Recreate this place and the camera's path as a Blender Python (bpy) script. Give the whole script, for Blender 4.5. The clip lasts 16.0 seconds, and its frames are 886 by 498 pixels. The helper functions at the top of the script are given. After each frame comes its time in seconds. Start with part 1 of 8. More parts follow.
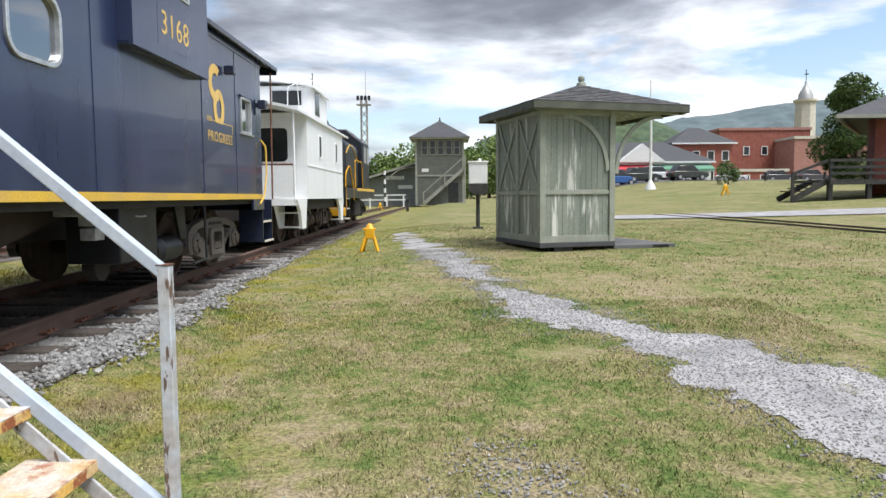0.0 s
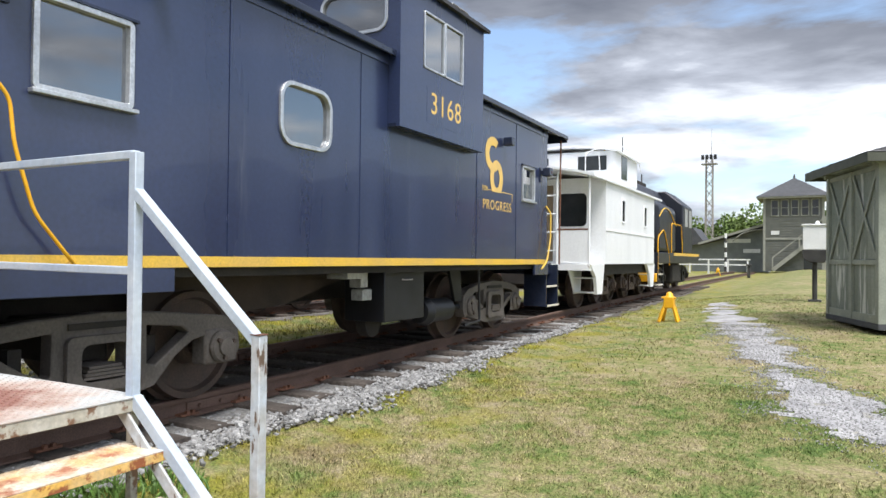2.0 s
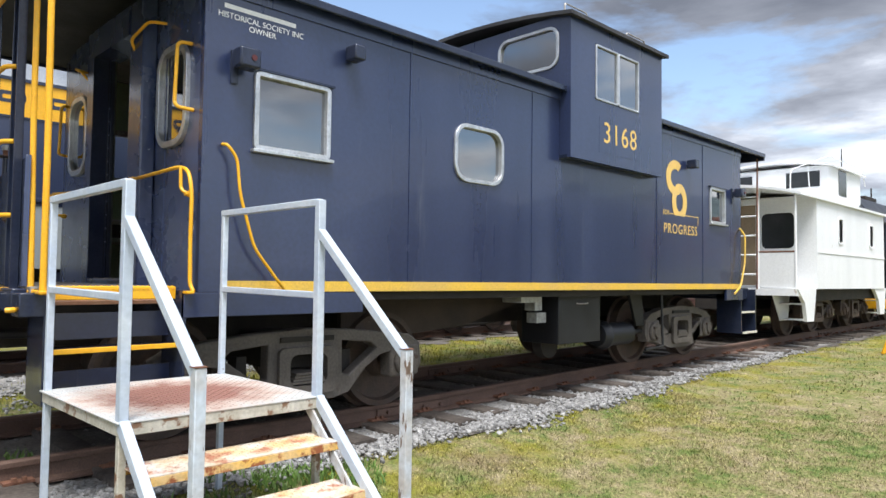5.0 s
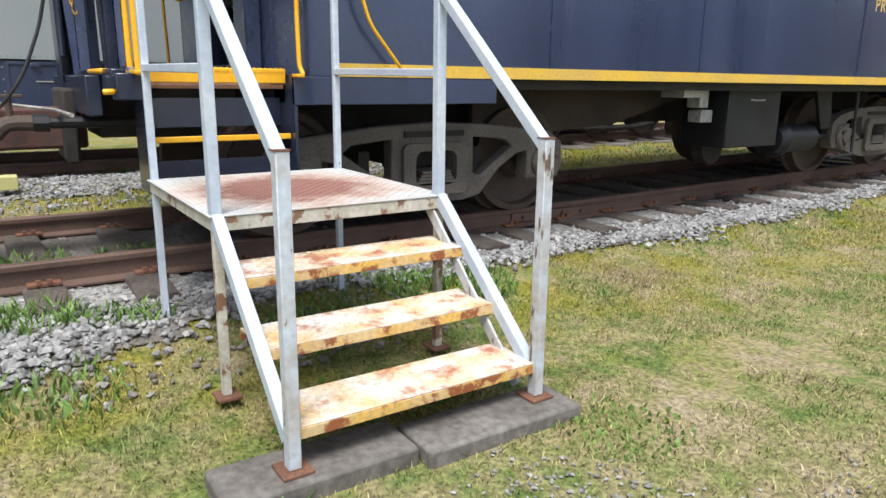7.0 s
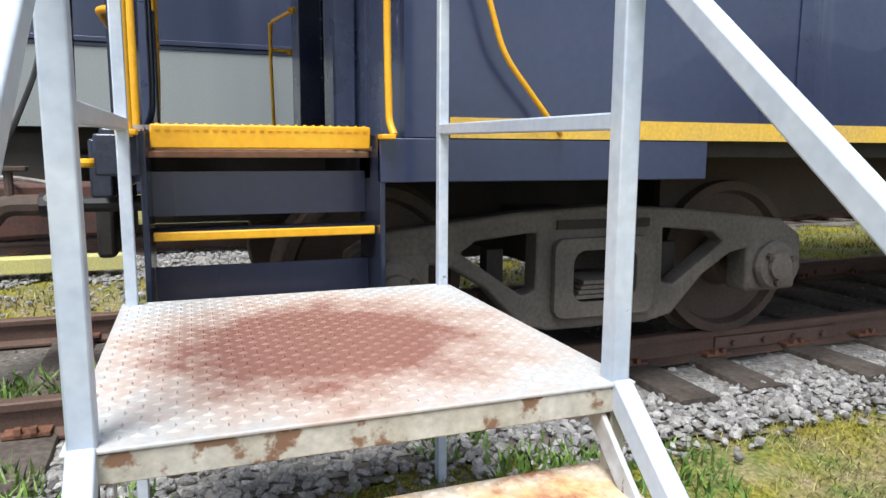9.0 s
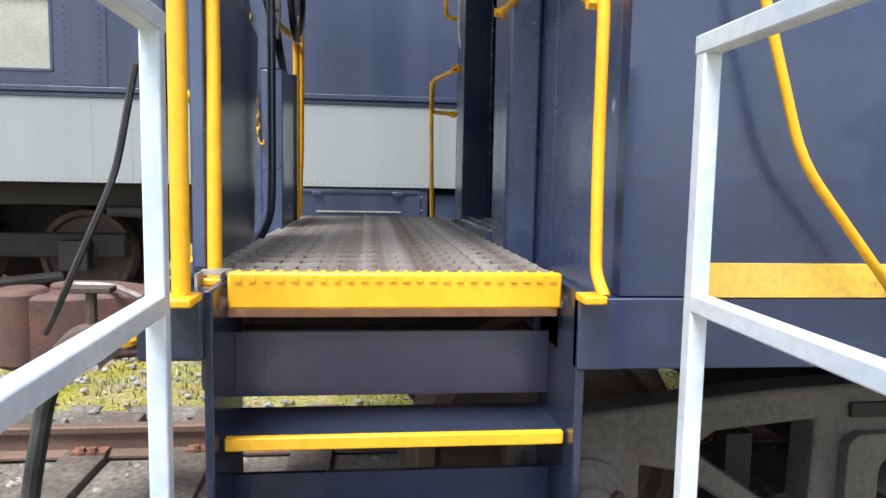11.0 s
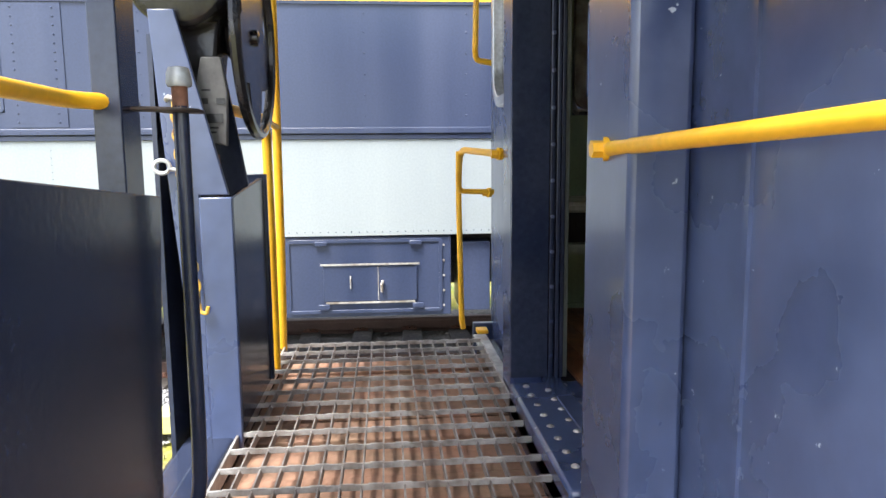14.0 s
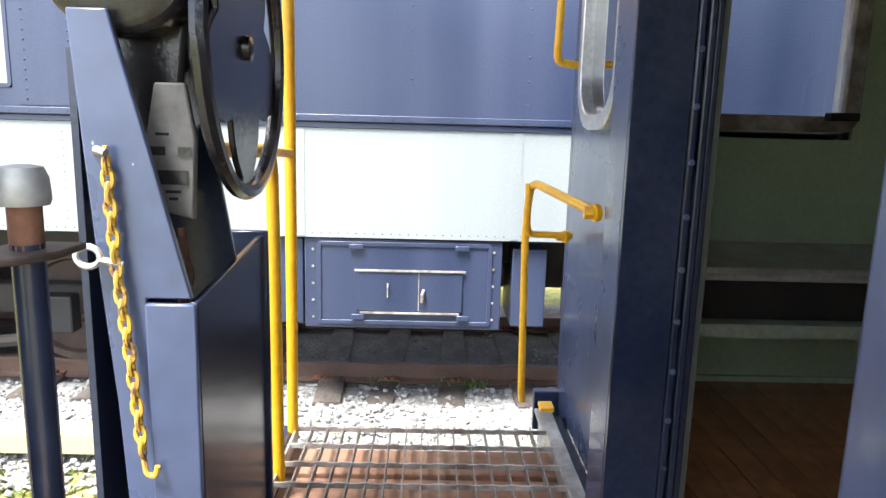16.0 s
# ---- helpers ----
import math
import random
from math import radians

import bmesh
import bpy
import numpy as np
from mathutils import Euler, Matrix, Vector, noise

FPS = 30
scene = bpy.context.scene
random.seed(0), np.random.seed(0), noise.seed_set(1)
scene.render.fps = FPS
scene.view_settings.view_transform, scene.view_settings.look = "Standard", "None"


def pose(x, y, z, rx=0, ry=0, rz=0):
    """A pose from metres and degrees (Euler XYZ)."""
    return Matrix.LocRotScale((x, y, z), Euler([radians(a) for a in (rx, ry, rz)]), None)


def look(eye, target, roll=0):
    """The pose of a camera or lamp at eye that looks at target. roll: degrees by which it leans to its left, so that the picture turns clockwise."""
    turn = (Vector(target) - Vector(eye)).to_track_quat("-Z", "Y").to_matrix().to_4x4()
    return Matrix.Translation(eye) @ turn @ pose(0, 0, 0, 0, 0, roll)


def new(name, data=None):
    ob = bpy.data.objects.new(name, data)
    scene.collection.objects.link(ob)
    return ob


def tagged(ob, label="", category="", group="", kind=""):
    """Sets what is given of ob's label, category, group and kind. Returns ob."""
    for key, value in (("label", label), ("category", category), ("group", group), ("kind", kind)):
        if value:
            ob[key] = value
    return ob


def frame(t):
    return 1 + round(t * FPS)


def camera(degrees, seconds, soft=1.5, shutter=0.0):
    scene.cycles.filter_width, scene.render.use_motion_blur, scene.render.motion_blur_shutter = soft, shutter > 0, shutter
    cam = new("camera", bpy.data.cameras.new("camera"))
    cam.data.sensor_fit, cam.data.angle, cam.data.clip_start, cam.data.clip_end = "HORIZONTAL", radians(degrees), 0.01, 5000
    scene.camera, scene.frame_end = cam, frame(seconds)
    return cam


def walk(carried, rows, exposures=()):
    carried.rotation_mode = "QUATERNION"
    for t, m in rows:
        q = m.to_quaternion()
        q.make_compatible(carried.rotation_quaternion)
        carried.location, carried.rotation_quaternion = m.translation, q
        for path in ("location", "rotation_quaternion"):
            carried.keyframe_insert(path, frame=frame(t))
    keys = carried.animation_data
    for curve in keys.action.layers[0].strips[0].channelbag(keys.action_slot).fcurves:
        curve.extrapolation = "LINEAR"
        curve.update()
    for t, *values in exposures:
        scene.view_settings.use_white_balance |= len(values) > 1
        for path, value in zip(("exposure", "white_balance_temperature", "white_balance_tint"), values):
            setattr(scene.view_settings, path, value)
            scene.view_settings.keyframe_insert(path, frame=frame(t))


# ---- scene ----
cam = camera(65.4, 16.0)
PATH = [
    (0, (4.308, 0.464, 1.224), (4.285, 2.458, 1.073), -0.4),
    (0.5, (4.541, 0.608, 1.23), (4.243, 2.582, 1.102), -0.6),
    (1, (4.714, 0.792, 1.242), (4.158, 2.711, 1.15), -0.4),
    (1.5, (4.942, 0.856, 1.253), (4.159, 2.696, 1.212), 0.1),
    (2, (5.128, 0.883, 1.288), (4.172, 2.639, 1.314), 0.6),
    (2.5, (5.218, 0.821, 1.311), (4.135, 2.5, 1.404), 1.0),
    (3, (5.329, 0.717, 1.323), (4.149, 2.325, 1.474), 1.3),
    (5.5, (5.655, 0.765, 1.314), (4.16, 2.093, 1.316), 1.0),
    (6, (5.606, 0.821, 1.274), (4.058, 2.076, 1.1), 0.8),
    (6.5, (5.443, 0.948, 1.198), (3.855, 2.111, 0.842), 0.8),
    (7, (5.163, 1.162, 1.186), (3.536, 2.225, 0.715), 0.7),
    (7.5, (4.869, 1.392, 1.156), (3.2, 2.367, 0.647), 0.5),
    (8, (4.534, 1.617, 1.163), (2.808, 2.515, 0.697), 0.6),
    (8.5, (4.144, 1.811, 1.183), (2.353, 2.613, 0.798), 0.3),
    (9, (3.807, 1.991, 1.166), (1.942, 2.657, 0.881), 0.3),
    (9.5, (3.489, 2.13, 1.235), (1.574, 2.659, 0.997), 0.9),
    (10, (3.229, 2.159, 1.26), (1.279, 2.553, 1.05), 1.4),
    (12.5, (2.388, 2.149, 1.772), (0.404, 2.26, 1.546), -0.2),
    (13, (2.196, 2.179, 1.808), (0.215, 2.298, 1.558), -0.3),
    (13.5, (1.963, 2.204, 1.956), (-0.015, 2.342, 1.695), -0.4),
    (14, (1.761, 2.201, 1.98), (-0.216, 2.362, 1.72), -0.5),
    (14.5, (1.559, 2.178, 2.039), (-0.415, 2.363, 1.778), -0.2),
    (15, (1.447, 2.174, 2.04), (-0.525, 2.346, 1.758), 0.0),
    (15.5, (1.234, 2.189, 2.064), (-0.738, 2.305, 1.751), 0.6),
    (16, (1.052, 2.19, 2.198), (-0.915, 2.231, 1.835), 1.5),
]
walk(cam, [(t, look(eye, target, roll)) for t, eye, target, roll in PATH],
     [(0, 0.65), (3, 0.95), (5.5, 0.9), (6.5, 0.85), (8, 0.85), (9, 0.88), (10, 1.25), (12.5, 1.75), (13.5, 2.25), (14.5, 2.52), (16, 2.65)])

# ---- world and light ----
SUN_EL, SUN_AZ = 64.0, 128.0
world = bpy.data.worlds.new("overcast_sky")
scene.world = world
world.use_nodes = True
wt = world.node_tree
bg = wt.nodes["Background"]
sky = wt.nodes.new("ShaderNodeTexSky")
sky.sky_type, sky.sun_disc = "NISHITA", False
sky.sun_elevation, sky.sun_rotation = radians(SUN_EL), radians(SUN_AZ)
sky.air_density, sky.dust_density = 1.0, 1.5
coord = wt.nodes.new("ShaderNodeTexCoord")


def sky_math(op, a, b):
    m = wt.nodes.new("ShaderNodeMath")
    m.operation = op
    for k, v in enumerate((a, b)):
        if isinstance(v, (int, float)):
            m.inputs[k].default_value = v
        else:
            wt.links.new(v, m.inputs[k])
    return m.outputs[0]


def sky_ramp(fac, stops):
    r = wt.nodes.new("ShaderNodeValToRGB")
    e = r.color_ramp.elements
    while len(e) < len(stops):
        e.new(0.5)
    for k, (pos, c) in zip(e, stops):
        k.position, k.color = pos, (*c, 1)
    wt.links.new(fac, r.inputs["Fac"])
    return r.outputs["Color"]


def sky_noise(vec, scale, detail, rough, warp=0.0):
    n = wt.nodes.new("ShaderNodeTexNoise")
    n.inputs["Scale"].default_value, n.inputs["Detail"].default_value, n.inputs["Roughness"].default_value = scale, detail, rough
    n.inputs["Distortion"].default_value = warp
    wt.links.new(vec, n.inputs["Vector"])
    return n.outputs["Fac"]


# the cloud layer lies flat overhead, so it draws together towards the horizon
high = wt.nodes.new("ShaderNodeSeparateXYZ")
wt.links.new(coord.outputs["Generated"], high.inputs["Vector"])
up_ = sky_math("MAXIMUM", high.outputs["Z"], 0.0)
lift_ = sky_math("ADD", up_, 0.27)
spread = wt.nodes.new("ShaderNodeCombineXYZ")
wt.links.new(sky_math("DIVIDE", high.outputs["X"], lift_), spread.inputs["X"])
wt.links.new(sky_math("DIVIDE", high.outputs["Y"], lift_), spread.inputs["Y"])
wt.links.new(sky_math("MULTIPLY", up_, 6.0), spread.inputs["Z"])
layer = spread.outputs["Vector"]
cover = sky_ramp(sky_noise(layer, 1.15, 9.0, 0.56, 0.25), [(0.40, (0, 0, 0)), (0.50, (1, 1, 1))])
# bright low banks, a heavy grey base above them, and thin bright cloud round the sun
tone = sky_ramp(up_, [(0.0, (0.53,) * 3), (0.15, (0.53,) * 3), (0.28, (0.37,) * 3), (0.50, (0.36,) * 3), (0.72, (0.60,) * 3), (1.0, (0.62,) * 3)])
shade = sky_math("ADD", sky_math("MULTIPLY", sky_math("SUBTRACT", sky_noise(layer, 1.6, 9.0, 0.55, 0.2), 0.5), 1.25), tone)
shade = sky_math("ADD", shade, sky_math("MULTIPLY", high.outputs["X"], 0.20))
cloud = sky_ramp(shade, [(0.08, (0.85, 0.95, 1.2)), (0.30, (1.45, 1.58, 1.9)), (0.45, (2.4, 2.6, 3.05)), (0.60, (4.7, 5.0, 5.5)), (0.74, (5.9, 6.1, 6.4))])
mixsky = wt.nodes.new("ShaderNodeMix")
mixsky.data_type = "RGBA"
wt.links.new(cover, mixsky.inputs["Factor"])
wt.links.new(sky.outputs["Color"], mixsky.inputs["A"])
wt.links.new(cloud, mixsky.inputs["B"])
wt.links.new(mixsky.outputs["Result"], bg.inputs["Color"])
bg.inputs["Strength"].default_value = 0.135

sun_data = bpy.data.lights.new("sun", "SUN")
sun_data.energy, sun_data.angle, sun_data.color = 2.8, radians(24), (1.0, 0.99, 0.97)
sun = new("sun", sun_data)
sun.matrix_world = look((60 * math.sin(radians(SUN_AZ)), 60 * math.cos(radians(SUN_AZ)), 60 * math.tan(radians(SUN_EL))), (0, 0, 0))


# ---- materials ----
def surf(name, base, alt=None, scale=3.0, rough=0.6, metal=0.0, bump=0.15, bscale=60.0, streak=0.0, patch=None,
         patch_scale=4.0, patch_at=0.62, patch_soft=0.05, fine=0.12, rough_var=0.1, rand=0.0, spec=0.5, coat=0.0, patch_streak=0.0):
    """A weathered surface: two colours mixed at a large scale, fine grain, optional run-down streaks and chipped patches."""
    m = bpy.data.materials.new(name)
    m.use_nodes = True
    t = m.node_tree
    n, l = t.nodes, t.links
    p = n["Principled BSDF"]
    tc = n.new("ShaderNodeTexCoord")
    vec = tc.outputs["Object"]
    if alt is None:
        alt = tuple(c * 0.8 for c in base)
    big = n.new("ShaderNodeTexNoise")
    big.inputs["Scale"].default_value, big.inputs["Detail"].default_value = scale, 6.0
    if streak > 0:
        mp = n.new("ShaderNodeMapping")
        mp.inputs["Scale"].default_value = (1.0, 1.0, streak)
        l.new(vec, mp.inputs["Vector"])
        l.new(mp.outputs["Vector"], big.inputs["Vector"])
    else:
        l.new(vec, big.inputs["Vector"])
    ramp = n.new("ShaderNodeValToRGB")
    ramp.color_ramp.elements[0].position, ramp.color_ramp.elements[1].position = 0.36, 0.66
    ramp.color_ramp.elements[0].color, ramp.color_ramp.elements[1].color = (*base, 1), (*alt, 1)
    l.new(big.outputs["Fac"], ramp.inputs["Fac"])
    col = ramp.outputs["Color"]
    grain = n.new("ShaderNodeTexNoise")
    grain.inputs["Scale"].default_value, grain.inputs["Detail"].default_value = bscale, 4.0
    l.new(vec, grain.inputs["Vector"])
    gr = n.new("ShaderNodeMapRange")
    gr.inputs["To Min"].default_value, gr.inputs["To Max"].default_value = 1 - fine * 1.6, 1 + fine * 1.6
    gr.inputs["From Min"].default_value, gr.inputs["From Max"].default_value = 0.25, 0.75
    l.new(grain.outputs["Fac"], gr.inputs["Value"])
    mul = n.new("ShaderNodeMix")
    mul.data_type, mul.blend_type = "RGBA", "MULTIPLY"
    mul.inputs["Factor"].default_value = 1.0
    l.new(col, mul.inputs["A"])
    l.new(gr.outputs["Result"], mul.inputs["B"])
    col = mul.outputs["Result"]
    if patch is not None:
        pn = n.new("ShaderNodeTexNoise")
        pn.inputs["Scale"].default_value, pn.inputs["Detail"].default_value, pn.inputs["Roughness"].default_value = patch_scale, 8.0, 0.62
        if patch_streak > 0:
            pmap = n.new("ShaderNodeMapping")
            pmap.inputs["Scale"].default_value = (1.0, 1.0, patch_streak)
            l.new(vec, pmap.inputs["Vector"])
            l.new(pmap.outputs["Vector"], pn.inputs["Vector"])
        else:
            l.new(vec, pn.inputs["Vector"])
        pr = n.new("ShaderNodeValToRGB")
        pr.color_ramp.elements[0].position, pr.color_ramp.elements[1].position = patch_at, patch_at + patch_soft
        l.new(pn.outputs["Fac"], pr.inputs["Fac"])
        pm = n.new("ShaderNodeMix")
        pm.data_type = "RGBA"
        l.new(pr.outputs["Color"], pm.inputs["Factor"])
        l.new(col, pm.inputs["A"])
        pm.inputs["B"].default_value = (*patch, 1)
        col = pm.outputs["Result"]
    if rand > 0:
        oi = n.new("ShaderNodeObjectInfo")
        rr = n.new("ShaderNodeMapRange")
        rr.inputs["To Min"].default_value, rr.inputs["To Max"].default_value = 1 - rand, 1 + rand
        l.new(oi.outputs["Random"], rr.inputs["Value"])
        rm = n.new("ShaderNodeMix")
        rm.data_type, rm.blend_type = "RGBA", "MULTIPLY"
        rm.inputs["Factor"].default_value = 1.0
        l.new(col, rm.inputs["A"])
        l.new(rr.outputs["Result"], rm.inputs["B"])
        col = rm.outputs["Result"]
    l.new(col, p.inputs["Base Color"])
    ro = n.new("ShaderNodeMapRange")
    ro.inputs["To Min"].default_value, ro.inputs["To Max"].default_value = max(0.03, rough - rough_var), min(1.0, rough + rough_var)
    l.new(big.outputs["Fac"], ro.inputs["Value"])
    l.new(ro.outputs["Result"], p.inputs["Roughness"])
    p.inputs["Metallic"].default_value = metal
    p.inputs["Specular IOR Level"].default_value = spec
    p.inputs["Coat Weight"].default_value = coat
    if bump > 0:
        b = n.new("ShaderNodeBump")
        b.inputs["Strength"].default_value, b.inputs["Distance"].default_value = bump, 0.004
        l.new(grain.outputs["Fac"], b.inputs["Height"])
        l.new(b.outputs["Normal"], p.inputs["Normal"])
    return m


def glass_pane(name, tint=(0.55, 0.6, 0.62), clear=0.3, ior=2.7):
    """A window pane: mirror-smooth, part see-through, so that it shows both the sky and the dim room behind."""
    m = bpy.data.materials.new(name)
    m.use_nodes = True
    t = m.node_tree
    out = t.nodes["Material Output"]
    p = t.nodes["Principled BSDF"]
    p.inputs["Base Color"].default_value = (0.02, 0.025, 0.03, 1)
    p.inputs["Roughness"].default_value = 0.03
    p.inputs["Specular IOR Level"].default_value = 1.0
    p.inputs["Coat Weight"].default_value = 1.0
    p.inputs["Coat Roughness"].default_value = 0.03
    tr = t.nodes.new("ShaderNodeBsdfTransparent")
    tr.inputs["Color"].default_value = (*tint, 1)
    gl = t.nodes.new("ShaderNodeBsdfGlossy")
    gl.inputs["Roughness"].default_value = 0.03
    fr = t.nodes.new("ShaderNodeFresnel")
    fr.inputs["IOR"].default_value = ior
    mx = t.nodes.new("ShaderNodeMixShader")
    t.links.new(fr.outputs["Fac"], mx.inputs["Fac"])
    mx2 = t.nodes.new("ShaderNodeMixShader")
    mx2.inputs["Fac"].default_value = clear
    t.links.new(p.outputs["BSDF"], mx2.inputs[1])
    t.links.new(tr.outputs["BSDF"], mx2.inputs[2])
    t.links.new(mx2.outputs["Shader"], mx.inputs[1])
    t.links.new(gl.outputs["BSDF"], mx.inputs[2])
    t.links.new(mx.outputs["Shader"], out.inputs["Surface"])
    return m


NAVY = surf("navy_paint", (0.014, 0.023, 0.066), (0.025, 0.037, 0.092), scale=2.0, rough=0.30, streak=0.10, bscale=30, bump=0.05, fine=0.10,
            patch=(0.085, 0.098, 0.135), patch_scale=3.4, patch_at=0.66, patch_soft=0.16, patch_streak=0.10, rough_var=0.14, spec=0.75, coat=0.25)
# same navy as the sides, base lightened to carry reflected light; chips are wear
NAVY_END_LIT = surf("navy_gloss_paint_lit", (0.033, 0.048, 0.112), (0.058, 0.078, 0.152), scale=2.4, rough=0.27, bscale=14, bump=0.10, fine=0.10,
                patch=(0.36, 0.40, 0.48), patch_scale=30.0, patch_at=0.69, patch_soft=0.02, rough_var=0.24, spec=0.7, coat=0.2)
NAVY_DARK = surf("dark_navy_steel", (0.014, 0.020, 0.042), (0.026, 0.032, 0.056), scale=4, rough=0.22, bump=0.12, patch=(0.16, 0.17, 0.19), patch_scale=18, patch_at=0.72)
YELLOW = surf("yellow_paint", (0.78, 0.38, 0.012), (0.82, 0.44, 0.02), scale=6, rough=0.38, bump=0.08, bscale=45, fine=0.06,
              patch=(0.22, 0.11, 0.03), patch_scale=17, patch_at=0.70, patch_soft=0.08)
STRIPE = surf("faded_yellow_stripe", (0.72, 0.45, 0.05), (0.62, 0.40, 0.09), scale=3, rough=0.5, bump=0.06, fine=0.1,
              patch=(0.20, 0.15, 0.07), patch_scale=9, patch_at=0.62, patch_soft=0.12)
GOLD = surf("gold_lettering", (0.78, 0.52, 0.14), (0.70, 0.47, 0.16), scale=5, rough=0.5, bump=0.0, fine=0.06)
STAIR_WHITE = surf("white_stair_paint", (0.42, 0.485, 0.58), (0.52, 0.57, 0.63), scale=6, rough=0.42, bump=0.12, bscale=40, fine=0.06,
                   patch=(0.10, 0.075, 0.06), patch_scale=16, patch_at=0.685, patch_soft=0.03)
STAIR_END = surf("peeling_stair_paint", (0.50, 0.55, 0.61), (0.42, 0.40, 0.38), scale=9, rough=0.5, bump=0.25, bscale=40, fine=0.1,
                 patch=(0.13, 0.085, 0.06), patch_scale=26, patch_at=0.585, patch_soft=0.03, patch_streak=0.28)
ROOF_BLACK = surf("black_roof_coat", (0.02, 0.02, 0.024), (0.05, 0.05, 0.055), scale=4, rough=0.7, bump=0.2)
ALU = surf("aluminium_frame", (0.62, 0.63, 0.64), (0.48, 0.49, 0.50), scale=8, rough=0.35, metal=0.75, bump=0.08)
GLASS = glass_pane("window_glass")
GLASS_CLEAR = glass_pane("clear_window_glass", (0.93, 0.95, 0.95), 0.92, 1.5)
TRUCK = surf("truck_dirt_steel", (0.088, 0.076, 0.068), (0.125, 0.108, 0.095), scale=5, rough=0.75, bump=0.3, bscale=50, fine=0.16, patch=(0.07, 0.05, 0.04), patch_scale=6, patch_at=0.6, patch_soft=0.15)
WHEEL = surf("wheel_steel", (0.05, 0.036, 0.03), (0.085, 0.055, 0.042), scale=6, rough=0.7, bump=0.2, fine=0.15)
UNDER = surf("underframe_black", (0.014, 0.012, 0.011), (0.034, 0.028, 0.024), scale=4, rough=0.8, bump=0.3, fine=0.15)
UNDER_GREY = surf("grey_underframe_box", (0.011, 0.012, 0.016), (0.007, 0.007, 0.009), scale=3, rough=0.5, bump=0.15, patch=(0.10, 0.10, 0.10), patch_scale=11, patch_at=0.70)
RUST = surf("rust_iron", (0.115, 0.052, 0.032), (0.19, 0.085, 0.05), scale=9, rough=0.85, bump=0.4, bscale=70, fine=0.2)
RUST_RED = surf("red_oxide_casting", (0.115, 0.048, 0.038), (0.075, 0.042, 0.036), scale=8, rough=0.7, bump=0.3, fine=0.15)
RAIL = surf("weathered_rail", (0.10, 0.062, 0.048), (0.155, 0.095, 0.072), scale=3, rough=0.7, bump=0.2, bscale=90, fine=0.15, metal=0.2)
TIE = surf("weathered_tie", (0.055, 0.043, 0.036), (0.105, 0.088, 0.075), scale=5, rough=0.9, bump=0.7, bscale=30, fine=0.3, rand=0.25)
FASCIA = surf("dark_olive_fascia", (0.065, 0.07, 0.052), (0.10, 0.105, 0.08), scale=4, rough=0.75, bump=0.2)
PLANK = surf("grey_sleeper_plank", (0.10, 0.088, 0.078), (0.17, 0.155, 0.14), scale=5, rough=0.85, bump=0.6, bscale=30, fine=0.25)
STEEL = surf("bare_steel", (0.46, 0.44, 0.41), (0.20, 0.165, 0.14), scale=12, rough=0.42, metal=0.35, bump=0.15)
GALV = surf("galvanised_cap", (0.46, 0.47, 0.46), (0.34, 0.34, 0.33), scale=18, rough=0.55, metal=0.5, bump=0.2)
BLACK_IRON = surf("black_brake_iron", (0.012, 0.012, 0.015), (0.026, 0.024, 0.024), scale=9, rough=0.22, bump=0.25, bscale=70, patch=(0.16, 0.12, 0.09), patch_scale=22, patch_at=0.72)
CHAIN_Y = surf("yellow_rusty_chain", (0.70, 0.42, 0.04), (0.40, 0.22, 0.05), scale=30, rough=0.55, bump=0.2, patch=(0.16, 0.08, 0.04), patch_scale=40, patch_at=0.56)
WHITE_CAR = surf("white_car_paint", (0.84, 0.85, 0.86), (0.74, 0.75, 0.76), scale=1.2, rough=0.5, streak=0.2, bump=0.05, fine=0.06, patch=(0.42, 0.36, 0.31), patch_scale=7, patch_at=0.70, patch_streak=0.3)
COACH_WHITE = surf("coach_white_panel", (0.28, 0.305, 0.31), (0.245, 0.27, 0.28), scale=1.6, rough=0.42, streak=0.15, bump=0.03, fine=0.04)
COACH_NAVY = surf("coach_navy_paint", (0.024, 0.034, 0.072), (0.046, 0.057, 0.102), scale=1.8, rough=0.33, streak=0.1, bump=0.04, fine=0.08)
COACH_ROOF = surf("coach_roof_grey", (0.16, 0.18, 0.21), (0.24, 0.26, 0.29), scale=2, rough=0.45, bump=0.05)
GREEN_IN = surf("green_interior_paint", (0.33, 0.43, 0.28), (0.38, 0.48, 0.33), scale=3, rough=0.5, bump=0.05, fine=0.06)
VINYL = surf("grey_bunk_vinyl", (0.46, 0.46, 0.43), (0.35, 0.35, 0.32), scale=8, rough=0.35, bump=0.1)
DARKROOM = surf("dark_interior_paint", (0.05, 0.055, 0.045), (0.07, 0.075, 0.06), scale=2, rough=0.8, bump=0.05)


def wood(name, a, b, rough=0.5):
    return surf(name, a, b, scale=6, rough=rough, bump=0.2, bscale=26, fine=0.15, rand=0.15)


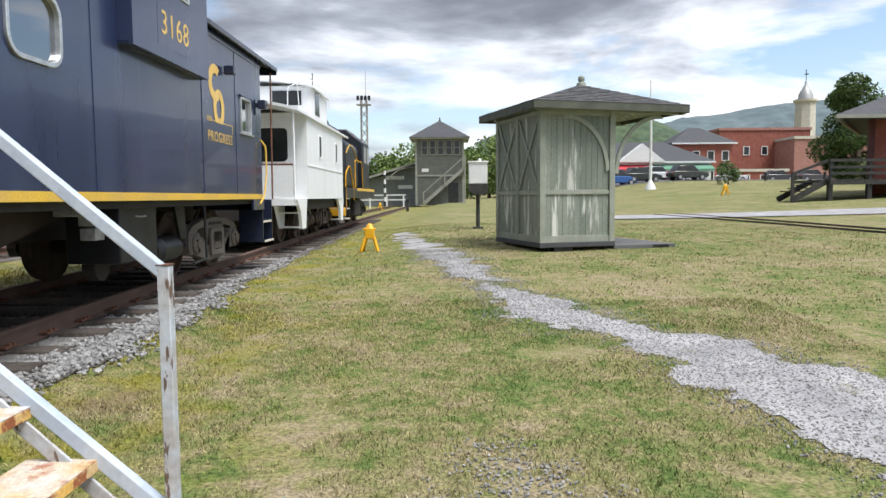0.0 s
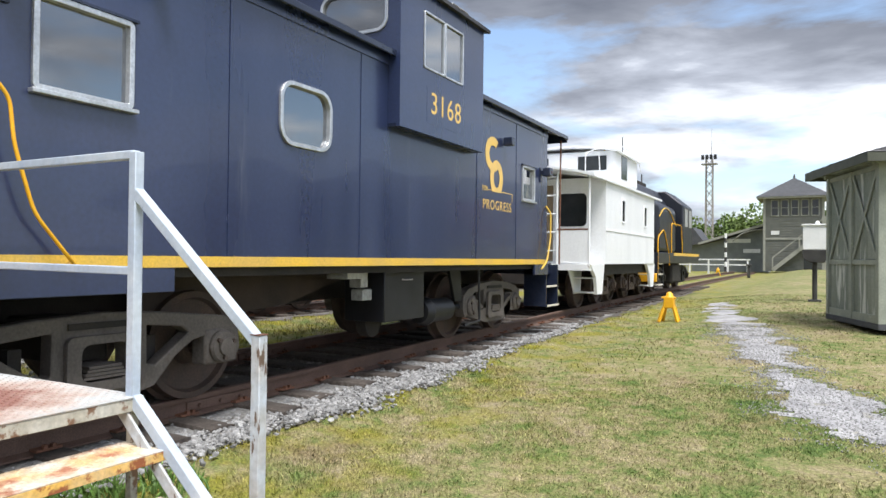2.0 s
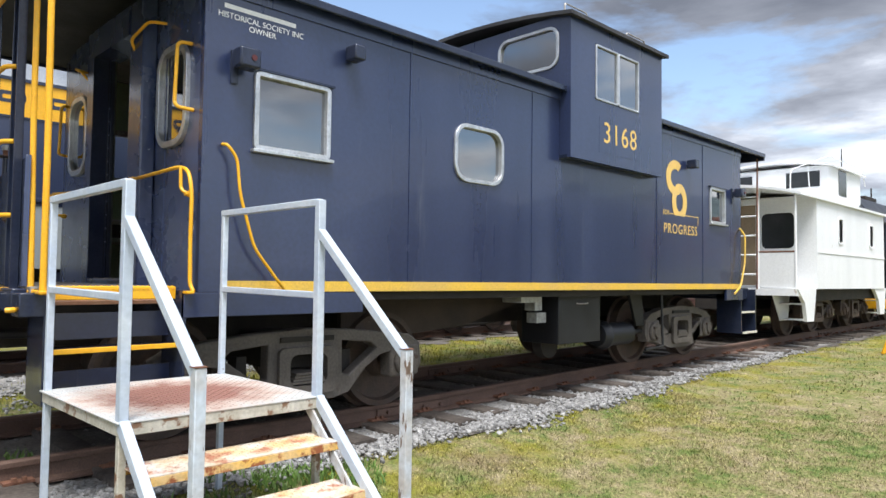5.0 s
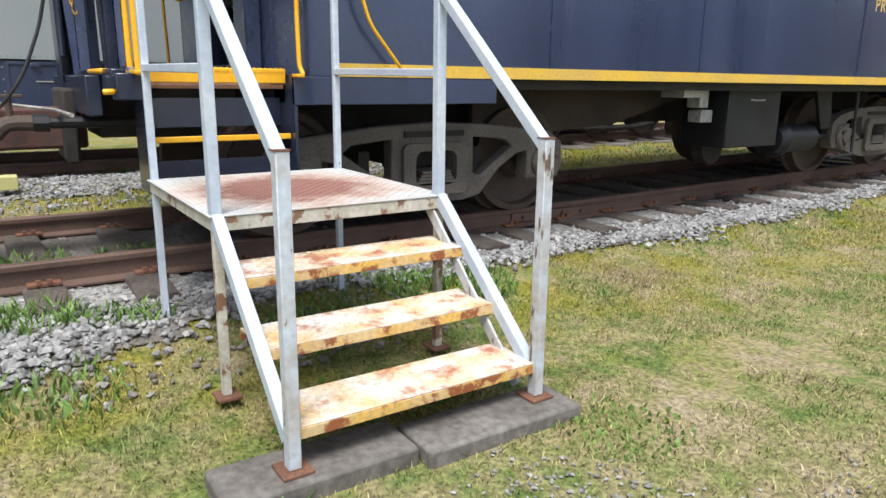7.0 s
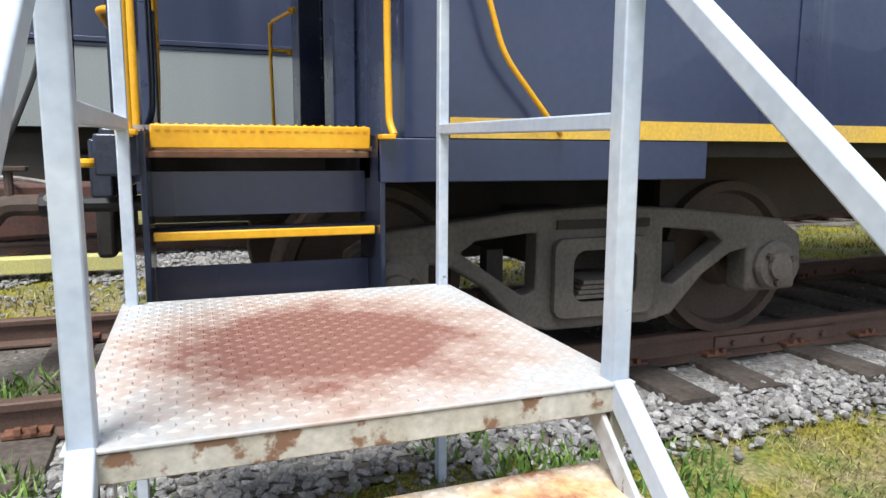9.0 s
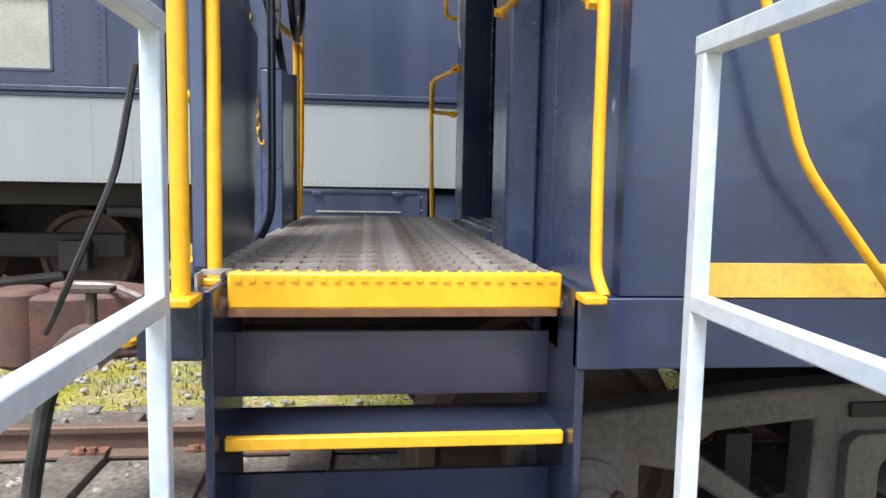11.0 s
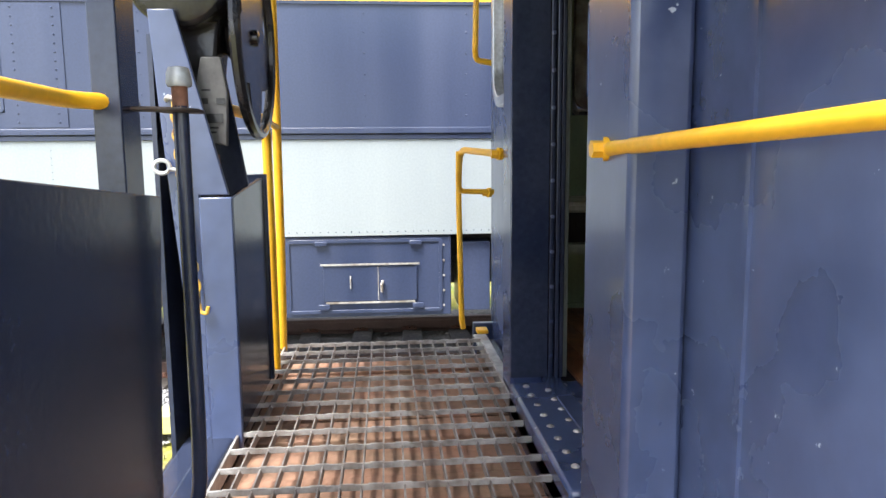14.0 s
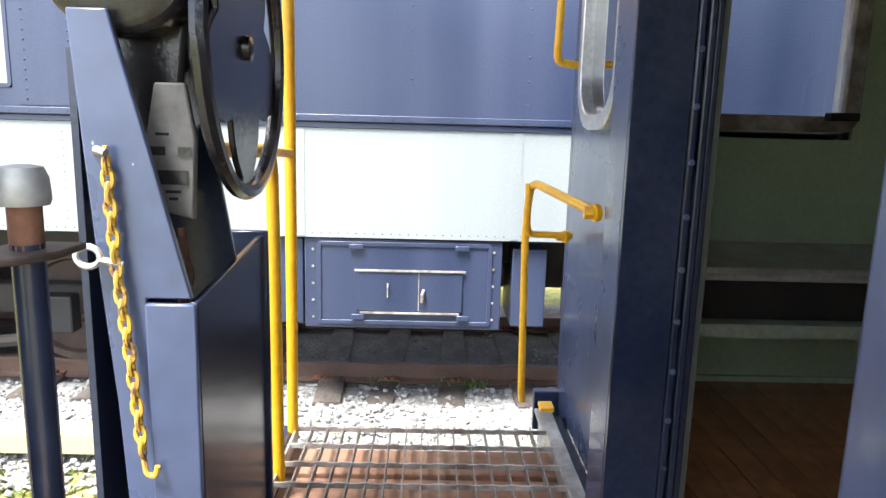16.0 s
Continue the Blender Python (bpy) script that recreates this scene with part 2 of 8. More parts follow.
FLOOR_WOOD = wood("brown_wood_floor", (0.34, 0.15, 0.065), (0.46, 0.215, 0.095), rough=0.35)
DECK_WOOD = wood("platform_deck_board", (0.27, 0.165, 0.105), (0.36, 0.19, 0.125), rough=0.9)
SAGE = surf("peeling_sage_paint", (0.175, 0.20, 0.165), (0.25, 0.27, 0.225), scale=2.5, rough=0.75, streak=0.12, bump=0.3, bscale=35, fine=0.12,
            patch=(0.58, 0.58, 0.53), patch_scale=6.5, patch_at=0.545, patch_soft=0.07, patch_streak=0.12, rand=0.08)
SAGE_TRIM = surf("sage_trim_paint", (0.25, 0.27, 0.225), (0.32, 0.335, 0.28), scale=4, rough=0.75, bump=0.3, fine=0.12, patch=(0.52, 0.51, 0.45), patch_scale=9, patch_at=0.66)
SHINGLE = surf("grey_roof_shingle", (0.060, 0.060, 0.064), (0.105, 0.10, 0.10), scale=9, rough=0.9, bump=0.5, bscale=80, fine=0.25, rand=0.22)
TOWER_PAINT = surf("grey_green_siding", (0.115, 0.12, 0.108), (0.15, 0.152, 0.135), scale=2, rough=0.8, bump=0.1, fine=0.08)
TOWER_TRIM = surf("grey_siding_trim", (0.26, 0.26, 0.225), (0.31, 0.31, 0.27), scale=3, rough=0.8, bump=0.1)
DARK_OPEN = surf("dark_glazing", (0.02, 0.022, 0.024), (0.035, 0.038, 0.04), scale=2, rough=0.15, bump=0.0)
BRICK = surf("red_brick_wall", (0.27, 0.085, 0.060), (0.34, 0.12, 0.085), scale=1.5, rough=0.9, bump=0.2, bscale=9, fine=0.15)
BRICK_SALMON = surf("faded_brick_wall", (0.36, 0.17, 0.135), (0.42, 0.22, 0.18), scale=1.5, rough=0.9, bump=0.2, bscale=9, fine=0.12)
CREAM = surf("cream_stone", (0.62, 0.58, 0.48), (0.52, 0.49, 0.42), scale=1.5, rough=0.8, bump=0.1)
WHITE = surf("white_paint", (0.78, 0.78, 0.77), (0.68, 0.68, 0.67), scale=3, rough=0.55, bump=0.05, fine=0.05)
SLATE_FAR = surf("dark_slate_roof", (0.050, 0.052, 0.058), (0.075, 0.076, 0.082), scale=3, rough=0.8, bump=0.2)
RED_AWN = surf("red_awning", (0.55, 0.05, 0.06), (0.45, 0.04, 0.05), scale=2, rough=0.7, bump=0.05)
GREEN_AWN = surf("green_awning", (0.10, 0.24, 0.16), (0.13, 0.28, 0.19), scale=2, rough=0.7, bump=0.05)
BLACK_WOOD = surf("black_stained_timber", (0.022, 0.021, 0.02), (0.05, 0.048, 0.045), scale=4, rough=0.75, bump=0.3)
BARK = surf("bark", (0.10, 0.075, 0.055), (0.15, 0.12, 0.09), scale=8, rough=0.95, bump=0.6, bscale=25)
LEAF = surf("leaves", (0.045, 0.085, 0.022), (0.085, 0.135, 0.035), scale=1.3, rough=0.7, bump=0.0, fine=0.25, bscale=6)
LEAF_LIGHT = surf("spring_leaves", (0.11, 0.175, 0.04), (0.16, 0.215, 0.06), scale=0.4, rough=0.75, bump=0.0, fine=0.3, bscale=3)
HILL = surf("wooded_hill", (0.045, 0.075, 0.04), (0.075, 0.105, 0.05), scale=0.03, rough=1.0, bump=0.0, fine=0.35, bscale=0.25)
# distance haze is mixed into this hill's colour: paler and bluer than HILL
HILL_FAR = surf("haze_tinted_wooded_hill", (0.085, 0.12, 0.13), (0.12, 0.155, 0.165), scale=0.008, rough=1.0, bump=0.0, fine=0.2, bscale=0.06)
ASPHALT = surf("asphalt", (0.10, 0.10, 0.102), (0.15, 0.148, 0.145), scale=0.6, rough=0.9, bump=0.2, bscale=30, fine=0.15)
TYRE = surf("tyre_rubber", (0.02, 0.02, 0.02), (0.035, 0.035, 0.035), scale=6, rough=0.85, bump=0.1)
RUBBER = surf("black_air_hose", (0.02, 0.02, 0.022), (0.05, 0.05, 0.05), scale=9, rough=0.55, bump=0.15)
STONE = surf("pale_ballast_stone", (0.21, 0.206, 0.20), (0.31, 0.305, 0.30), scale=22, rough=0.9, bump=0.3, bscale=120, fine=0.2)
STONE_DARK = surf("dirty_ballast_stone", (0.15, 0.137, 0.122), (0.25, 0.23, 0.21), scale=18, rough=0.95, bump=0.3, bscale=120, fine=0.25)


def island_random(m, low, high):
    """Vary a joined heap of pieces from piece to piece."""
    t = m.node_tree
    p = t.nodes["Principled BSDF"]
    src = p.inputs["Base Color"].links[0].from_socket
    geo = t.nodes.new("ShaderNodeNewGeometry")
    mr = t.nodes.new("ShaderNodeMapRange")
    mr.inputs["To Min"].default_value, mr.inputs["To Max"].default_value = low, high
    mx = t.nodes.new("ShaderNodeMix")
    mx.data_type, mx.blend_type = "RGBA", "MULTIPLY"
    mx.inputs["Factor"].default_value = 1.0
    t.links.new(geo.outputs["Random Per Island"], mr.inputs["Value"])
    t.links.new(src, mx.inputs["A"])
    t.links.new(mr.outputs["Result"], mx.inputs["B"])
    t.links.new(mx.outputs["Result"], p.inputs["Base Color"])


island_random(STONE, 0.6, 1.35)
island_random(STONE_DARK, 0.6, 1.4)
island_random(LEAF, 0.6, 1.5)
island_random(LEAF_LIGHT, 0.65, 1.4)


def lawn(name, gain):
    """Mown grass in spring: green, moss-yellow and dry straw at three scales, with moss along the track."""
    m = bpy.data.materials.new(name)
    m.use_nodes = True
    t = m.node_tree
    n, l = t.nodes, t.links
    p = n["Principled BSDF"]
    tc = n.new("ShaderNodeTexCoord")

    def field(scale, detail, rough, at=(0, 0, 0)):
        q = n.new("ShaderNodeTexNoise")
        q.inputs["Scale"].default_value, q.inputs["Detail"].default_value, q.inputs["Roughness"].default_value = scale, detail, rough
        mp = n.new("ShaderNodeMapping")
        mp.inputs["Location"].default_value = at
        l.new(tc.outputs["Object"], mp.inputs["Vector"])
        l.new(mp.outputs["Vector"], q.inputs["Vector"])
        return q.outputs["Fac"]

    def op(kind, a, b):
        q = n.new("ShaderNodeMath")
        q.operation = kind
        for k, v in enumerate((a, b)):
            if isinstance(v, (int, float)):
                q.inputs[k].default_value = v
            else:
                l.new(v, q.inputs[k])
        return q.outputs[0]

    def spread(v, f0, f1, t0, t1):
        q = n.new("ShaderNodeMapRange")
        for nm, val in (("From Min", f0), ("From Max", f1), ("To Min", t0), ("To Max", t1)):
            q.inputs[nm].default_value = val
        l.new(v, q.inputs["Value"])
        return q.outputs["Result"]

    mixed = op("ADD", op("ADD", op("MULTIPLY", field(0.5, 5.0, 0.6), 0.30), op("MULTIPLY", field(2.4, 6.0, 0.6, (5, 2, 0)), 0.36)), op("MULTIPLY", field(9.0, 6.0, 0.65, (1, 7, 0)), 0.48))
    r = n.new("ShaderNodeValToRGB")
    e = r.color_ramp.elements
    e[0].position, e[0].color = 0.42, (*(c * gain for c in (0.072, 0.118, 0.032)), 1)
    e[1].position, e[1].color = 0.69, (*(c * gain for c in (0.285, 0.235, 0.155)), 1)
    for pos, c in ((0.495, (0.112, 0.150, 0.044)), (0.55, (0.178, 0.182, 0.072)), (0.61, (0.235, 0.205, 0.105))):
        k = e.new(pos)
        k.color = (*(v * gain for v in c), 1)
    l.new(mixed, r.inputs["Fac"])
    where = n.new("ShaderNodeSeparateXYZ")
    l.new(tc.outputs["Object"], where.inputs["Vector"])
    belt = spread(where.outputs["X"], 3.8, 1.8, 0.0, 1.0)
    moss = op("MULTIPLY", belt, spread(field(1.7, 7.0, 0.65, (3, 3, 0)), 0.46, 0.60, 0.0, 0.85))
    mm = n.new("ShaderNodeMix")
    mm.data_type = "RGBA"
    l.new(moss, mm.inputs["Factor"])
    l.new(r.outputs["Color"], mm.inputs["A"])
    mm.inputs["B"].default_value = (0.205 * gain, 0.185 * gain, 0.022 * gain, 1)
    earth = n.new("ShaderNodeMix")
    earth.data_type = "RGBA"
    l.new(spread(field(1.15, 8.0, 0.68, (8, 1, 0)), 0.56, 0.68, 0.0, 0.55), earth.inputs["Factor"])
    l.new(mm.outputs["Result"], earth.inputs["A"])
    earth.inputs["B"].default_value = (0.165 * gain, 0.118 * gain, 0.068 * gain, 1)
    fine = field(48.0, 5.0, 0.6)
    mx = n.new("ShaderNodeMix")
    mx.data_type, mx.blend_type = "RGBA", "MULTIPLY"
    mx.inputs["Factor"].default_value = 1.0
    l.new(earth.outputs["Result"], mx.inputs["A"])
    l.new(spread(fine, 0.3, 0.7, 0.45, 1.5), mx.inputs["B"])
    l.new(mx.outputs["Result"], p.inputs["Base Color"])
    p.inputs["Roughness"].default_value = 0.95
    p.inputs["Specular IOR Level"].default_value = 0.15
    bm_ = n.new("ShaderNodeBump")
    bm_.inputs["Strength"].default_value, bm_.inputs["Distance"].default_value = 0.8, 0.02
    l.new(fine, bm_.inputs["Height"])
    l.new(bm_.outputs["Normal"], p.inputs["Normal"])
    return m


LAWN = lawn("lawn_soil_and_grass", 1.08)
BLADE = lawn("grass_blades", 1.38)
island_random(BLADE, 0.5, 1.6)
WEED = surf("green_weeds", (0.09, 0.17, 0.03), (0.14, 0.23, 0.05), scale=8, rough=0.6, bump=0.0, fine=0.2)
island_random(WEED, 0.6, 1.4)
GRAVEL = surf("grey_path_gravel", (0.25, 0.245, 0.25), (0.37, 0.36, 0.36), scale=2.5, rough=0.95, bump=0.9, bscale=55, fine=0.3, patch=(0.20, 0.18, 0.10), patch_scale=3, patch_at=0.62, patch_soft=0.1)
BED = surf("ballast_bed", (0.085, 0.075, 0.062), (0.15, 0.135, 0.12), scale=3, rough=0.95, bump=1.0, bscale=35, fine=0.35)
BED_PALE = surf("pale_ballast_bed", (0.19, 0.183, 0.172), (0.29, 0.28, 0.265), scale=3, rough=0.95, bump=1.0, bscale=35, fine=0.35)


def plate_paint(name, cx, cy, rx, ry, inner, mid, outer):
    """Painted tread plate, worn through to red rust where feet land."""
    m = surf(name, outer, tuple(c * 0.92 for c in outer), scale=6, rough=0.55, bump=0.1, bscale=70, fine=0.08)
    t = m.node_tree
    n, l = t.nodes, t.links
    p = n["Principled BSDF"]
    src = p.inputs["Base Color"].links[0].from_socket
    tc = n.new("ShaderNodeTexCoord")
    mp = n.new("ShaderNodeMapping")
    mp.inputs["Location"].default_value = (-cx / rx, -cy / ry, 0)
    mp.inputs["Scale"].default_value = (1 / rx, 1 / ry, 0)
    l.new(tc.outputs["Object"], mp.inputs["Vector"])
    ln = n.new("ShaderNodeVectorMath")
    ln.operation = "LENGTH"
    l.new(mp.outputs["Vector"], ln.inputs[0])
    no = n.new("ShaderNodeTexNoise")
    no.inputs["Scale"].default_value, no.inputs["Detail"].default_value, no.inputs["Roughness"].default_value = 7.0, 9.0, 0.7
    l.new(tc.outputs["Object"], no.inputs["Vector"])
    ad = n.new("ShaderNodeMath")
    ad.operation = "MULTIPLY_ADD"
    ad.inputs[1].default_value = 1.5
    l.new(no.outputs["Fac"], ad.inputs[0])
    l.new(ln.outputs["Value"], ad.inputs[2])
    r = n.new("ShaderNodeValToRGB")
    e = r.color_ramp.elements
    e[0].position, e[0].color = 0.60, (0, 0, 0, 1)
    e[1].position, e[1].color = 0.92, (1, 1, 1, 1)
    dv = n.new("ShaderNodeMath")
    dv.operation = "MULTIPLY"
    dv.inputs[1].default_value = 0.42
    l.new(ad.outputs[0], dv.inputs[0])
    l.new(dv.outputs[0], r.inputs["Fac"])
    c = n.new("ShaderNodeValToRGB")
    k = c.color_ramp.elements
    k[0].position, k[0].color = 0.0, (*inner, 1)
    k[1].position, k[1].color = 0.75, (*mid, 1)
    l.new(r.outputs["Color"], c.inputs["Fac"])
    mx = n.new("ShaderNodeMix")
    mx.data_type = "RGBA"
    l.new(r.outputs["Color"], mx.inputs["Factor"])
    l.new(c.outputs["Color"], mx.inputs["A"])
    l.new(src, mx.inputs["B"])
    l.new(mx.outputs["Result"], p.inputs["Base Color"])
    return m


LANDING = plate_paint("worn_landing_plate", 2.19, 2.27, 0.42, 0.41, (0.24, 0.115, 0.09), (0.52, 0.32, 0.21), (0.47, 0.475, 0.47))
TREAD = surf("worn_yellow_tread", (0.58, 0.57, 0.55), (0.58, 0.40, 0.20), scale=6, rough=0.6, bump=0.2, bscale=60, fine=0.14,
             patch=(0.36, 0.15, 0.085), patch_scale=9, patch_at=0.53, patch_soft=0.12)
TREAD_EDGE = surf("rusty_tread_edge", (0.66, 0.40, 0.09), (0.58, 0.42, 0.22), scale=7, rough=0.65, bump=0.3, bscale=60, fine=0.14,
                  patch=(0.27, 0.085, 0.03), patch_scale=13, patch_at=0.50, patch_soft=0.07)
PLATE_EDGE = surf("rusty_landing_edge", (0.52, 0.50, 0.44), (0.40, 0.37, 0.30), scale=9, rough=0.6, bump=0.25, fine=0.12,
                  patch=(0.20, 0.11, 0.065), patch_scale=11, patch_at=0.535, patch_soft=0.05)


# ---- building helpers ----
class Shape:
    """Collects the faces of one part."""

    def __init__(self):
        self.v, self.f = [], []

    def add(self, verts, faces):
        k = len(self.v)
        self.v.extend(tuple(p) for p in verts)
        self.f.extend(tuple(i + k for i in q) for q in faces)
        return self

    def box(self, a, b, turn=None):
        x0, y0, z0 = a
        x1, y1, z1 = b
        pts = [(x0, y0, z0), (x1, y0, z0), (x1, y1, z0), (x0, y1, z0), (x0, y0, z1), (x1, y0, z1), (x1, y1, z1), (x0, y1, z1)]
        if turn is not None:
            pts = [turn @ Vector(p) for p in pts]
        return self.add(pts, [(0, 3, 2, 1), (4, 5, 6, 7), (0, 1, 5, 4), (1, 2, 6, 5), (2, 3, 7, 6), (3, 0, 4, 7)])

    def prism(self, outline, along, d0, d1):
        """A straight prism: a 2D outline in the plane across the axis, from d0 to d1."""
        def put(p, d):
            return {"x": (d, p[0], p[1]), "y": (p[0], d, p[1]), "z": (p[0], p[1], d)}[along]
        n = len(outline)
        pts = [put(p, d0) for p in outline] + [put(p, d1) for p in outline]
        area = sum(outline[i][0] * outline[(i + 1) % n][1] - outline[(i + 1) % n][0] * outline[i][1] for i in range(n))
        flip = (area > 0) == (along != "y")
        lo, hi = tuple(range(n)), tuple(range(n, 2 * n))
        faces = [lo[::-1] if flip else lo, hi if flip else hi[::-1]]
        for i in range(n):
            j = (i + 1) % n
            q = (i, j, j + n, i + n)
            faces.append(q if flip else q[::-1])
        return self.add(pts, faces)

    def beam(self, p, q, w, h, up=(0, 0, 1)):
        """A square bar from p to q."""
        p, q = Vector(p), Vector(q)
        d = (q - p).normalized()
        s = d.cross(Vector(up))
        if s.length < 1e-4:
            s = d.cross(Vector((1, 0, 0)))
        s.normalize()
        u = s.cross(d)
        pts = []
        for e in (p, q):
            for a, b in ((-1, -1), (1, -1), (1, 1), (-1, 1)):
                pts.append(e + s * (a * w / 2) + u * (b * h / 2))
        return self.add(pts, [(0, 3, 2, 1)[::-1], (4, 5, 6, 7)[::-1], (0, 1, 5, 4)[::-1], (1, 2, 6, 5)[::-1], (2, 3, 7, 6)[::-1], (3, 0, 4, 7)[::-1]])

    def tube(self, pts, r, n=8, close=False, bend=0.0):
        """A round bar along a line of points; bend rounds its corners."""
        pts = [Vector(p) for p in pts]
        if bend > 0 and len(pts) > 2:
            out = [pts[0]]
            for a, b, c in zip(pts, pts[1:], pts[2:]):
                k = min(bend, (b - a).length * 0.45, (c - b).length * 0.45)
                s, e = b + (a - b).normalized() * k, b + (c - b).normalized() * k
                for i in range(5):
                    t = i / 4
                    out.append((1 - t) ** 2 * s + 2 * t * (1 - t) * b + t * t * e)
            out.append(pts[-1])
            pts = out
        m = len(pts)
        rings = []
        ref = None
        for i, p in enumerate(pts):
            a, b = (pts[i - 1], pts[(i + 1) % m]) if close else (pts[max(0, i - 1)], pts[min(m - 1, i + 1)])
            d = (b - a).normalized()
            if ref is None:
                ref = d.orthogonal().normalized()
            ref = (ref - d * ref.dot(d))
            ref = ref.normalized() if ref.length > 1e-6 else d.orthogonal().normalized()
            w = d.cross(ref)
            rad = r[i] if isinstance(r, (list, tuple)) else r
            rings.append([p + (ref * math.cos(2 * math.pi * k / n) + w * math.sin(2 * math.pi * k / n)) * rad for k in range(n)])
        verts = [p for ring in rings for p in ring]
        faces = []
        last = m if close else m - 1
        for i in range(last):
            j = (i + 1) % m
            for k in range(n):
                k2 = (k + 1) % n
                faces.append((i * n + k, i * n + k2, j * n + k2, j * n + k))
        if not close:
            faces.append(tuple(range(n))[::-1])
            faces.append(tuple((m - 1) * n + k for k in range(n)))
        return self.add(verts, faces)

    def disc(self, c, axis, r, w, n=24):
        """A short round drum centred on c."""
        c, a = Vector(c), Vector(axis).normalized()
        return self.tube([c - a * w / 2, c + a * w / 2], r, n)

    def turned(self, c, axis, profile, n=28):
        """A turned body: profile of (distance along the axis, radius)."""
        c, a = Vector(c), Vector(axis).normalized()
        return self.tube_profile([(c + a * d, r) for d, r in profile], a, n)

    def tube_profile(self, rows, a, n):
        ref = a.orthogonal().normalized()
        w = a.cross(ref)
        verts, faces = [], []
        for p, r in rows:
            verts += [p + (ref * math.cos(2 * math.pi * k / n) + w * math.sin(2 * math.pi * k / n)) * r for k in range(n)]
        for i in range(len(rows) - 1):
            for k in range(n):
                k2 = (k + 1) % n
                faces.append((i * n + k, i * n + k2, (i + 1) * n + k2, (i + 1) * n + k))
        faces.append(tuple(range(n))[::-1])
        faces.append(tuple((len(rows) - 1) * n + k for k in range(n)))
        return self.add(verts, faces)

    def plate(self, outer, holes, along, d0, d1):
        """A flat plate with holes through it, between d0 and d1 on the axis."""
        bm = bmesh.new()
        edges = []
        for loop in [outer, *holes]:
            vs = [bm.verts.new((p[0], p[1], 0)) for p in loop]
            edges += [bm.edges.new((vs[i], vs[(i + 1) % len(vs)])) for i in range(len(vs))]
        bmesh.ops.triangle_fill(bm, use_beauty=True, edges=edges)
        bmesh.ops.recalc_face_normals(bm, faces=bm.faces)
        if bm.faces and sum(f.normal.z for f in bm.faces) < 0:
            bmesh.ops.reverse_faces(bm, faces=bm.faces)
        bm.verts.index_update()
        flatv = [v.co.copy() for v in bm.verts]
        tris = [tuple(v.index for v in f.verts) for f in bm.faces]
        rim = []
        for e in bm.edges:
            if len(e.link_faces) == 1:
                lp = e.link_loops[0]
                rim.append((lp.vert.index, lp.link_loop_next.vert.index))
        bm.free()
        def put(p, d):
            return {"x": (d, p[0], p[1]), "y": (p[0], d, p[1]), "z": (p[0], p[1], d)}[along]
        n = len(flatv)
        pts = [put(p, d0) for p in flatv] + [put(p, d1) for p in flatv]
        even = along != "y"
        faces = []
        for q in tris:
            faces.append(tuple(i + n for i in q) if even else tuple(i + n for i in q)[::-1])
            faces.append(q[::-1] if even else q)
        for i, j in rim:
            q = (i, j, j + n, i + n)
            faces.append(q if even else q[::-1])
        return self.add(pts, faces)


def rrect(x0, y0, x1, y1, r, n=5):
    """A rectangle with round corners, as an outline."""
    out = []
    for cx, cy, a in ((x1 - r, y1 - r, 0), (x0 + r, y1 - r, 90), (x0 + r, y0 + r, 180), (x1 - r, y0 + r, 270)):
        for i in range(n + 1):
            t = radians(a + 90 * i / n)
            out.append((cx + r * math.cos(t), cy + r * math.sin(t)))
    return out


def mesh_of(name, s, material, smooth=35):
    me = bpy.data.meshes.new(name)
    me.from_pydata([tuple(p) for p in s.v], [], s.f)
    me.materials.append(material)
    if smooth:
        me.polygons.foreach_set("use_smooth", [True] * len(me.polygons))
        me.set_sharp_from_angle(angle=radians(smooth))
    me.update()
    return me


def thing(name, loc, label, category, group="", kind=""):
    """An empty at the base of a thing, to which its parts are tied."""
    ob = new(name)
    ob.empty_display_size = 0.1
    ob.matrix_basis = Matrix.Translation(loc)
    return tagged(ob, label, category, group, kind)


def anchor(ob):
    m = ob.matrix_basis.copy()
    while ob.parent:
        m = ob.parent.matrix_basis @ ob.matrix_parent_inverse @ m
        ob = ob.parent
    return m


def part(name, s, material, parent, label="", bevel=0.0, smooth=35, kind=""):
    """One mesh part, built in world coordinates, tied to its thing or part."""
    ob = new(name, mesh_of(name, s, material, smooth))
    if parent is not None:
        ob.parent = parent
        ob.matrix_parent_inverse = anchor(parent).inverted()
    if bevel > 0:
        b = ob.modifiers.new("edge", "BEVEL")
        b.width, b.segments, b.limit_method, b.angle_limit = bevel, 2, "ANGLE", radians(50)
        b.harden_normals = False
    return tagged(ob, label, "", "", kind)


def solo(name, s, material, label, category, group="", kind="", bevel=0.0, smooth=35):
    """A thing that is one mesh."""
    ob = part(name, s, material, None, "", bevel, smooth)
    return tagged(ob, label, category, group, kind)


def shared(name, mesh, parent, m):
    """One more piece on a mesh already made."""
    ob = new(name, mesh)
    if parent is not None:
        ob.parent = parent
        ob.matrix_parent_inverse = anchor(parent).inverted()
    ob.matrix_basis = m
    return ob


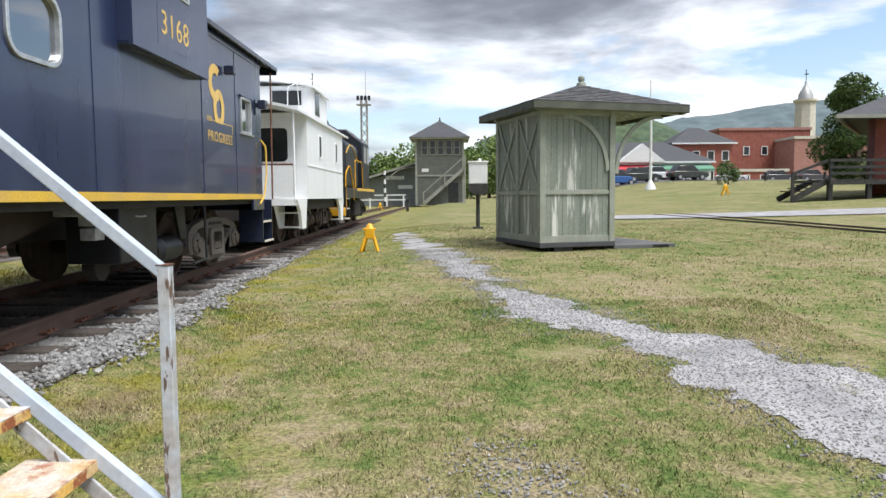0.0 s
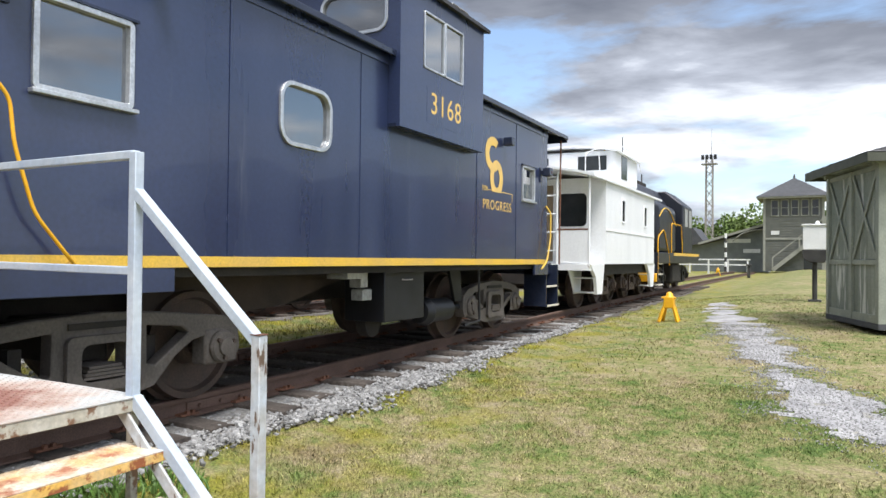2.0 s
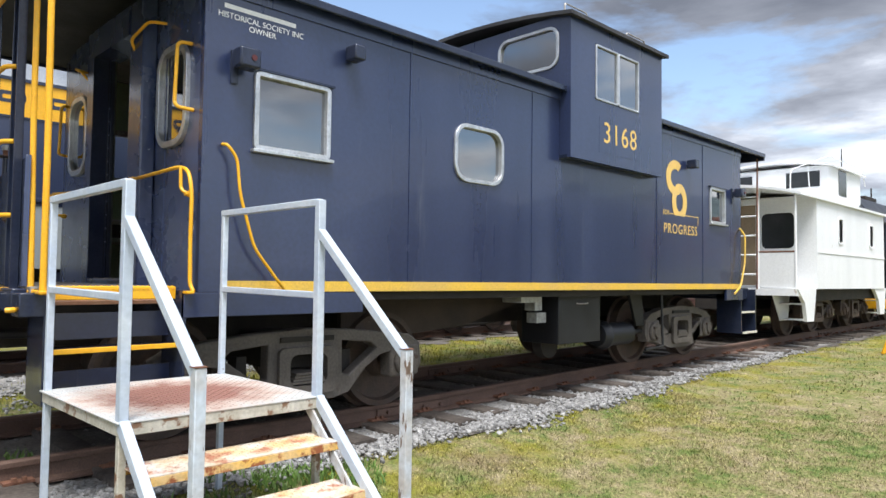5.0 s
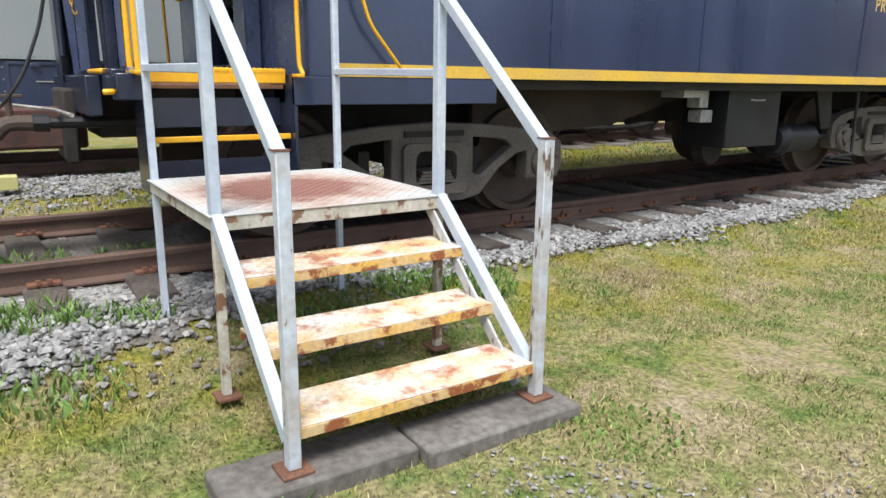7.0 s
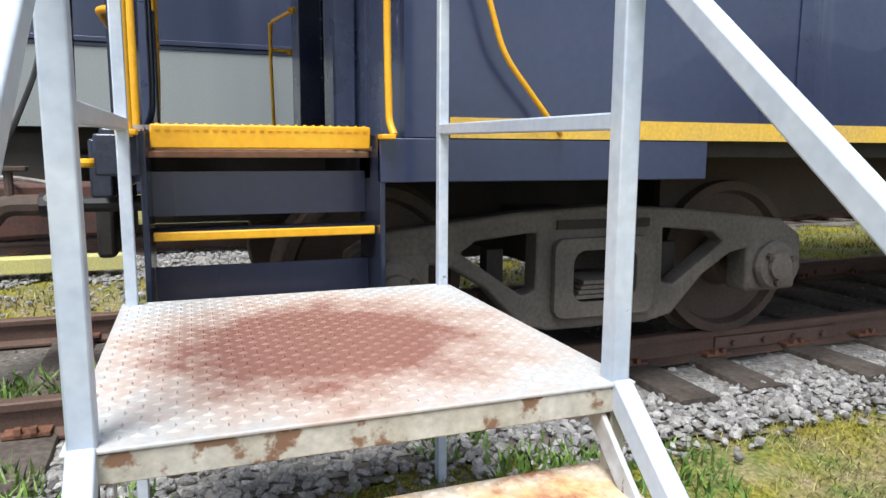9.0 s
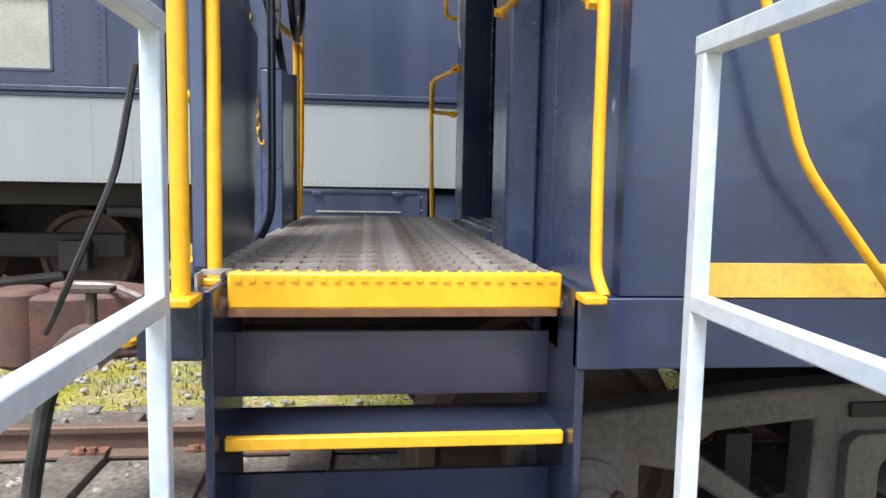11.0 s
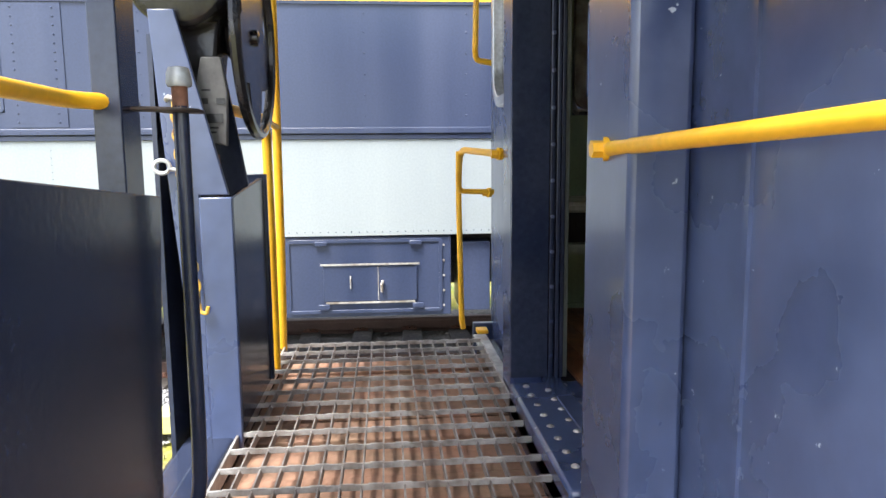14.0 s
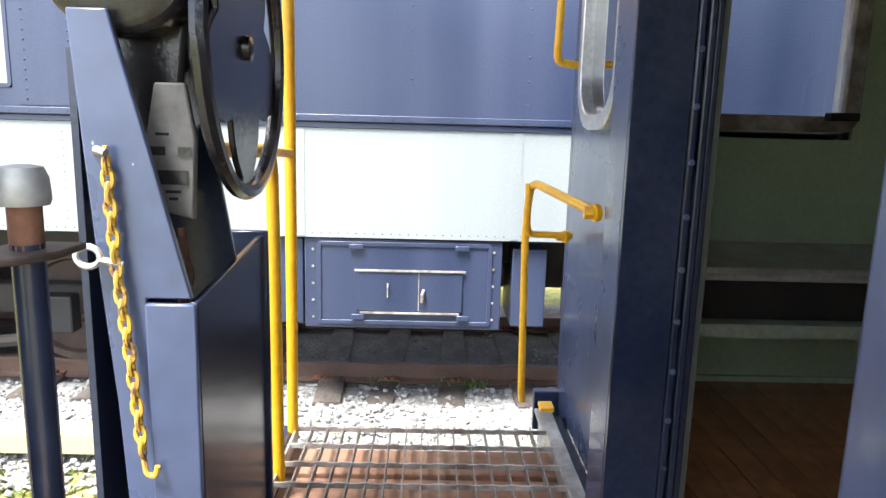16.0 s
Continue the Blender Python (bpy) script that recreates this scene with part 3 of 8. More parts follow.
def letters(name, text, size, m, material, parent, spacing=1.0, depth=0.003, align="CENTER", label="", stretch=1.0):
    """Raised or painted lettering in the built-in font; m takes its plane (x to the right, y up) into the world."""
    cu = bpy.data.curves.new(name, "FONT")
    cu.body, cu.size, cu.align_x, cu.align_y, cu.space_character, cu.extrude = text, size, align, "CENTER", spacing, depth / 2
    tmp = new(name, cu)
    dg = bpy.context.evaluated_depsgraph_get()
    me = bpy.data.meshes.new_from_object(tmp.evaluated_get(dg))
    bpy.data.objects.remove(tmp)
    me.transform(m @ Matrix.Diagonal((stretch, 1, 1, 1)))
    me.materials.clear()
    me.materials.append(material)
    ob = new(name, me)
    if parent is not None:
        ob.parent = parent
        ob.matrix_parent_inverse = anchor(parent).inverted()
    return tagged(ob, label)


# plane that looks along +x (the caboose side): text runs along +y
def side_x(x, y, z):
    return Matrix(((0, 0, 1, x), (1, 0, 0, y), (0, 1, 0, z), (0, 0, 0, 1)))


def smoothstep(a, b, v):
    t = max(0.0, min(1.0, (v - a) / (b - a)))
    return t * t * (3 - 2 * t)


def ground_z(x, y):
    """The lie of the land: level at the stairs, rising gently away from the tracks and up the line."""
    h = 0.036 * max(0.0, y - 4.5)
    h = 0.75 * (1 - math.exp(-h / 0.75))
    side = 0.45 + 0.55 * smoothstep(1.4, 4.5, x) if x > 0 else 0.45
    far = smoothstep(8, 30, x) * (0.75 * smoothstep(14, 36, y) + 1.55 * smoothstep(36, 90, y)) + 0.3 * smoothstep(60, 160, y)
    bed = 0.07 * (1 - smoothstep(1.5, 2.4, abs(x))) + 0.07 * (1 - smoothstep(1.5, 2.4, abs(x + 5.3)))
    dip = 0.055 * (1 - smoothstep(1.45, 1.9, abs(x))) + 0.055 * (1 - smoothstep(1.25, 1.5, abs(x + 5.3)))
    return h * side + far - 0.03 + bed - dip


# ---- the ground and what lies on it ----
def rail_z(y):
    return 0.17 + 0.45 * (0.75 * (1 - math.exp(-0.036 * max(0.0, y - 4.5) / 0.75)))


def steps(values):
    out = []
    for a, b, d in values:
        k = max(1, round((b - a) / d))
        out += [a + (b - a) * i / k for i in range(k)]
    return out + [values[-1][1]]


def sheet(name, xs, ys, height, material, label="", kind="structure"):
    s = Shape()
    n = len(ys)
    s.v = [(x, y, height(x, y)) for x in xs for y in ys]
    s.f = [(i * n + j, (i + 1) * n + j, (i + 1) * n + j + 1, i * n + j + 1) for i in range(len(xs) - 1) for j in range(n - 1)]
    return solo(name, s, material, label, "", kind=kind, smooth=60)


GX = steps([(-900, -60, 60), (-60, -10, 5), (-10, -7.4, 0.35), (-7.4, 2.6, 0.1), (2.6, 12, 0.35), (12, 60, 3), (60, 900, 60)])
GY = steps([(-300, -20, 40), (-20, -3, 1.5), (-3, 24, 0.35), (24, 80, 2.5), (80, 900, 60)])
ground = sheet("ground", GX, GY, lambda x, y: ground_z(x, y) + (0.02 * noise.noise((x * 0.9, y * 0.9, 0)) if -12 < x < 14 and -4 < y < 26 else 0), LAWN,
               "patchy mown lawn of green, moss and dry grass")

# the gravel path, from the foot of the stairs past the shelter
PATH_LINE = [(7.0, -1.0, 0.5), (6.95, 1.5, 0.55), (6.8, 3.4, 0.62), (6.6, 4.7, 0.62), (6.25, 5.7, 0.52), (5.85, 6.4, 0.26), (5.42, 7.05, 0.44), (5.08, 7.9, 0.40), (4.85, 8.8, 0.20), (4.6, 10.2, 0.30), (4.3, 11.6, 0.38), (3.75, 14.2, 0.40), (3.25, 17.0, 0.36), (3.0, 19.0, 0.28)]


def path_at(u):
    i = min(int(u), len(PATH_LINE) - 2)
    t = u - i
    p = [PATH_LINE[max(0, min(len(PATH_LINE) - 1, i + k))] for k in (-1, 0, 1, 2)]
    return [0.5 * (2 * p[1][c] + (p[2][c] - p[0][c]) * t + (2 * p[0][c] - 5 * p[1][c] + 4 * p[2][c] - p[3][c]) * t * t
                   + (3 * p[1][c] - p[0][c] - 3 * p[2][c] + p[3][c]) * t ** 3) for c in range(3)]


PATH_PTS = [path_at(i / 12) for i in range(12 * (len(PATH_LINE) - 1) + 1)]


def path_edge(x, y, foot=True):
    """How far inside the gravel a place lies (below zero: on the grass)."""
    best = -9.0
    for px, py, w in PATH_PTS[::3]:
        best = max(best, w - math.hypot(x - px, y - py))
    if foot:
        best = max(best, 0.14 - math.hypot(x - 4.62, (y - 3.35) * 0.7), 0.24 - math.hypot(x - 4.16, y - 2.55) * 0.8)
    return best + 0.30 * noise.noise((x * 1.9, y * 1.9, 3)) + 0.16 * noise.noise((x * 6, y * 6, 5))


def cover_sheet(name, x0, x1, y0, y1, d, inside, material, lift, label):
    """A thin layer over the ground, kept only where inside() says so."""
    nx, ny = int((x1 - x0) / d) + 1, int((y1 - y0) / d) + 1
    ids, s = {}, Shape()
    def vid(i, j):
        if (i, j) not in ids:
            x, y = x0 + i * d, y0 + j * d
            ids[(i, j)] = len(s.v)
            s.v.append((x, y, ground_z(x, y) + 0.02 * noise.noise((x * 0.9, y * 0.9, 0)) + lift))
        return ids[(i, j)]
    for i in range(nx - 1):
        for j in range(ny - 1):
            if inside(x0 + (i + 0.5) * d, y0 + (j + 0.5) * d):
                s.f.append((vid(i, j), vid(i + 1, j), vid(i + 1, j + 1), vid(i, j + 1)))
    return solo(name, s, material, label, "", kind="structure", smooth=60)


cover_sheet("path", 2.2, 8.4, -1.0, 20.0, 0.06, lambda x, y: path_edge(x, y, False) > 0.06, GRAVEL, 0.007, "grey crushed gravel footpath worn through the grass")


def bed_edge(x, y):
    """Inside the ballast of the nearer track, or of the further one."""
    a = 1.58 + 0.46 * smoothstep(2.6, 1.5, y) + 0.20 * math.exp(-((y - 6.2) / 1.5) ** 2) - 0.14 * smoothstep(8, 13, y) - abs(x) if x > 0 else 1.5 - abs(x)
    b = 1.75 - abs(x + 5.3)
    return max(a, b) + 0.26 * noise.noise((x * 1.5, y * 1.5, 8)) + 0.12 * noise.noise((x * 6, y * 6, 2))


cover_sheet("ballast_bed", -7.4, 2.5, -3.0, 26.0, 0.09, lambda x, y: bed_edge(x, y) > 0, BED, 0.012, "dirty stone ballast under the tracks")
cover_sheet("ballast_shoulder", 0.86, 2.5, -2.0, 16.0, 0.05, lambda x, y: bed_edge(x, y) > 0.16 + 0.10 * noise.noise((x * 14, y * 14, 6)), BED_PALE, 0.018, "pale crushed stone shoulder beside the rail")
cover_sheet("ballast_shoulder", -4.4, -2.2, -2.5, 5.5, 0.07, lambda x, y: x < -3.0 + 0.35 * noise.noise((x * 2, y * 2, 4)), BED_PALE, 0.018, "pale crushed stone shoulder of the coach track")

# the access road beyond the shelter and the car park
road = Shape()
for i in range(40):
    x0, x1 = 7.5 + i * 1.6, 7.5 + (i + 1) * 1.6
    ya, yb = 23.5 - 0.02 * (x0 - 7.5), 23.5 - 0.02 * (x1 - 7.5)
    q = [(x0, ya), (x1, yb), (x1, yb + 2.6), (x0, ya + 2.6)]
    road.add([(x, y, ground_z(x, y) + 0.03) for x, y in q], [(0, 1, 2, 3)])
solo("road", road, GRAVEL, "pale gravel access road across the lawn", "", kind="structure")
lot = Shape()
for i in range(24):
    for j in range(6):
        x0, y0 = 18 + i * 4, 76 + j * 5
        lot.add([(x, y, ground_z(x, y) + 0.05) for x, y in ((x0, y0), (x0 + 4, y0), (x0 + 4, y0 + 5), (x0, y0 + 5))], [(0, 1, 2, 3)])
solo("car_park_pavement", lot, ASPHALT, "grey asphalt car park", "", kind="structure")


# ---- tracks ----
RAIL_OUT = [(-0.065, 0.0), (0.065, 0.0), (0.065, 0.012), (0.012, 0.032), (0.010, 0.115), (0.034, 0.122), (0.036, 0.15), (0.028, 0.158), (-0.028, 0.158), (-0.036, 0.15),
            (-0.034, 0.122), (-0.010, 0.115), (-0.012, 0.032), (-0.065, 0.012)]


def railway(name, cx, y0, y1, label, gap=0.56, seed=3):
    rnd = random.Random(seed)
    track = thing(name, (cx, 2, rail_z(2) - 0.17), label, "railway track")
    for sx in (-0.753, 0.753):
        s = Shape()
        ys = steps([(y0, y1, 1.5)])
        n = len(RAIL_OUT)
        for y in ys:
            s.v += [(cx + sx + a, y, rail_z(y) - 0.158 + b) for a, b in RAIL_OUT]
        for i in range(len(ys) - 1):
            for k in range(n):
                k2 = (k + 1) % n
                s.f.append((i * n + k, i * n + k2, (i + 1) * n + k2, (i + 1) * n + k)[::-1])
        s.f.append(tuple(range(n)))
        part("rail", s, RAIL, track, "rust-brown steel rail")
    tie = mesh_of("tie", Shape().prism(rrect(-0.11, -0.16, 0.11, 0.0, 0.018, 2), "x", -1.33, 1.33), TIE, 40)
    spike = Shape()
    for sx in (0.0,):
        spike.box((sx - 0.09, -0.085, 0.0), (sx + 0.09, 0.085, 0.016))
        for d in (-0.08, 0.08):
            spike.box((sx + d - 0.016, -0.04, 0.014), (sx + d + 0.016, -0.015, 0.04))
            spike.box((sx + d - 0.016, 0.015, 0.014), (sx + d + 0.016, 0.04, 0.04))
    spikes = mesh_of("tie_plate", spike, RUST, 40)
    y = y0 + 0.2
    while y < min(y1, 30):
        m = pose(cx + rnd.uniform(-0.05, 0.05), y + rnd.uniform(-0.04, 0.04), rail_z(y) - 0.128 + rnd.uniform(-0.012, 0.006), rnd.uniform(-1, 1), rnd.uniform(-0.6, 0.6), rnd.uniform(-3, 3))
        shared("tie", tie, track, m)
        for sx in (-0.753, 0.753):
            shared("tie_plate", spikes, track, pose(cx + sx, y, rail_z(y) - 0.13))
        y += gap
    for sx, yj in ((0.753, 5.15), (-0.753, 7.2), (0.753, 17.0)):
        for side in (-1, 1):
            s = Shape().box((cx + sx + side * 0.016 - 0.012, yj - 0.45, rail_z(yj) - 0.125), (cx + sx + side * 0.016 + 0.012, yj + 0.45, rail_z(yj) - 0.05))
            for k in range(4):
                s.disc((cx + sx + side * 0.036, yj - 0.33 + 0.22 * k, rail_z(yj) - 0.088), (1, 0, 0), 0.02, 0.03, 6)
            part("joint_bar", s, RAIL, track, "bolted joint bar", bevel=0.004)
    return track


railway("railway_track", 0.0, -14.0, 60.0, "weathered railway track with rusty rails and worn ties")
railway("railway_track", -5.3, -14.0, 40.0, "rusty railway track under the passenger coach", seed=9)


old = thing("old_track", (13.8, 21.5, ground_z(13.8, 21.5)), "short length of old rusty rails sunk in the lawn", "railway track")
for off in (0.0, -0.86):
    s = Shape()
    for k in range(12):
        p = [Vector((12.64 + 0.262 * d + off * 0.97, 26.2 - 0.966 * d + off * 0.26, 0)) for d in (k * 1.6, (k + 1) * 1.6)]
        s.beam(*[(v.x, v.y, ground_z(v.x, v.y) + 0.0) for v in p], 0.06, 0.10)
    part("rail", s, WHEEL, old, "dark rusty sunken rail")


# ---- loose stones, grass and weeds ----
def scatter_stones(name, places, material, label, seed):
    """Angular stones, joined: each a dented twelve-pointed lump."""
    rng = np.random.default_rng(seed)
    g = (1 + 5 ** 0.5) / 2
    ico = np.array([(-1, g, 0), (1, g, 0), (-1, -g, 0), (1, -g, 0), (0, -1, g), (0, 1, g), (0, -1, -g), (0, 1, -g), (g, 0, -1), (g, 0, 1), (-g, 0, -1), (-g, 0, 1)]) / 1.9
    tri = np.array([(0, 11, 5), (0, 5, 1), (0, 1, 7), (0, 7, 10), (0, 10, 11), (1, 5, 9), (5, 11, 4), (11, 10, 2), (10, 7, 6), (7, 1, 8), (3, 9, 4), (3, 4, 2), (3, 2, 6),
                    (3, 6, 8), (3, 8, 9), (4, 9, 5), (2, 4, 11), (6, 2, 10), (8, 6, 7), (9, 8, 1)])
    n = len(places)
    pl = np.array(places)
    v = ico[None] * rng.uniform(0.6, 1.3, (n, 12, 1)) * pl[:, None, 3:4]
    v = v * rng.uniform(0.6, 1.25, (n, 1, 3)) * np.array([1, 1, 0.75])
    a = rng.uniform(0, 2 * np.pi, n)
    c, s_ = np.cos(a)[:, None], np.sin(a)[:, None]
    v = np.stack([v[..., 0] * c - v[..., 1] * s_, v[..., 0] * s_ + v[..., 1] * c, v[..., 2]], -1) + pl[:, None, :3]
    f = (tri[None] + (np.arange(n) * 12)[:, None, None]).reshape(-1, 3)
    me = bpy.data.meshes.new(name)
    me.from_pydata(v.reshape(-1, 3).tolist(), [], f.tolist())
    me.materials.append(material)
    me.update()
    return tagged(new(name, me), label, "stones", kind="stuff")


rnd = random.Random(5)
pale, dirty, pathst = [], [], []
while len(pale) < 13500:
    x, y = rnd.uniform(0.84, 2.35), rnd.uniform(-1.5, 13.5) ** 1.0
    e = bed_edge(x, y)
    if e > 0.14 - 0.36 * rnd.random() ** 1.6 and rnd.random() < 0.35 + 0.65 * smoothstep(0.95, 1.15, x):
        pale.append((x, y, ground_z(x, y) + 0.022 + rnd.uniform(-0.01, 0.015) - (0.016 if x < 1.2 else 0), rnd.uniform(0.011, 0.030)))
while len(pale) < 19500:
    x, y = rnd.uniform(-4.4, -1.0), rnd.uniform(-2.5, 6.0)
    if x < -2.9 + 0.35 * noise.noise((x * 2, y * 2, 4)) or rnd.random() < 0.12:
        pale.append((x, y, ground_z(x, y) + 0.025 + rnd.uniform(-0.01, 0.015), rnd.uniform(0.013, 0.032)))
while len(dirty) < 7000:
    x, y = rnd.choice((rnd.uniform(-0.7, 0.7), rnd.uniform(-1.4, 1.42), rnd.uniform(0.8, 1.45), rnd.uniform(-6.2, -4.0))), rnd.uniform(-2.5, 14)
    dirty.append((x, y, ground_z(x, y) + rnd.uniform(-0.012, 0.01), rnd.uniform(0.016, 0.034)))
for k in range(420):
    x, y = rnd.uniform(1.2, 2.5), rnd.uniform(1.2, 3.1)
    dirty.append((x, y, ground_z(x, y) + 0.01, rnd.uniform(0.010, 0.024)))
while len(pathst) < 24000:
    x, y = rnd.uniform(2.8, 8.0), rnd.uniform(0.0, 13.5)
    if path_edge(x, y) > 0.03 - 0.34 * rnd.random() ** 2:
        pathst.append((x, y, ground_z(x, y) + 0.02 * noise.noise((x * 0.9, y * 0.9, 0)) + 0.008, rnd.uniform(0.004, 0.0105)))
scatter_stones("ballast_stones", pale, STONE, "pale crushed limestone ballast beside the rails", 1)
scatter_stones("ballast_stones", dirty, STONE_DARK, "brown dirty ballast between the rails and under the stairs", 2)
scatter_stones("path_gravel", pathst, STONE, "loose grey gravel on the footpath", 3)


def blades(name, roots, material, label, seed, lean=0.5):
    """Grass blades: each a thin bent leaf of two faces."""
    rng = np.random.default_rng(seed)
    r = np.array(roots)
    n = len(r)
    a = rng.uniform(0, 2 * np.pi, n)
    w = r[:, 4] * 0.5
    side = np.stack([np.cos(a) * w, np.sin(a) * w, np.zeros(n)], -1)
    b = rng.uniform(0, 2 * np.pi, n)
    tilt = np.stack([np.cos(b), np.sin(b), np.zeros(n)], -1) * (rng.uniform(0.1, 1.0, n) * lean * r[:, 3])[:, None]
    base = r[:, :3]
    up = np.stack([np.zeros(n), np.zeros(n), r[:, 3]], -1)
    v = np.stack([base - side, base + side, base + up * 0.6 + tilt * 0.4 + side * 0.7, base + up * 0.6 + tilt * 0.4 - side * 0.7, base + up + tilt], 1).reshape(-1, 3)
    k = (np.arange(n) * 5)[:, None]
    quads = (k + np.array([[0, 1, 2, 3]])).tolist()
    tris = (k + np.array([[3, 2, 4]])).tolist()
    me = bpy.data.meshes.new(name)
    me.from_pydata(v.tolist(), [], quads + tris)
    me.materials.append(material)
    me.update()
    return tagged(new(name, me), label, "grass", kind="stuff")


def lawn_roots(count, x0, x1, y0, y1, h, w, seed):
    rng = random.Random(seed)
    out = []
    tries = 0
    while len(out) < count and tries < count * 4:
        tries += 1
        x, y = rng.uniform(x0, x1), rng.uniform(y0, y1)
        if bed_edge(x, y) > -0.05 + 0.10 * rng.random() or path_edge(x, y) > 0.10 * rng.random():
            continue
        if noise.noise((x * 1.3, y * 1.3, 11)) + noise.noise((x * 4.0, y * 4.0, 12)) * 0.6 < -0.42 + 0.4 * rng.random() - 0.2:
            continue
        k = 0.7 + 0.7 * max(0.0, 0.5 + noise.noise((x * 1.1, y * 1.1, 21)))
        out.append((x, y, ground_z(x, y) + 0.02 * noise.noise((x * 0.9, y * 0.9, 0)) - 0.004, h * k * rng.uniform(0.5, 1.25), w * rng.uniform(0.7, 1.3)))
    return out


blades("lawn_grass", lawn_roots(130000, 1.4, 7.6, -0.5, 8.0, 0.026, 0.0052, 31), BLADE, "short mown spring grass", 41, 1.6)
blades("lawn_grass", lawn_roots(60000, 1.4, 14.0, 6.5, 22.0, 0.024, 0.013, 32), BLADE, "short mown grass up the lawn", 42, 1.5)
blades("lawn_grass", lawn_roots(9000, -4.0, -1.4, -2.5, 12.0, 0.05, 0.012, 33), BLADE, "grass strip between the two tracks", 43, 0.8)
weed_roots = []
for cx_, cy_, rad, cnt, hh in ((1.35, 1.2, 0.28, 420, 0.13), (1.55, 1.65, 0.22, 260, 0.11), (0.25, 1.25, 0.3, 320, 0.14), (0.15, 1.9, 0.25, 240, 0.12), (1.75, 3.15, 0.25, 300, 0.11),
                               (2.05, 2.45, 0.35, 300, 0.10), (1.3, 2.9, 0.22, 200, 0.10), (3.62, 2.95, 0.26, 260, 0.04), (3.5, 1.75, 0.14, 60, 0.07), (3.0, 2.2, 0.35, 160, 0.06),
                               (-4.65, 1.85, 0.22, 420, 0.11), (-4.65, 2.5, 0.28, 520, 0.11), (1.9, 3.5, 0.3, 300, 0.09), (2.3, 1.25, 0.3, 260, 0.08)):
    for _ in range(cnt):
        a_, d_ = rnd.uniform(0, 6.283), rad * rnd.random() ** 0.6
        x, y = cx_ + d_ * math.cos(a_), cy_ + d_ * math.sin(a_)
        weed_roots.append((x, y, ground_z(x, y), hh * rnd.uniform(0.25, 0.9), rnd.uniform(0.010, 0.024)))
blades("trackside_weeds", weed_roots, WEED, "green weeds growing through the ballast", 44, 0.9)


# ---- the portable steel stairs ----
TURN = Matrix.Translation((2.155, 2.285, 0)) @ Matrix.Rotation(radians(0.5), 4, "Z") @ Matrix.Translation((-2.155, -2.285, 0))
stairs = thing("portable_stairs", (2.5, 2.285, 0), "white painted portable steel stairs with rusty yellow treads and handrails", "stairs")


def st(name, s, material, parent, label="", bevel=0.0, kind=""):
    s.v = [tuple(TURN @ Vector(p)) for p in s.v]
    return part(name, s, material, parent, label, bevel, kind=kind)


SX0, SX1, SY0, SY1, SZ = 1.625, 2.685, 1.785, 2.785, 0.712


def nubs(x0, x1, y0, y1, z, pitch=0.0275):
    """The raised lozenges of tread plate, in alternate directions."""
    s = Shape()
    nx, ny = int((x1 - x0) / pitch), int((y1 - y0) / pitch)
    for i in range(nx):
        for j in range(ny):
            cx, cy = x0 + (i + 0.5) * pitch, y0 + (j + 0.5) * pitch
            a, b = (0.0125, 0.0045) if (i + j) % 2 else (0.0045, 0.0125)
            s.add([(cx - a, cy, z), (cx, cy - b, z), (cx + a, cy, z), (cx, cy + b, z), (cx, cy, z + 0.0048)], [(0, 1, 4), (1, 2, 4), (2, 3, 4), (3, 0, 4)])
    return s


landing = st("landing_plate", Shape().box((SX0 - 0.01, SY0 - 0.01, SZ - 0.008), (SX1 + 0.01, SY1 + 0.01, SZ)), LANDING, stairs, "white tread plate worn to red rust in the middle", 0.003)
st("tread_pattern", nubs(SX0, SX1, SY0, SY1, SZ), LANDING, landing, kind="stuff")
for a, b in (((SX1 - 0.04, SY0, SZ - 0.06), (SX1 + 0.006, SY1, SZ - 0.009)), ((SX0, SY0, SZ - 0.06), (SX0 + 0.03, SY1, SZ - 0.009)), ((SX0 + 0.03, SY0, SZ - 0.06), (SX1 - 0.04, SY0 + 0.03, SZ - 0.009)), ((SX0 + 0.03, SY1 - 0.03, SZ - 0.06), (SX1 - 0.04, SY1, SZ - 0.009))):
    st("edge_angle", Shape().box(a, b), PLATE_EDGE, landing, "peeling edge angle", 0.003)
B = 0.021
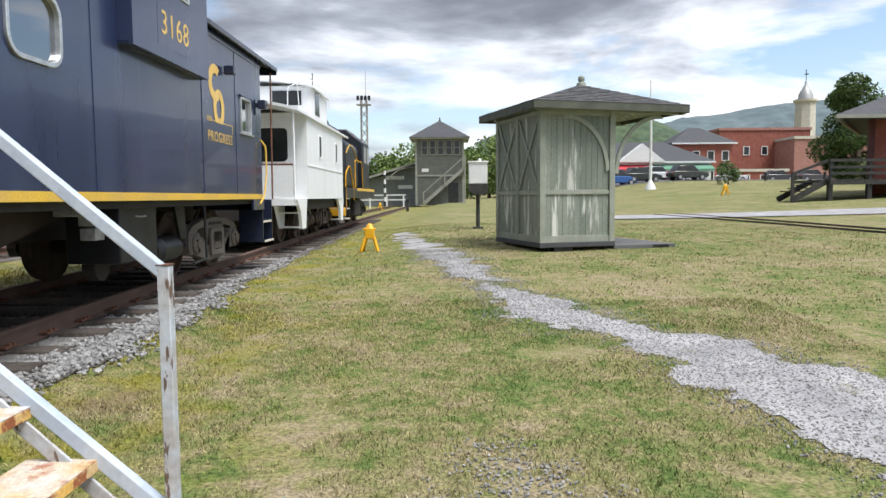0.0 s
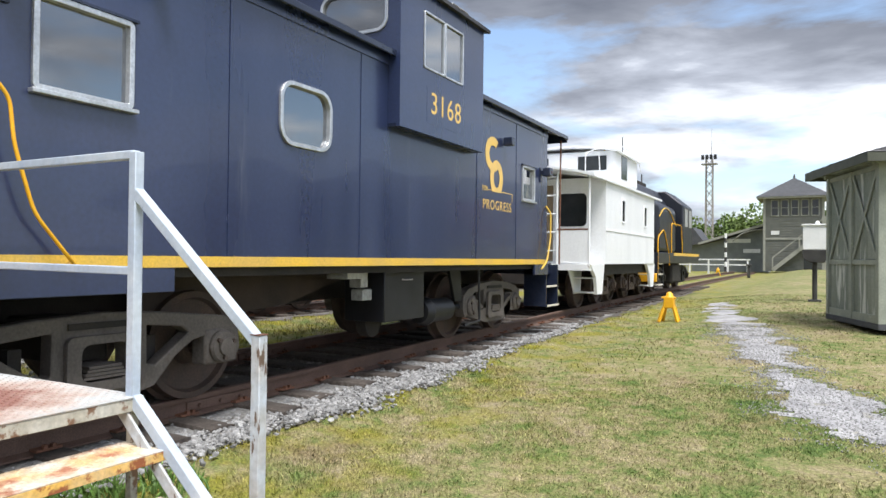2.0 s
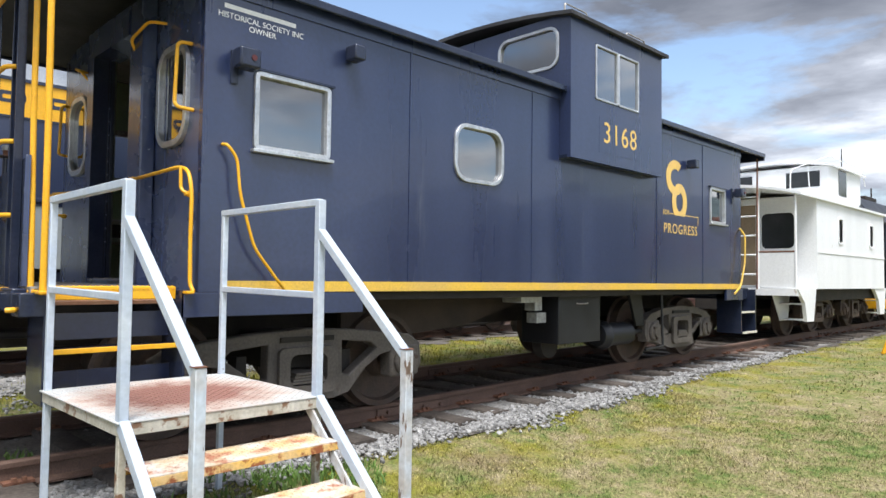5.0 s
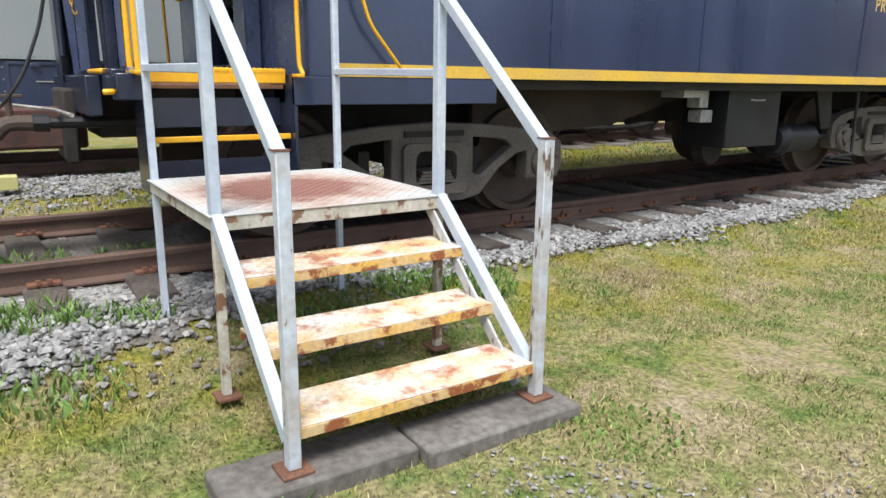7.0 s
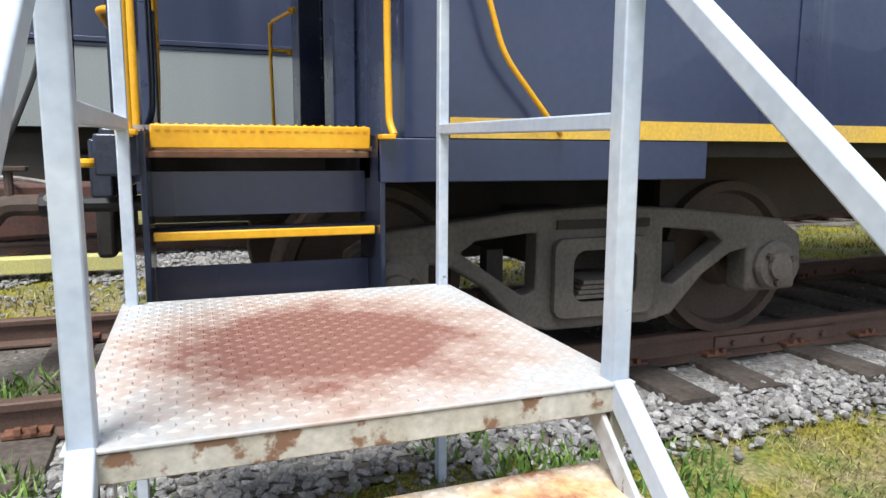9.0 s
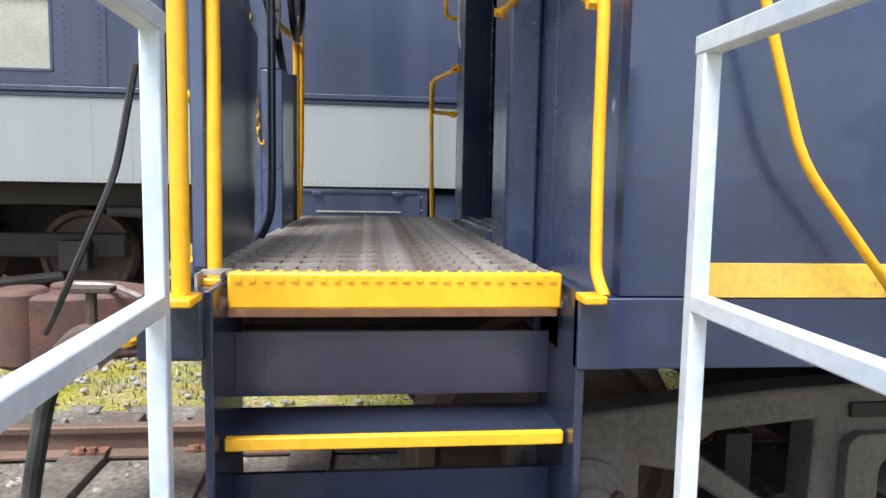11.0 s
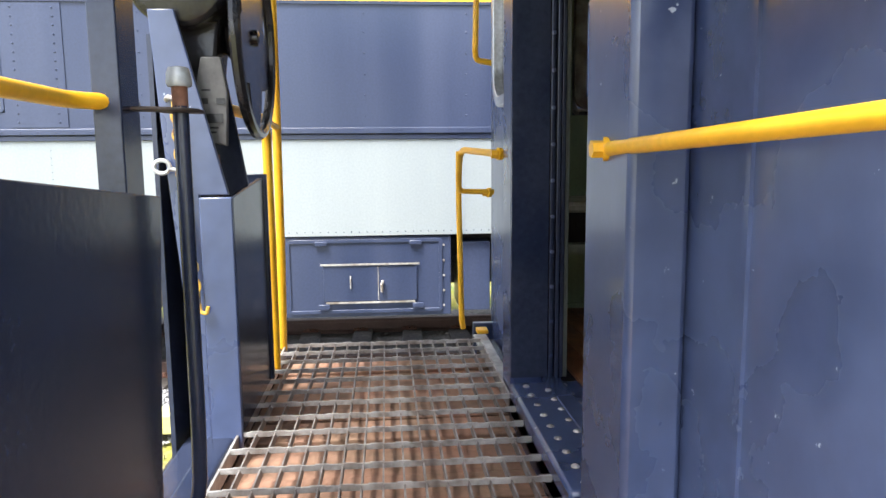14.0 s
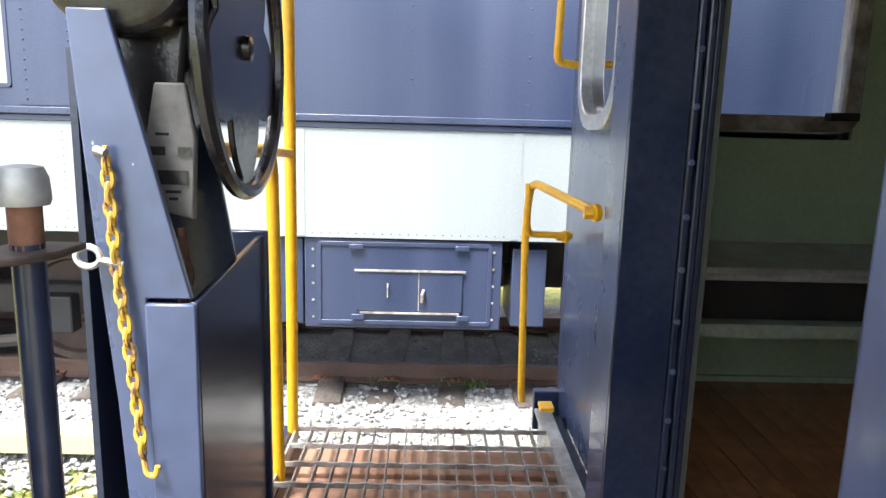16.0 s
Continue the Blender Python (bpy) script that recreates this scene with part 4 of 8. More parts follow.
for k, y in enumerate((SY0 + 0.02, SY1 - 0.02)):
    front, back = SX1 - 0.02, SX0 + 0.02
    st("post", Shape().box((front - B, y - B, SZ - 0.02), (front + B, y + B, 1.712)), STAIR_WHITE, stairs, "", 0.004)
    st("post", Shape().box((back - B * 0.8, y - B * 0.8, 0.0), (back + B * 0.8, y + B * 0.8, 1.69)), STAIR_WHITE, stairs, "", 0.004)
    st("leg", Shape().box((front - B * 0.8, y - B * 0.8, 0.012), (front + B * 0.8, y + B * 0.8, SZ - 0.06)), PLATE_EDGE, stairs, "weathered grey leg", 0.003)
    st("foot_plate", Shape().box((front - 0.05, y - 0.045, 0.0), (front + 0.05, y + 0.045, 0.012)), RUST, stairs, "rusty foot plate", 0.002)
    st("top_rail", Shape().beam((back - B, y, 1.70), (front, y, 1.70), 0.036, 0.036), STAIR_WHITE, stairs, "", 0.004)
    st("mid_rail", Shape().beam((back, y, 1.232), (front, y, 1.222), 0.034, 0.034), STAIR_WHITE, stairs, "", 0.004)
    xe = 3.345
    st("end_post", Shape().box((xe - B, y - B, 0.045), (xe + B, y + B, 1.0)), STAIR_END, stairs, "peeling white end post", 0.004)
    st("post_cap", Shape().box((xe - B - 0.002, y - B - 0.002, 1.0), (xe + B + 0.002, y + B + 0.002, 1.004)), RUST, stairs)
    st("sloping_rail", Shape().beam((front + 0.008, y, 1.545), (xe - 0.005, y, 0.975), 0.042, 0.042), STAIR_WHITE, stairs, "", 0.005)
    st("foot_plate", Shape().box((xe - 0.055, y - 0.05, 0.034), (xe + 0.05, y + 0.05, 0.044)), RUST, stairs, "rusty foot plate", 0.002)
    st("stringer", Shape().beam((front + 0.012, y, 0.70), (xe - 0.015, y, 0.13), 0.042, 0.05), STAIR_WHITE, stairs, "white side stringer", 0.004)
    yi = y + (0.035 if k == 0 else -0.035)
    st("stringer", Shape().beam((front - 0.03, yi, 0.66), (xe - 0.07, yi, 0.065), 0.012, 0.05), STAIR_END, stairs, "weathered inner stringer", 0.003)
for zt, xf in ((0.522, 2.875), (0.335, 3.095), (0.175, 3.352)):
    tread = st("tread", Shape().box((xf - 0.245, SY0 + 0.03, zt - 0.006), (xf, SY1 - 0.03, zt)), TREAD, stairs, "rusty yellow and white tread plate", 0.002)
    st("tread_pattern", nubs(xf - 0.24, xf - 0.005, SY0 + 0.035, SY1 - 0.035, zt), TREAD, tread, kind="stuff")
    st("tread_edge", Shape().box((xf - 0.006, SY0 + 0.03, zt - 0.042), (xf + 0.001, SY1 - 0.03, zt - 0.0065)), TREAD_EDGE, tread, "rust-stained yellow front edge", 0.002)
    st("tread_edge", Shape().box((xf - 0.245, SY0 + 0.03, zt - 0.042), (xf - 0.239, SY1 - 0.03, zt - 0.0065)), TREAD_EDGE, tread)

for ya, yb, dx in ((1.585, 2.215, 0.0), (2.225, 2.885, 0.05)):
    s = Shape().box((3.20 + dx, ya, -0.06), (3.43 + dx, yb, 0.033))
    solo("timber_plank", s, PLANK, "weathered grey timber plank under the stair foot", "plank", "planks under the stairs", bevel=0.012)


# ---- the blue caboose ----
HW, Y0, Y1, ZB, ZT = 1.44, 2.69, 11.0, 1.21, 3.30
caboose = thing("caboose", (0, 6.8, 0.17), "navy blue wide-vision railway caboose with yellow sill stripe and handrails", "caboose")


def frame_x(s, y0, z0, y1, z1, r, w, x0, x1):
    return s.plate(rrect(y0 - w, z0 - w, y1 + w, z1 + w, r + w), [rrect(y0, z0, y1, z1, max(r, 0.004))], "x", x0, x1)


def frame_y(s, x0, z0, x1, z1, r, w, y0, y1):
    return s.plate(rrect(x0 - w, z0 - w, x1 + w, z1 + w, r + w), [rrect(x0, z0, x1, z1, max(r, 0.004))], "y", y0, y1)


SIDE_WIN = [(3.08, 2.20, 3.63, 2.67, 0.008), (5.0, 2.20, 5.58, 2.65, 0.12), (9.99, 2.15, 10.41, 2.58, 0.008)]
for sx in (1, -1):
    xa, xb = (HW - 0.05, HW) if sx > 0 else (-HW, -HW + 0.05)
    s = Shape().plate([(Y0, ZB), (Y1, ZB), (Y1, ZT), (Y0, ZT)], [rrect(a - 0.012, b - 0.012, c + 0.012, d + 0.012, r + 0.012) for a, b, c, d, r in SIDE_WIN], "x", xa, xb)
    body = part("side_wall", s, NAVY, caboose, "navy blue weathered steel side")
    for a, b, c, d, r in SIDE_WIN:
        o = HW * sx
        win = part("window", frame_x(Shape(), a, b, c, d, r, 0.035, min(o - 0.05 * sx, o + 0.022 * sx), max(o - 0.05 * sx, o + 0.022 * sx)), ALU, caboose, "aluminium framed window", bevel=0.004)
        pane = part("pane", Shape().plate(rrect(a, b, c, d, max(r, 0.004)), [], "x", o - 0.02 * sx - 0.002, o - 0.02 * sx + 0.002), GLASS if sx > 0 else GLASS_CLEAR, win)
        pane.visible_shadow = False
        if r < 0.05:
            part("sill", Shape().box((min(o, o + 0.05 * sx), a - 0.05, b - 0.055), (max(o, o + 0.05 * sx), c + 0.05, b - 0.03)), ALU, win, bevel=0.004)
            part("drip_rail", Shape().box((min(o, o + 0.03 * sx), a - 0.06, d + 0.035), (max(o, o + 0.03 * sx), c + 0.06, d + 0.05)), NAVY_DARK, win)
    # weld seams and the yellow sill stripe
    for y in (4.45, 6.05, 8.5, 9.75):
        part("weld_seam", Shape().box((min(HW * sx, HW * sx + 0.006 * sx), y, ZB + 0.07), (max(HW * sx, HW * sx + 0.006 * sx), y + 0.02, ZT - 0.05)), NAVY, caboose)
    part("sill_stripe", Shape().box((min(HW * sx, (HW + 0.008) * sx), 2.86, 1.208), (max(HW * sx, (HW + 0.008) * sx), Y1 - 0.02, 1.282)), STRIPE, caboose, "faded yellow sill stripe")
    for ya, yb in ((2.60, 4.0), (10.5, 11.05)):
        part("skirt_panel", Shape().box((min((HW - 0.03) * sx, (HW + 0.005) * sx), ya, 1.05), (max((HW - 0.03) * sx, (HW + 0.005) * sx), yb, 1.206)), NAVY, caboose, bevel=0.004)
    part("letterboard", Shape().box((min(HW * sx, (HW + 0.012) * sx), Y0, 3.16), (max(HW * sx, (HW + 0.012) * sx), Y1, 3.285)), NAVY, caboose)

# end walls with door opening, round-cornered windows and door posts
END_WIN = [(0.80, 2.23, 1.20, 2.84, 0.13), (-1.20, 2.23, -0.80, 2.84, 0.13)]
for ye, out in ((Y0, -1), (Y1, 1)):
    ya, yb = (ye, ye + 0.05) if out < 0 else (ye - 0.05, ye)
    holes = [rrect(a - 0.01, b - 0.01, c + 0.01, d + 0.01, r) for a, b, c, d, r in END_WIN] + [[(-0.36, 1.285), (0.41, 1.285), (0.41, 3.12), (-0.36, 3.12)]]
    end = part("end_wall", Shape().plate([(-HW + 0.051, 1.15), (HW - 0.051, 1.15), (HW - 0.051, 3.36), (-HW + 0.051, 3.36)], holes, "y", ya, yb), NAVY_END_LIT, caboose, "glossy navy blue end wall")
    for a, b, c, d, r in END_WIN:
        w = part("window", frame_y(Shape(), a, b, c, d, r, 0.045, min(ye - 0.03, ye + 0.06), max(ye - 0.03, ye + 0.06)) if out < 0 else frame_y(Shape(), a, b, c, d, r, 0.045, ye - 0.06, ye + 0.03), ALU, caboose,
                 "round-cornered window with worn aluminium frame", bevel=0.004)
        q = part("pane", Shape().plate(rrect(a, b, c, d, r), [], "y", ye + 0.008 * -out, ye + 0.012 * -out) if out > 0 else Shape().plate(rrect(a, b, c, d, r), [], "y", ye + 0.008, ye + 0.012), GLASS, w)
        q.visible_shadow = False
    if out < 0:
        for xa, xb in ((0.445, 0.69), (-0.50, -0.346)):
            part("door_post", Shape().box((xa, Y0 - 0.105, 1.17), (xb, Y0 - 0.001, 3.3)), NAVY_END_LIT, caboose, "navy blue door post", bevel=0.012)
        # the doorway's lining with its bolted strips
        part("door_jamb", Shape().box((-0.359, Y0 - 0.104, 1.285), (-0.341, Y0 + 0.012, 3.12)), NAVY_DARK, caboose, "dark glossy navy door jamb")
        for k, yy in enumerate((2.704, 2.722, 2.738)):
            part("jamb_strip", Shape().box((-0.355, yy, 1.285), (-0.330 + 0.007 * (k % 2), yy + 0.013, 3.1)), NAVY_DARK, caboose, bevel=0.003)
        for k in range(16):
            part("bolt", Shape().disc((-0.329, 2.711, 1.36 + k * 0.11), (1, 0, 0), 0.006, 0.010, 8), NAVY_END_LIT, caboose)
        part("door_stop", Shape().box((-0.355, 2.752, 1.285), (-0.335, 2.764, 3.1)), DARKROOM, caboose, "dark green door stop")
        part("door_jamb", Shape().box((0.411, Y0 + 0.002, 1.285), (0.444, Y0 + 0.16, 3.12)), NAVY_DARK, caboose, "dark navy door jamb")
        part("door_header", Shape().box((-0.36, Y0 - 0.105, 3.08), (0.41, Y0 + 0.1, 3.3)), NAVY_END_LIT, caboose)
        sill = part("door_sill", Shape().box((-0.315, 2.575, 1.15), (0.409, 2.80, 1.279)), NAVY_END_LIT, caboose, "raised navy steel door sill with grip studs", bevel=0.01)
        st = Shape()
        for i in range(9):
            for j in range(3):
                st.turned((-0.27 + i * 0.08 + (0.04 if j % 2 else 0), 2.62 + j * 0.06, 1.279), (0, 0, 1), [(0, 0.011), (0.004, 0.008), (0.006, 0.002)], 8)
        part("stud", st, STEEL, sill, "worn grip studs", kind="stuff")
        part("corner_seam", Shape().box((0.86, Y0 - 0.006, 1.25), (0.875, Y0, 3.3)), NAVY_END_LIT, caboose)

# roof: a shallow arch that runs out over both end platforms
arch = []
for i in range(13):
    x = -1.52 + 3.04 * i / 12
    arch.append((x, 3.29 + 0.24 * (1 - (x / 1.52) ** 2)))
roof_line = arch + [(p[0], p[1] - 0.035) for p in arch[::-1]]
for ya, yb in ((1.45, 6.52), (8.35, 11.72)):
    part("roof", Shape().prism(roof_line, "y", ya, yb), ROOF_BLACK, caboose, "black arched roof")
for ya, yb in ((Y0 + 0.05, 6.5), (8.37, Y1 - 0.05)):
    part("ceiling_panel", Shape().box((-1.38, ya, 3.2), (1.38, yb, 3.22)), WHITE, caboose, "white ceiling lining")
for sx in (1, -1):
    part("roof_edge", Shape().box((min(1.50 * sx, 1.535 * sx), 1.45, 3.235), (max(1.50 * sx, 1.535 * sx), 11.72, 3.295)), NAVY_DARK, caboose, bevel=0.006)
for ye in (1.45, 11.69):
    part("roof_end_beam", Shape().prism(arch + [(1.52, 3.19), (-1.52, 3.19)], "y", ye, ye + 0.03), NAVY_DARK, caboose)

# the wide-vision cupola
CX, CY0, CY1, CZ0, CZ1 = 1.58, 6.50, 8.37, 2.56, 4.05
CW = [(6.95, 3.24, 7.38, 3.82, 0.006), (7.40, 3.24, 7.82, 3.82, 0.006)]
cupola = part("cupola", Shape().box((-1.38, CY0 + 0.05, CZ1 - 0.05), (1.38, CY1 - 0.05, CZ1 - 0.03)), WHITE, caboose, "navy blue overhanging cupola")
for sx in (1, -1):
    xa, xb = (CX - 0.04, CX) if sx > 0 else (-CX, -CX + 0.04)
    part("cupola_side", Shape().plate([(CY0, CZ0), (CY1, CZ0), (CY1, CZ1), (CY0, CZ1)], [[(6.94, 3.23), (7.83, 3.23), (7.83, 3.83), (6.94, 3.83)]], "x", xa, xb), NAVY, cupola)
    o = CX * sx
    for a, b, c, d, r in CW:
        part("window_frame", frame_x(Shape(), a + 0.015, b + 0.015, c - 0.015, d - 0.015, r, 0.022, min(o, o + 0.012 * sx) - 0.015, max(o, o + 0.012 * sx)), ALU, cupola, bevel=0.003)
        q = part("pane", Shape().box((o - 0.012 * sx - 0.002, a, b), (o - 0.012 * sx + 0.002, c, d)), GLASS, cupola)
        q.visible_shadow = False
    part("cupola_floor", Shape().box((min(HW * sx + 0.001 * sx, (CX - 0.04) * sx), CY0, CZ0), (max(HW * sx + 0.001 * sx, (CX - 0.04) * sx), CY1, CZ0 + 0.03)), NAVY_DARK, cupola)
    for ye in (CY0, CY1 - 0.03):
        part("cupola_cheek", Shape().box((min((HW + 0.001) * sx, (CX - 0.04) * sx), ye, CZ0 + 0.03), (max((HW + 0.001) * sx, (CX - 0.04) * sx), ye + 0.03, 3.3)), NAVY, cupola)
for ye in (CY0, CY1 - 0.04):
    part("cupola_end", Shape().plate([(-CX + 0.041, 3.30), (CX - 0.041, 3.30), (CX - 0.041, CZ1), (-CX + 0.041, CZ1)],
                                     [rrect(0.62, 3.52, 1.42, 3.94, 0.1), rrect(-1.42, 3.52, -0.62, 3.94, 0.1)], "y", ye, ye + 0.04), NAVY, cupola)
    for a, c in ((0.62, 1.42), (-1.42, -0.62)):
        part("window_frame", frame_y(Shape(), a + 0.02, 3.54, c - 0.02, 3.92, 0.1, 0.035, ye - 0.015, ye + 0.05), ALU, cupola, bevel=0.004)
        q = part("pane", Shape().plate(rrect(a, 3.52, c, 3.94, 0.1), [], "y", ye + 0.018, ye + 0.022), GLASS, cupola)
        q.visible_shadow = False
carch = [(-1.64 + 3.28 * i / 12, 4.04 + 0.15 * (1 - ((-1.64 + 3.28 * i / 12) / 1.64) ** 2)) for i in range(13)]
part("cupola_roof", Shape().prism(carch + [(p[0], p[1] - 0.04) for p in carch[::-1]], "y", CY0 - 0.07, CY1 + 0.07), ROOF_BLACK, cupola, "black cupola roof")
for ya in (6.7, 7.9):
    part("roof_grab", Shape().tube([(1.5, ya - 0.2, 4.07), (1.5, ya - 0.2, 4.16), (1.5, ya + 0.2, 4.16), (1.5, ya + 0.2, 4.07)], 0.009, 6, bend=0.03), STEEL, cupola, "bare grab iron")

# number, emblem and slogan
part("number_board", Shape().box((CX, 7.02, 2.68), (CX + 0.002, 7.84, 3.06)), NAVY, cupola)
letters("number", "3168", 0.32, side_x(CX + 0.004, 7.44, 2.89), GOLD, caboose, 1.12, 0.002, label="gold car number")
emb = Shape()
def arc_band(s, cy, cz, ro, ri, a0, a1, x, sy=1.0, n=28):
    o, i = [], []
    for k in range(n + 1):
        t = radians(a0 + (a1 - a0) * k / n)
        o.append((cy + ro * sy * math.cos(t), cz + ro * math.sin(t)))
        i.append((cy + ri * sy * math.cos(t), cz + ri * math.sin(t)))
    return s.plate(o + i[::-1], [], "x", x, x + 0.003)
arc_band(emb, 8.98, 2.63, 0.225, 0.115, 50, 320, HW + 0.001, 1.05)
part("emblem", emb, GOLD, caboose, "worn gold painted emblem")
emb2 = Shape().plate([(9.09 + 0.20 * math.cos(radians(a)), 2.33 + 0.235 * math.sin(radians(a))) for a in range(-50, 231, 10)],
                     [[(9.09 + 0.095 * math.cos(radians(a)), 2.33 + 0.125 * math.sin(radians(a))) for a in range(0, 360, 15)]], "x", HW + 0.004, HW + 0.006)
part("emblem", emb2, GOLD, caboose, "worn gold painted emblem")
letters("slogan", "FOR", 0.085, side_x(HW + 0.004, 8.74, 2.17), GOLD, caboose, 1.0, 0.002)
letters("slogan", "PROGRESS", 0.175, side_x(HW + 0.004, 9.13, 1.97), GOLD, caboose, 1.15, 0.002, label="gold slogan lettering")
part("emblem_line", Shape().box((HW, 8.84, 2.16), (HW + 0.003, 9.62, 2.17)).box((HW, 9.61, 2.06), (HW + 0.003, 9.62, 2.17)), GOLD, caboose)
letters("owner_text", "HISTORICAL SOCIETY INC\nOWNER", 0.055, side_x(HW + 0.003, 3.1, 3.00), WHITE, caboose, 1.0, 0.002, label="small white owner lettering")
part("owner_bar", Shape().box((HW, 2.82, 3.075), (HW + 0.003, 3.36, 3.105)), WHITE, caboose)

# marker lamps, yellow hose rail and grab irons
for y, z in ((2.93, 2.72), (10.72, 2.58)):
    lamp = part("marker_lamp", Shape().box((HW + 0.05, y - 0.075, z - 0.055), (HW + 0.17, y + 0.075, z + 0.075)), NAVY_DARK, caboose, "dark marker lamp", bevel=0.015)
    part("lens", Shape().disc((HW + 0.172, y + 0.02, z + 0.01), (1, 0, 0), 0.020, 0.010, 14), surf("red_lens_%d" % int(y), (0.10, 0.02, 0.018), rough=0.25, bump=0), lamp, "dull red lens")
    part("bracket", Shape().box((HW, y - 0.06, z - 0.14), (HW + 0.02, y - 0.01, z + 0.08)).box((HW, y - 0.05, z - 0.03), (HW + 0.06, y + 0.02, z + 0.03)), NAVY_DARK, lamp)
for y, z in ((3.83, 2.98), (9.3, 2.83)):
    part("spot_box", Shape().box((HW + 0.02, y - 0.05, z - 0.05), (HW + 0.15, y + 0.05, z + 0.06), Matrix.Translation((0, 0, 0))), NAVY_DARK, caboose, bevel=0.012)
part("side_grab_rail", Shape().tube([(HW, 2.83, 2.17), (HW + 0.07, 2.83, 2.16), (HW + 0.07, 2.90, 2.08), (HW + 0.08, 2.92, 1.85), (HW + 0.08, 3.03, 1.50), (HW + 0.07, 3.23, 1.27), (HW + 0.02, 3.30, 1.225)], 0.0105, 14, bend=0.07), YELLOW, caboose, "bent yellow grab rail")
part("side_grab_rail", Shape().tube([(HW, 10.95, 2.1), (HW + 0.07, 10.98, 2.0), (HW + 0.08, 10.95, 1.6), (HW + 0.08, 10.8, 1.25), (HW + 0.07, 10.6, 1.14)], 0.013, 8, bend=0.07), STRIPE, caboose, "bent yellow grab rail")


def end_handrail(sx):
    x1 = 1.45 if sx > 0 else -1.27
    k = 1 if sx > 0 else -1
    a, b = 0.575 * k, (1.27 if sx > 0 else -1.12)
    yr = 2.622 if sx > 0 else 2.52
    rail = part("handrail", Shape().tube([(a, 2.586, 1.994), (b, yr, 2.015), (x1 - 0.04 * k, yr, 1.98), (x1 + 0.015 * k, yr, 1.84), (x1, yr + 0.005, 1.5), (x1, yr + 0.01, 1.26), (x1 + 0.03 * k, yr + 0.02, 1.215)], 0.0128, 18, bend=0.10),
                YELLOW, caboose, "curved yellow handrail")
    part("handrail_brace", Shape().tube([(b * 1.04, yr - 0.012, 2.01), (b * 1.045, yr - 0.012, 1.87), (b * 1.07, yr, 1.84), (b * 1.08, 2.665, 1.835)], 0.0115, 16, bend=0.05), YELLOW, rail)
    for p in ((a, 2.586, 1.994), (b * 1.08, 2.645, 1.832)):
        part("bolt", Shape().disc(p, (0.3 * k, 1, 0), 0.021, 0.014, 18).disc((p[0], p[1] - 0.018, p[2]), (0, 1, 0), 0.0155, 0.022, 6), YELLOW, rail)
    part("foot", Shape().box((x1 - 0.02, 2.595, 1.2), (x1 + 0.045, 2.645, 1.218)), YELLOW, rail, bevel=0.004)
    xg = 1.26 * k
    g = part("grab_iron", Shape().tube([(xg, 2.69, 2.84), (xg - 0.02 * k, 2.60, 2.84), (xg - 0.02 * k, 2.59, 2.43), (xg + 0.02 * k, 2.60, 2.40), (xg + 0.05 * k, 2.69, 2.39)], 0.0125, 14, bend=0.05), YELLOW, caboose, "yellow grab iron")
    part("grab_iron", Shape().tube([(0.52 * k, 2.6, 2.93), (0.55 * k, 2.55, 3.0), (0.8 * k, 2.58, 3.08), (0.85 * k, 2.69, 3.08)], 0.011, 8, bend=0.04), YELLOW, caboose, "yellow grab iron")


end_handrail(1)
end_handrail(-1)

# the end platform: frame, deck boards under a steel grating
part("platform_frame", Shape().box((-1.03, 1.70, 1.10), (1.30, 1.775, 1.232)).box((-1.30, 2.60, 1.05), (1.30, 2.688, 1.16)).box((-0.95, 1.62, 0.98), (0.95, 1.70, 1.20)), NAVY_DARK, caboose, "navy end sill", bevel=0.01)
part("wall_angle", Shape().box((-1.32, 2.588, 1.161), (1.32, 2.648, 1.176)), GALV, caboose, "worn grey steel angle along the wall foot", bevel=0.003)
rnd2 = random.Random(12)
x = -1.0
while x < 1.27:
    w = rnd2.uniform(0.15, 0.19)
    part("deck_board", Shape().box((x, 1.776, 1.135), (min(x + w - 0.012, 1.29), 2.599, 1.165 + rnd2.uniform(-0.008, 0.004))), DECK_WOOD, caboose, bevel=0.004)
    x += w + (0.05 if rnd2.random() < 0.25 else 0)
grating = part("grating", Shape().box((-1.02, 1.782, 1.19), (1.325, 1.788, 1.238)).box((-1.02, 2.575, 1.19), (1.325, 2.581, 1.238)), STEEL, caboose, "worn open steel platform grating")
BAR_STEEL = surf("dull_bar_steel", (0.30, 0.27, 0.25), (0.14, 0.115, 0.10), scale=14, rough=0.5, metal=0.3, bump=0.15)
bar = mesh_of("bar", Shape().box((-1.02, -0.002, 1.212), (1.318, 0.002, 1.238)), BAR_STEEL, 0)
for i in range(1, 16):
    shared("bar", bar, grating, Matrix.Translation((0, 1.785 + 0.793 * i / 16, 0)))
cs = Shape()
for k in range(24):
    cs.box((-0.003, 1.785 + 0.033 * k, 1.228), (0.003, 1.785 + 0.033 * k + 0.033, 1.2415 + (0.002 if k % 2 else 0)))
cross = mesh_of("cross_bar", cs, STEEL, 0)
for i in range(21):
    shared("cross_bar", cross, grating, Matrix.Translation((-0.99 + 0.113 * i, 0, 0)))

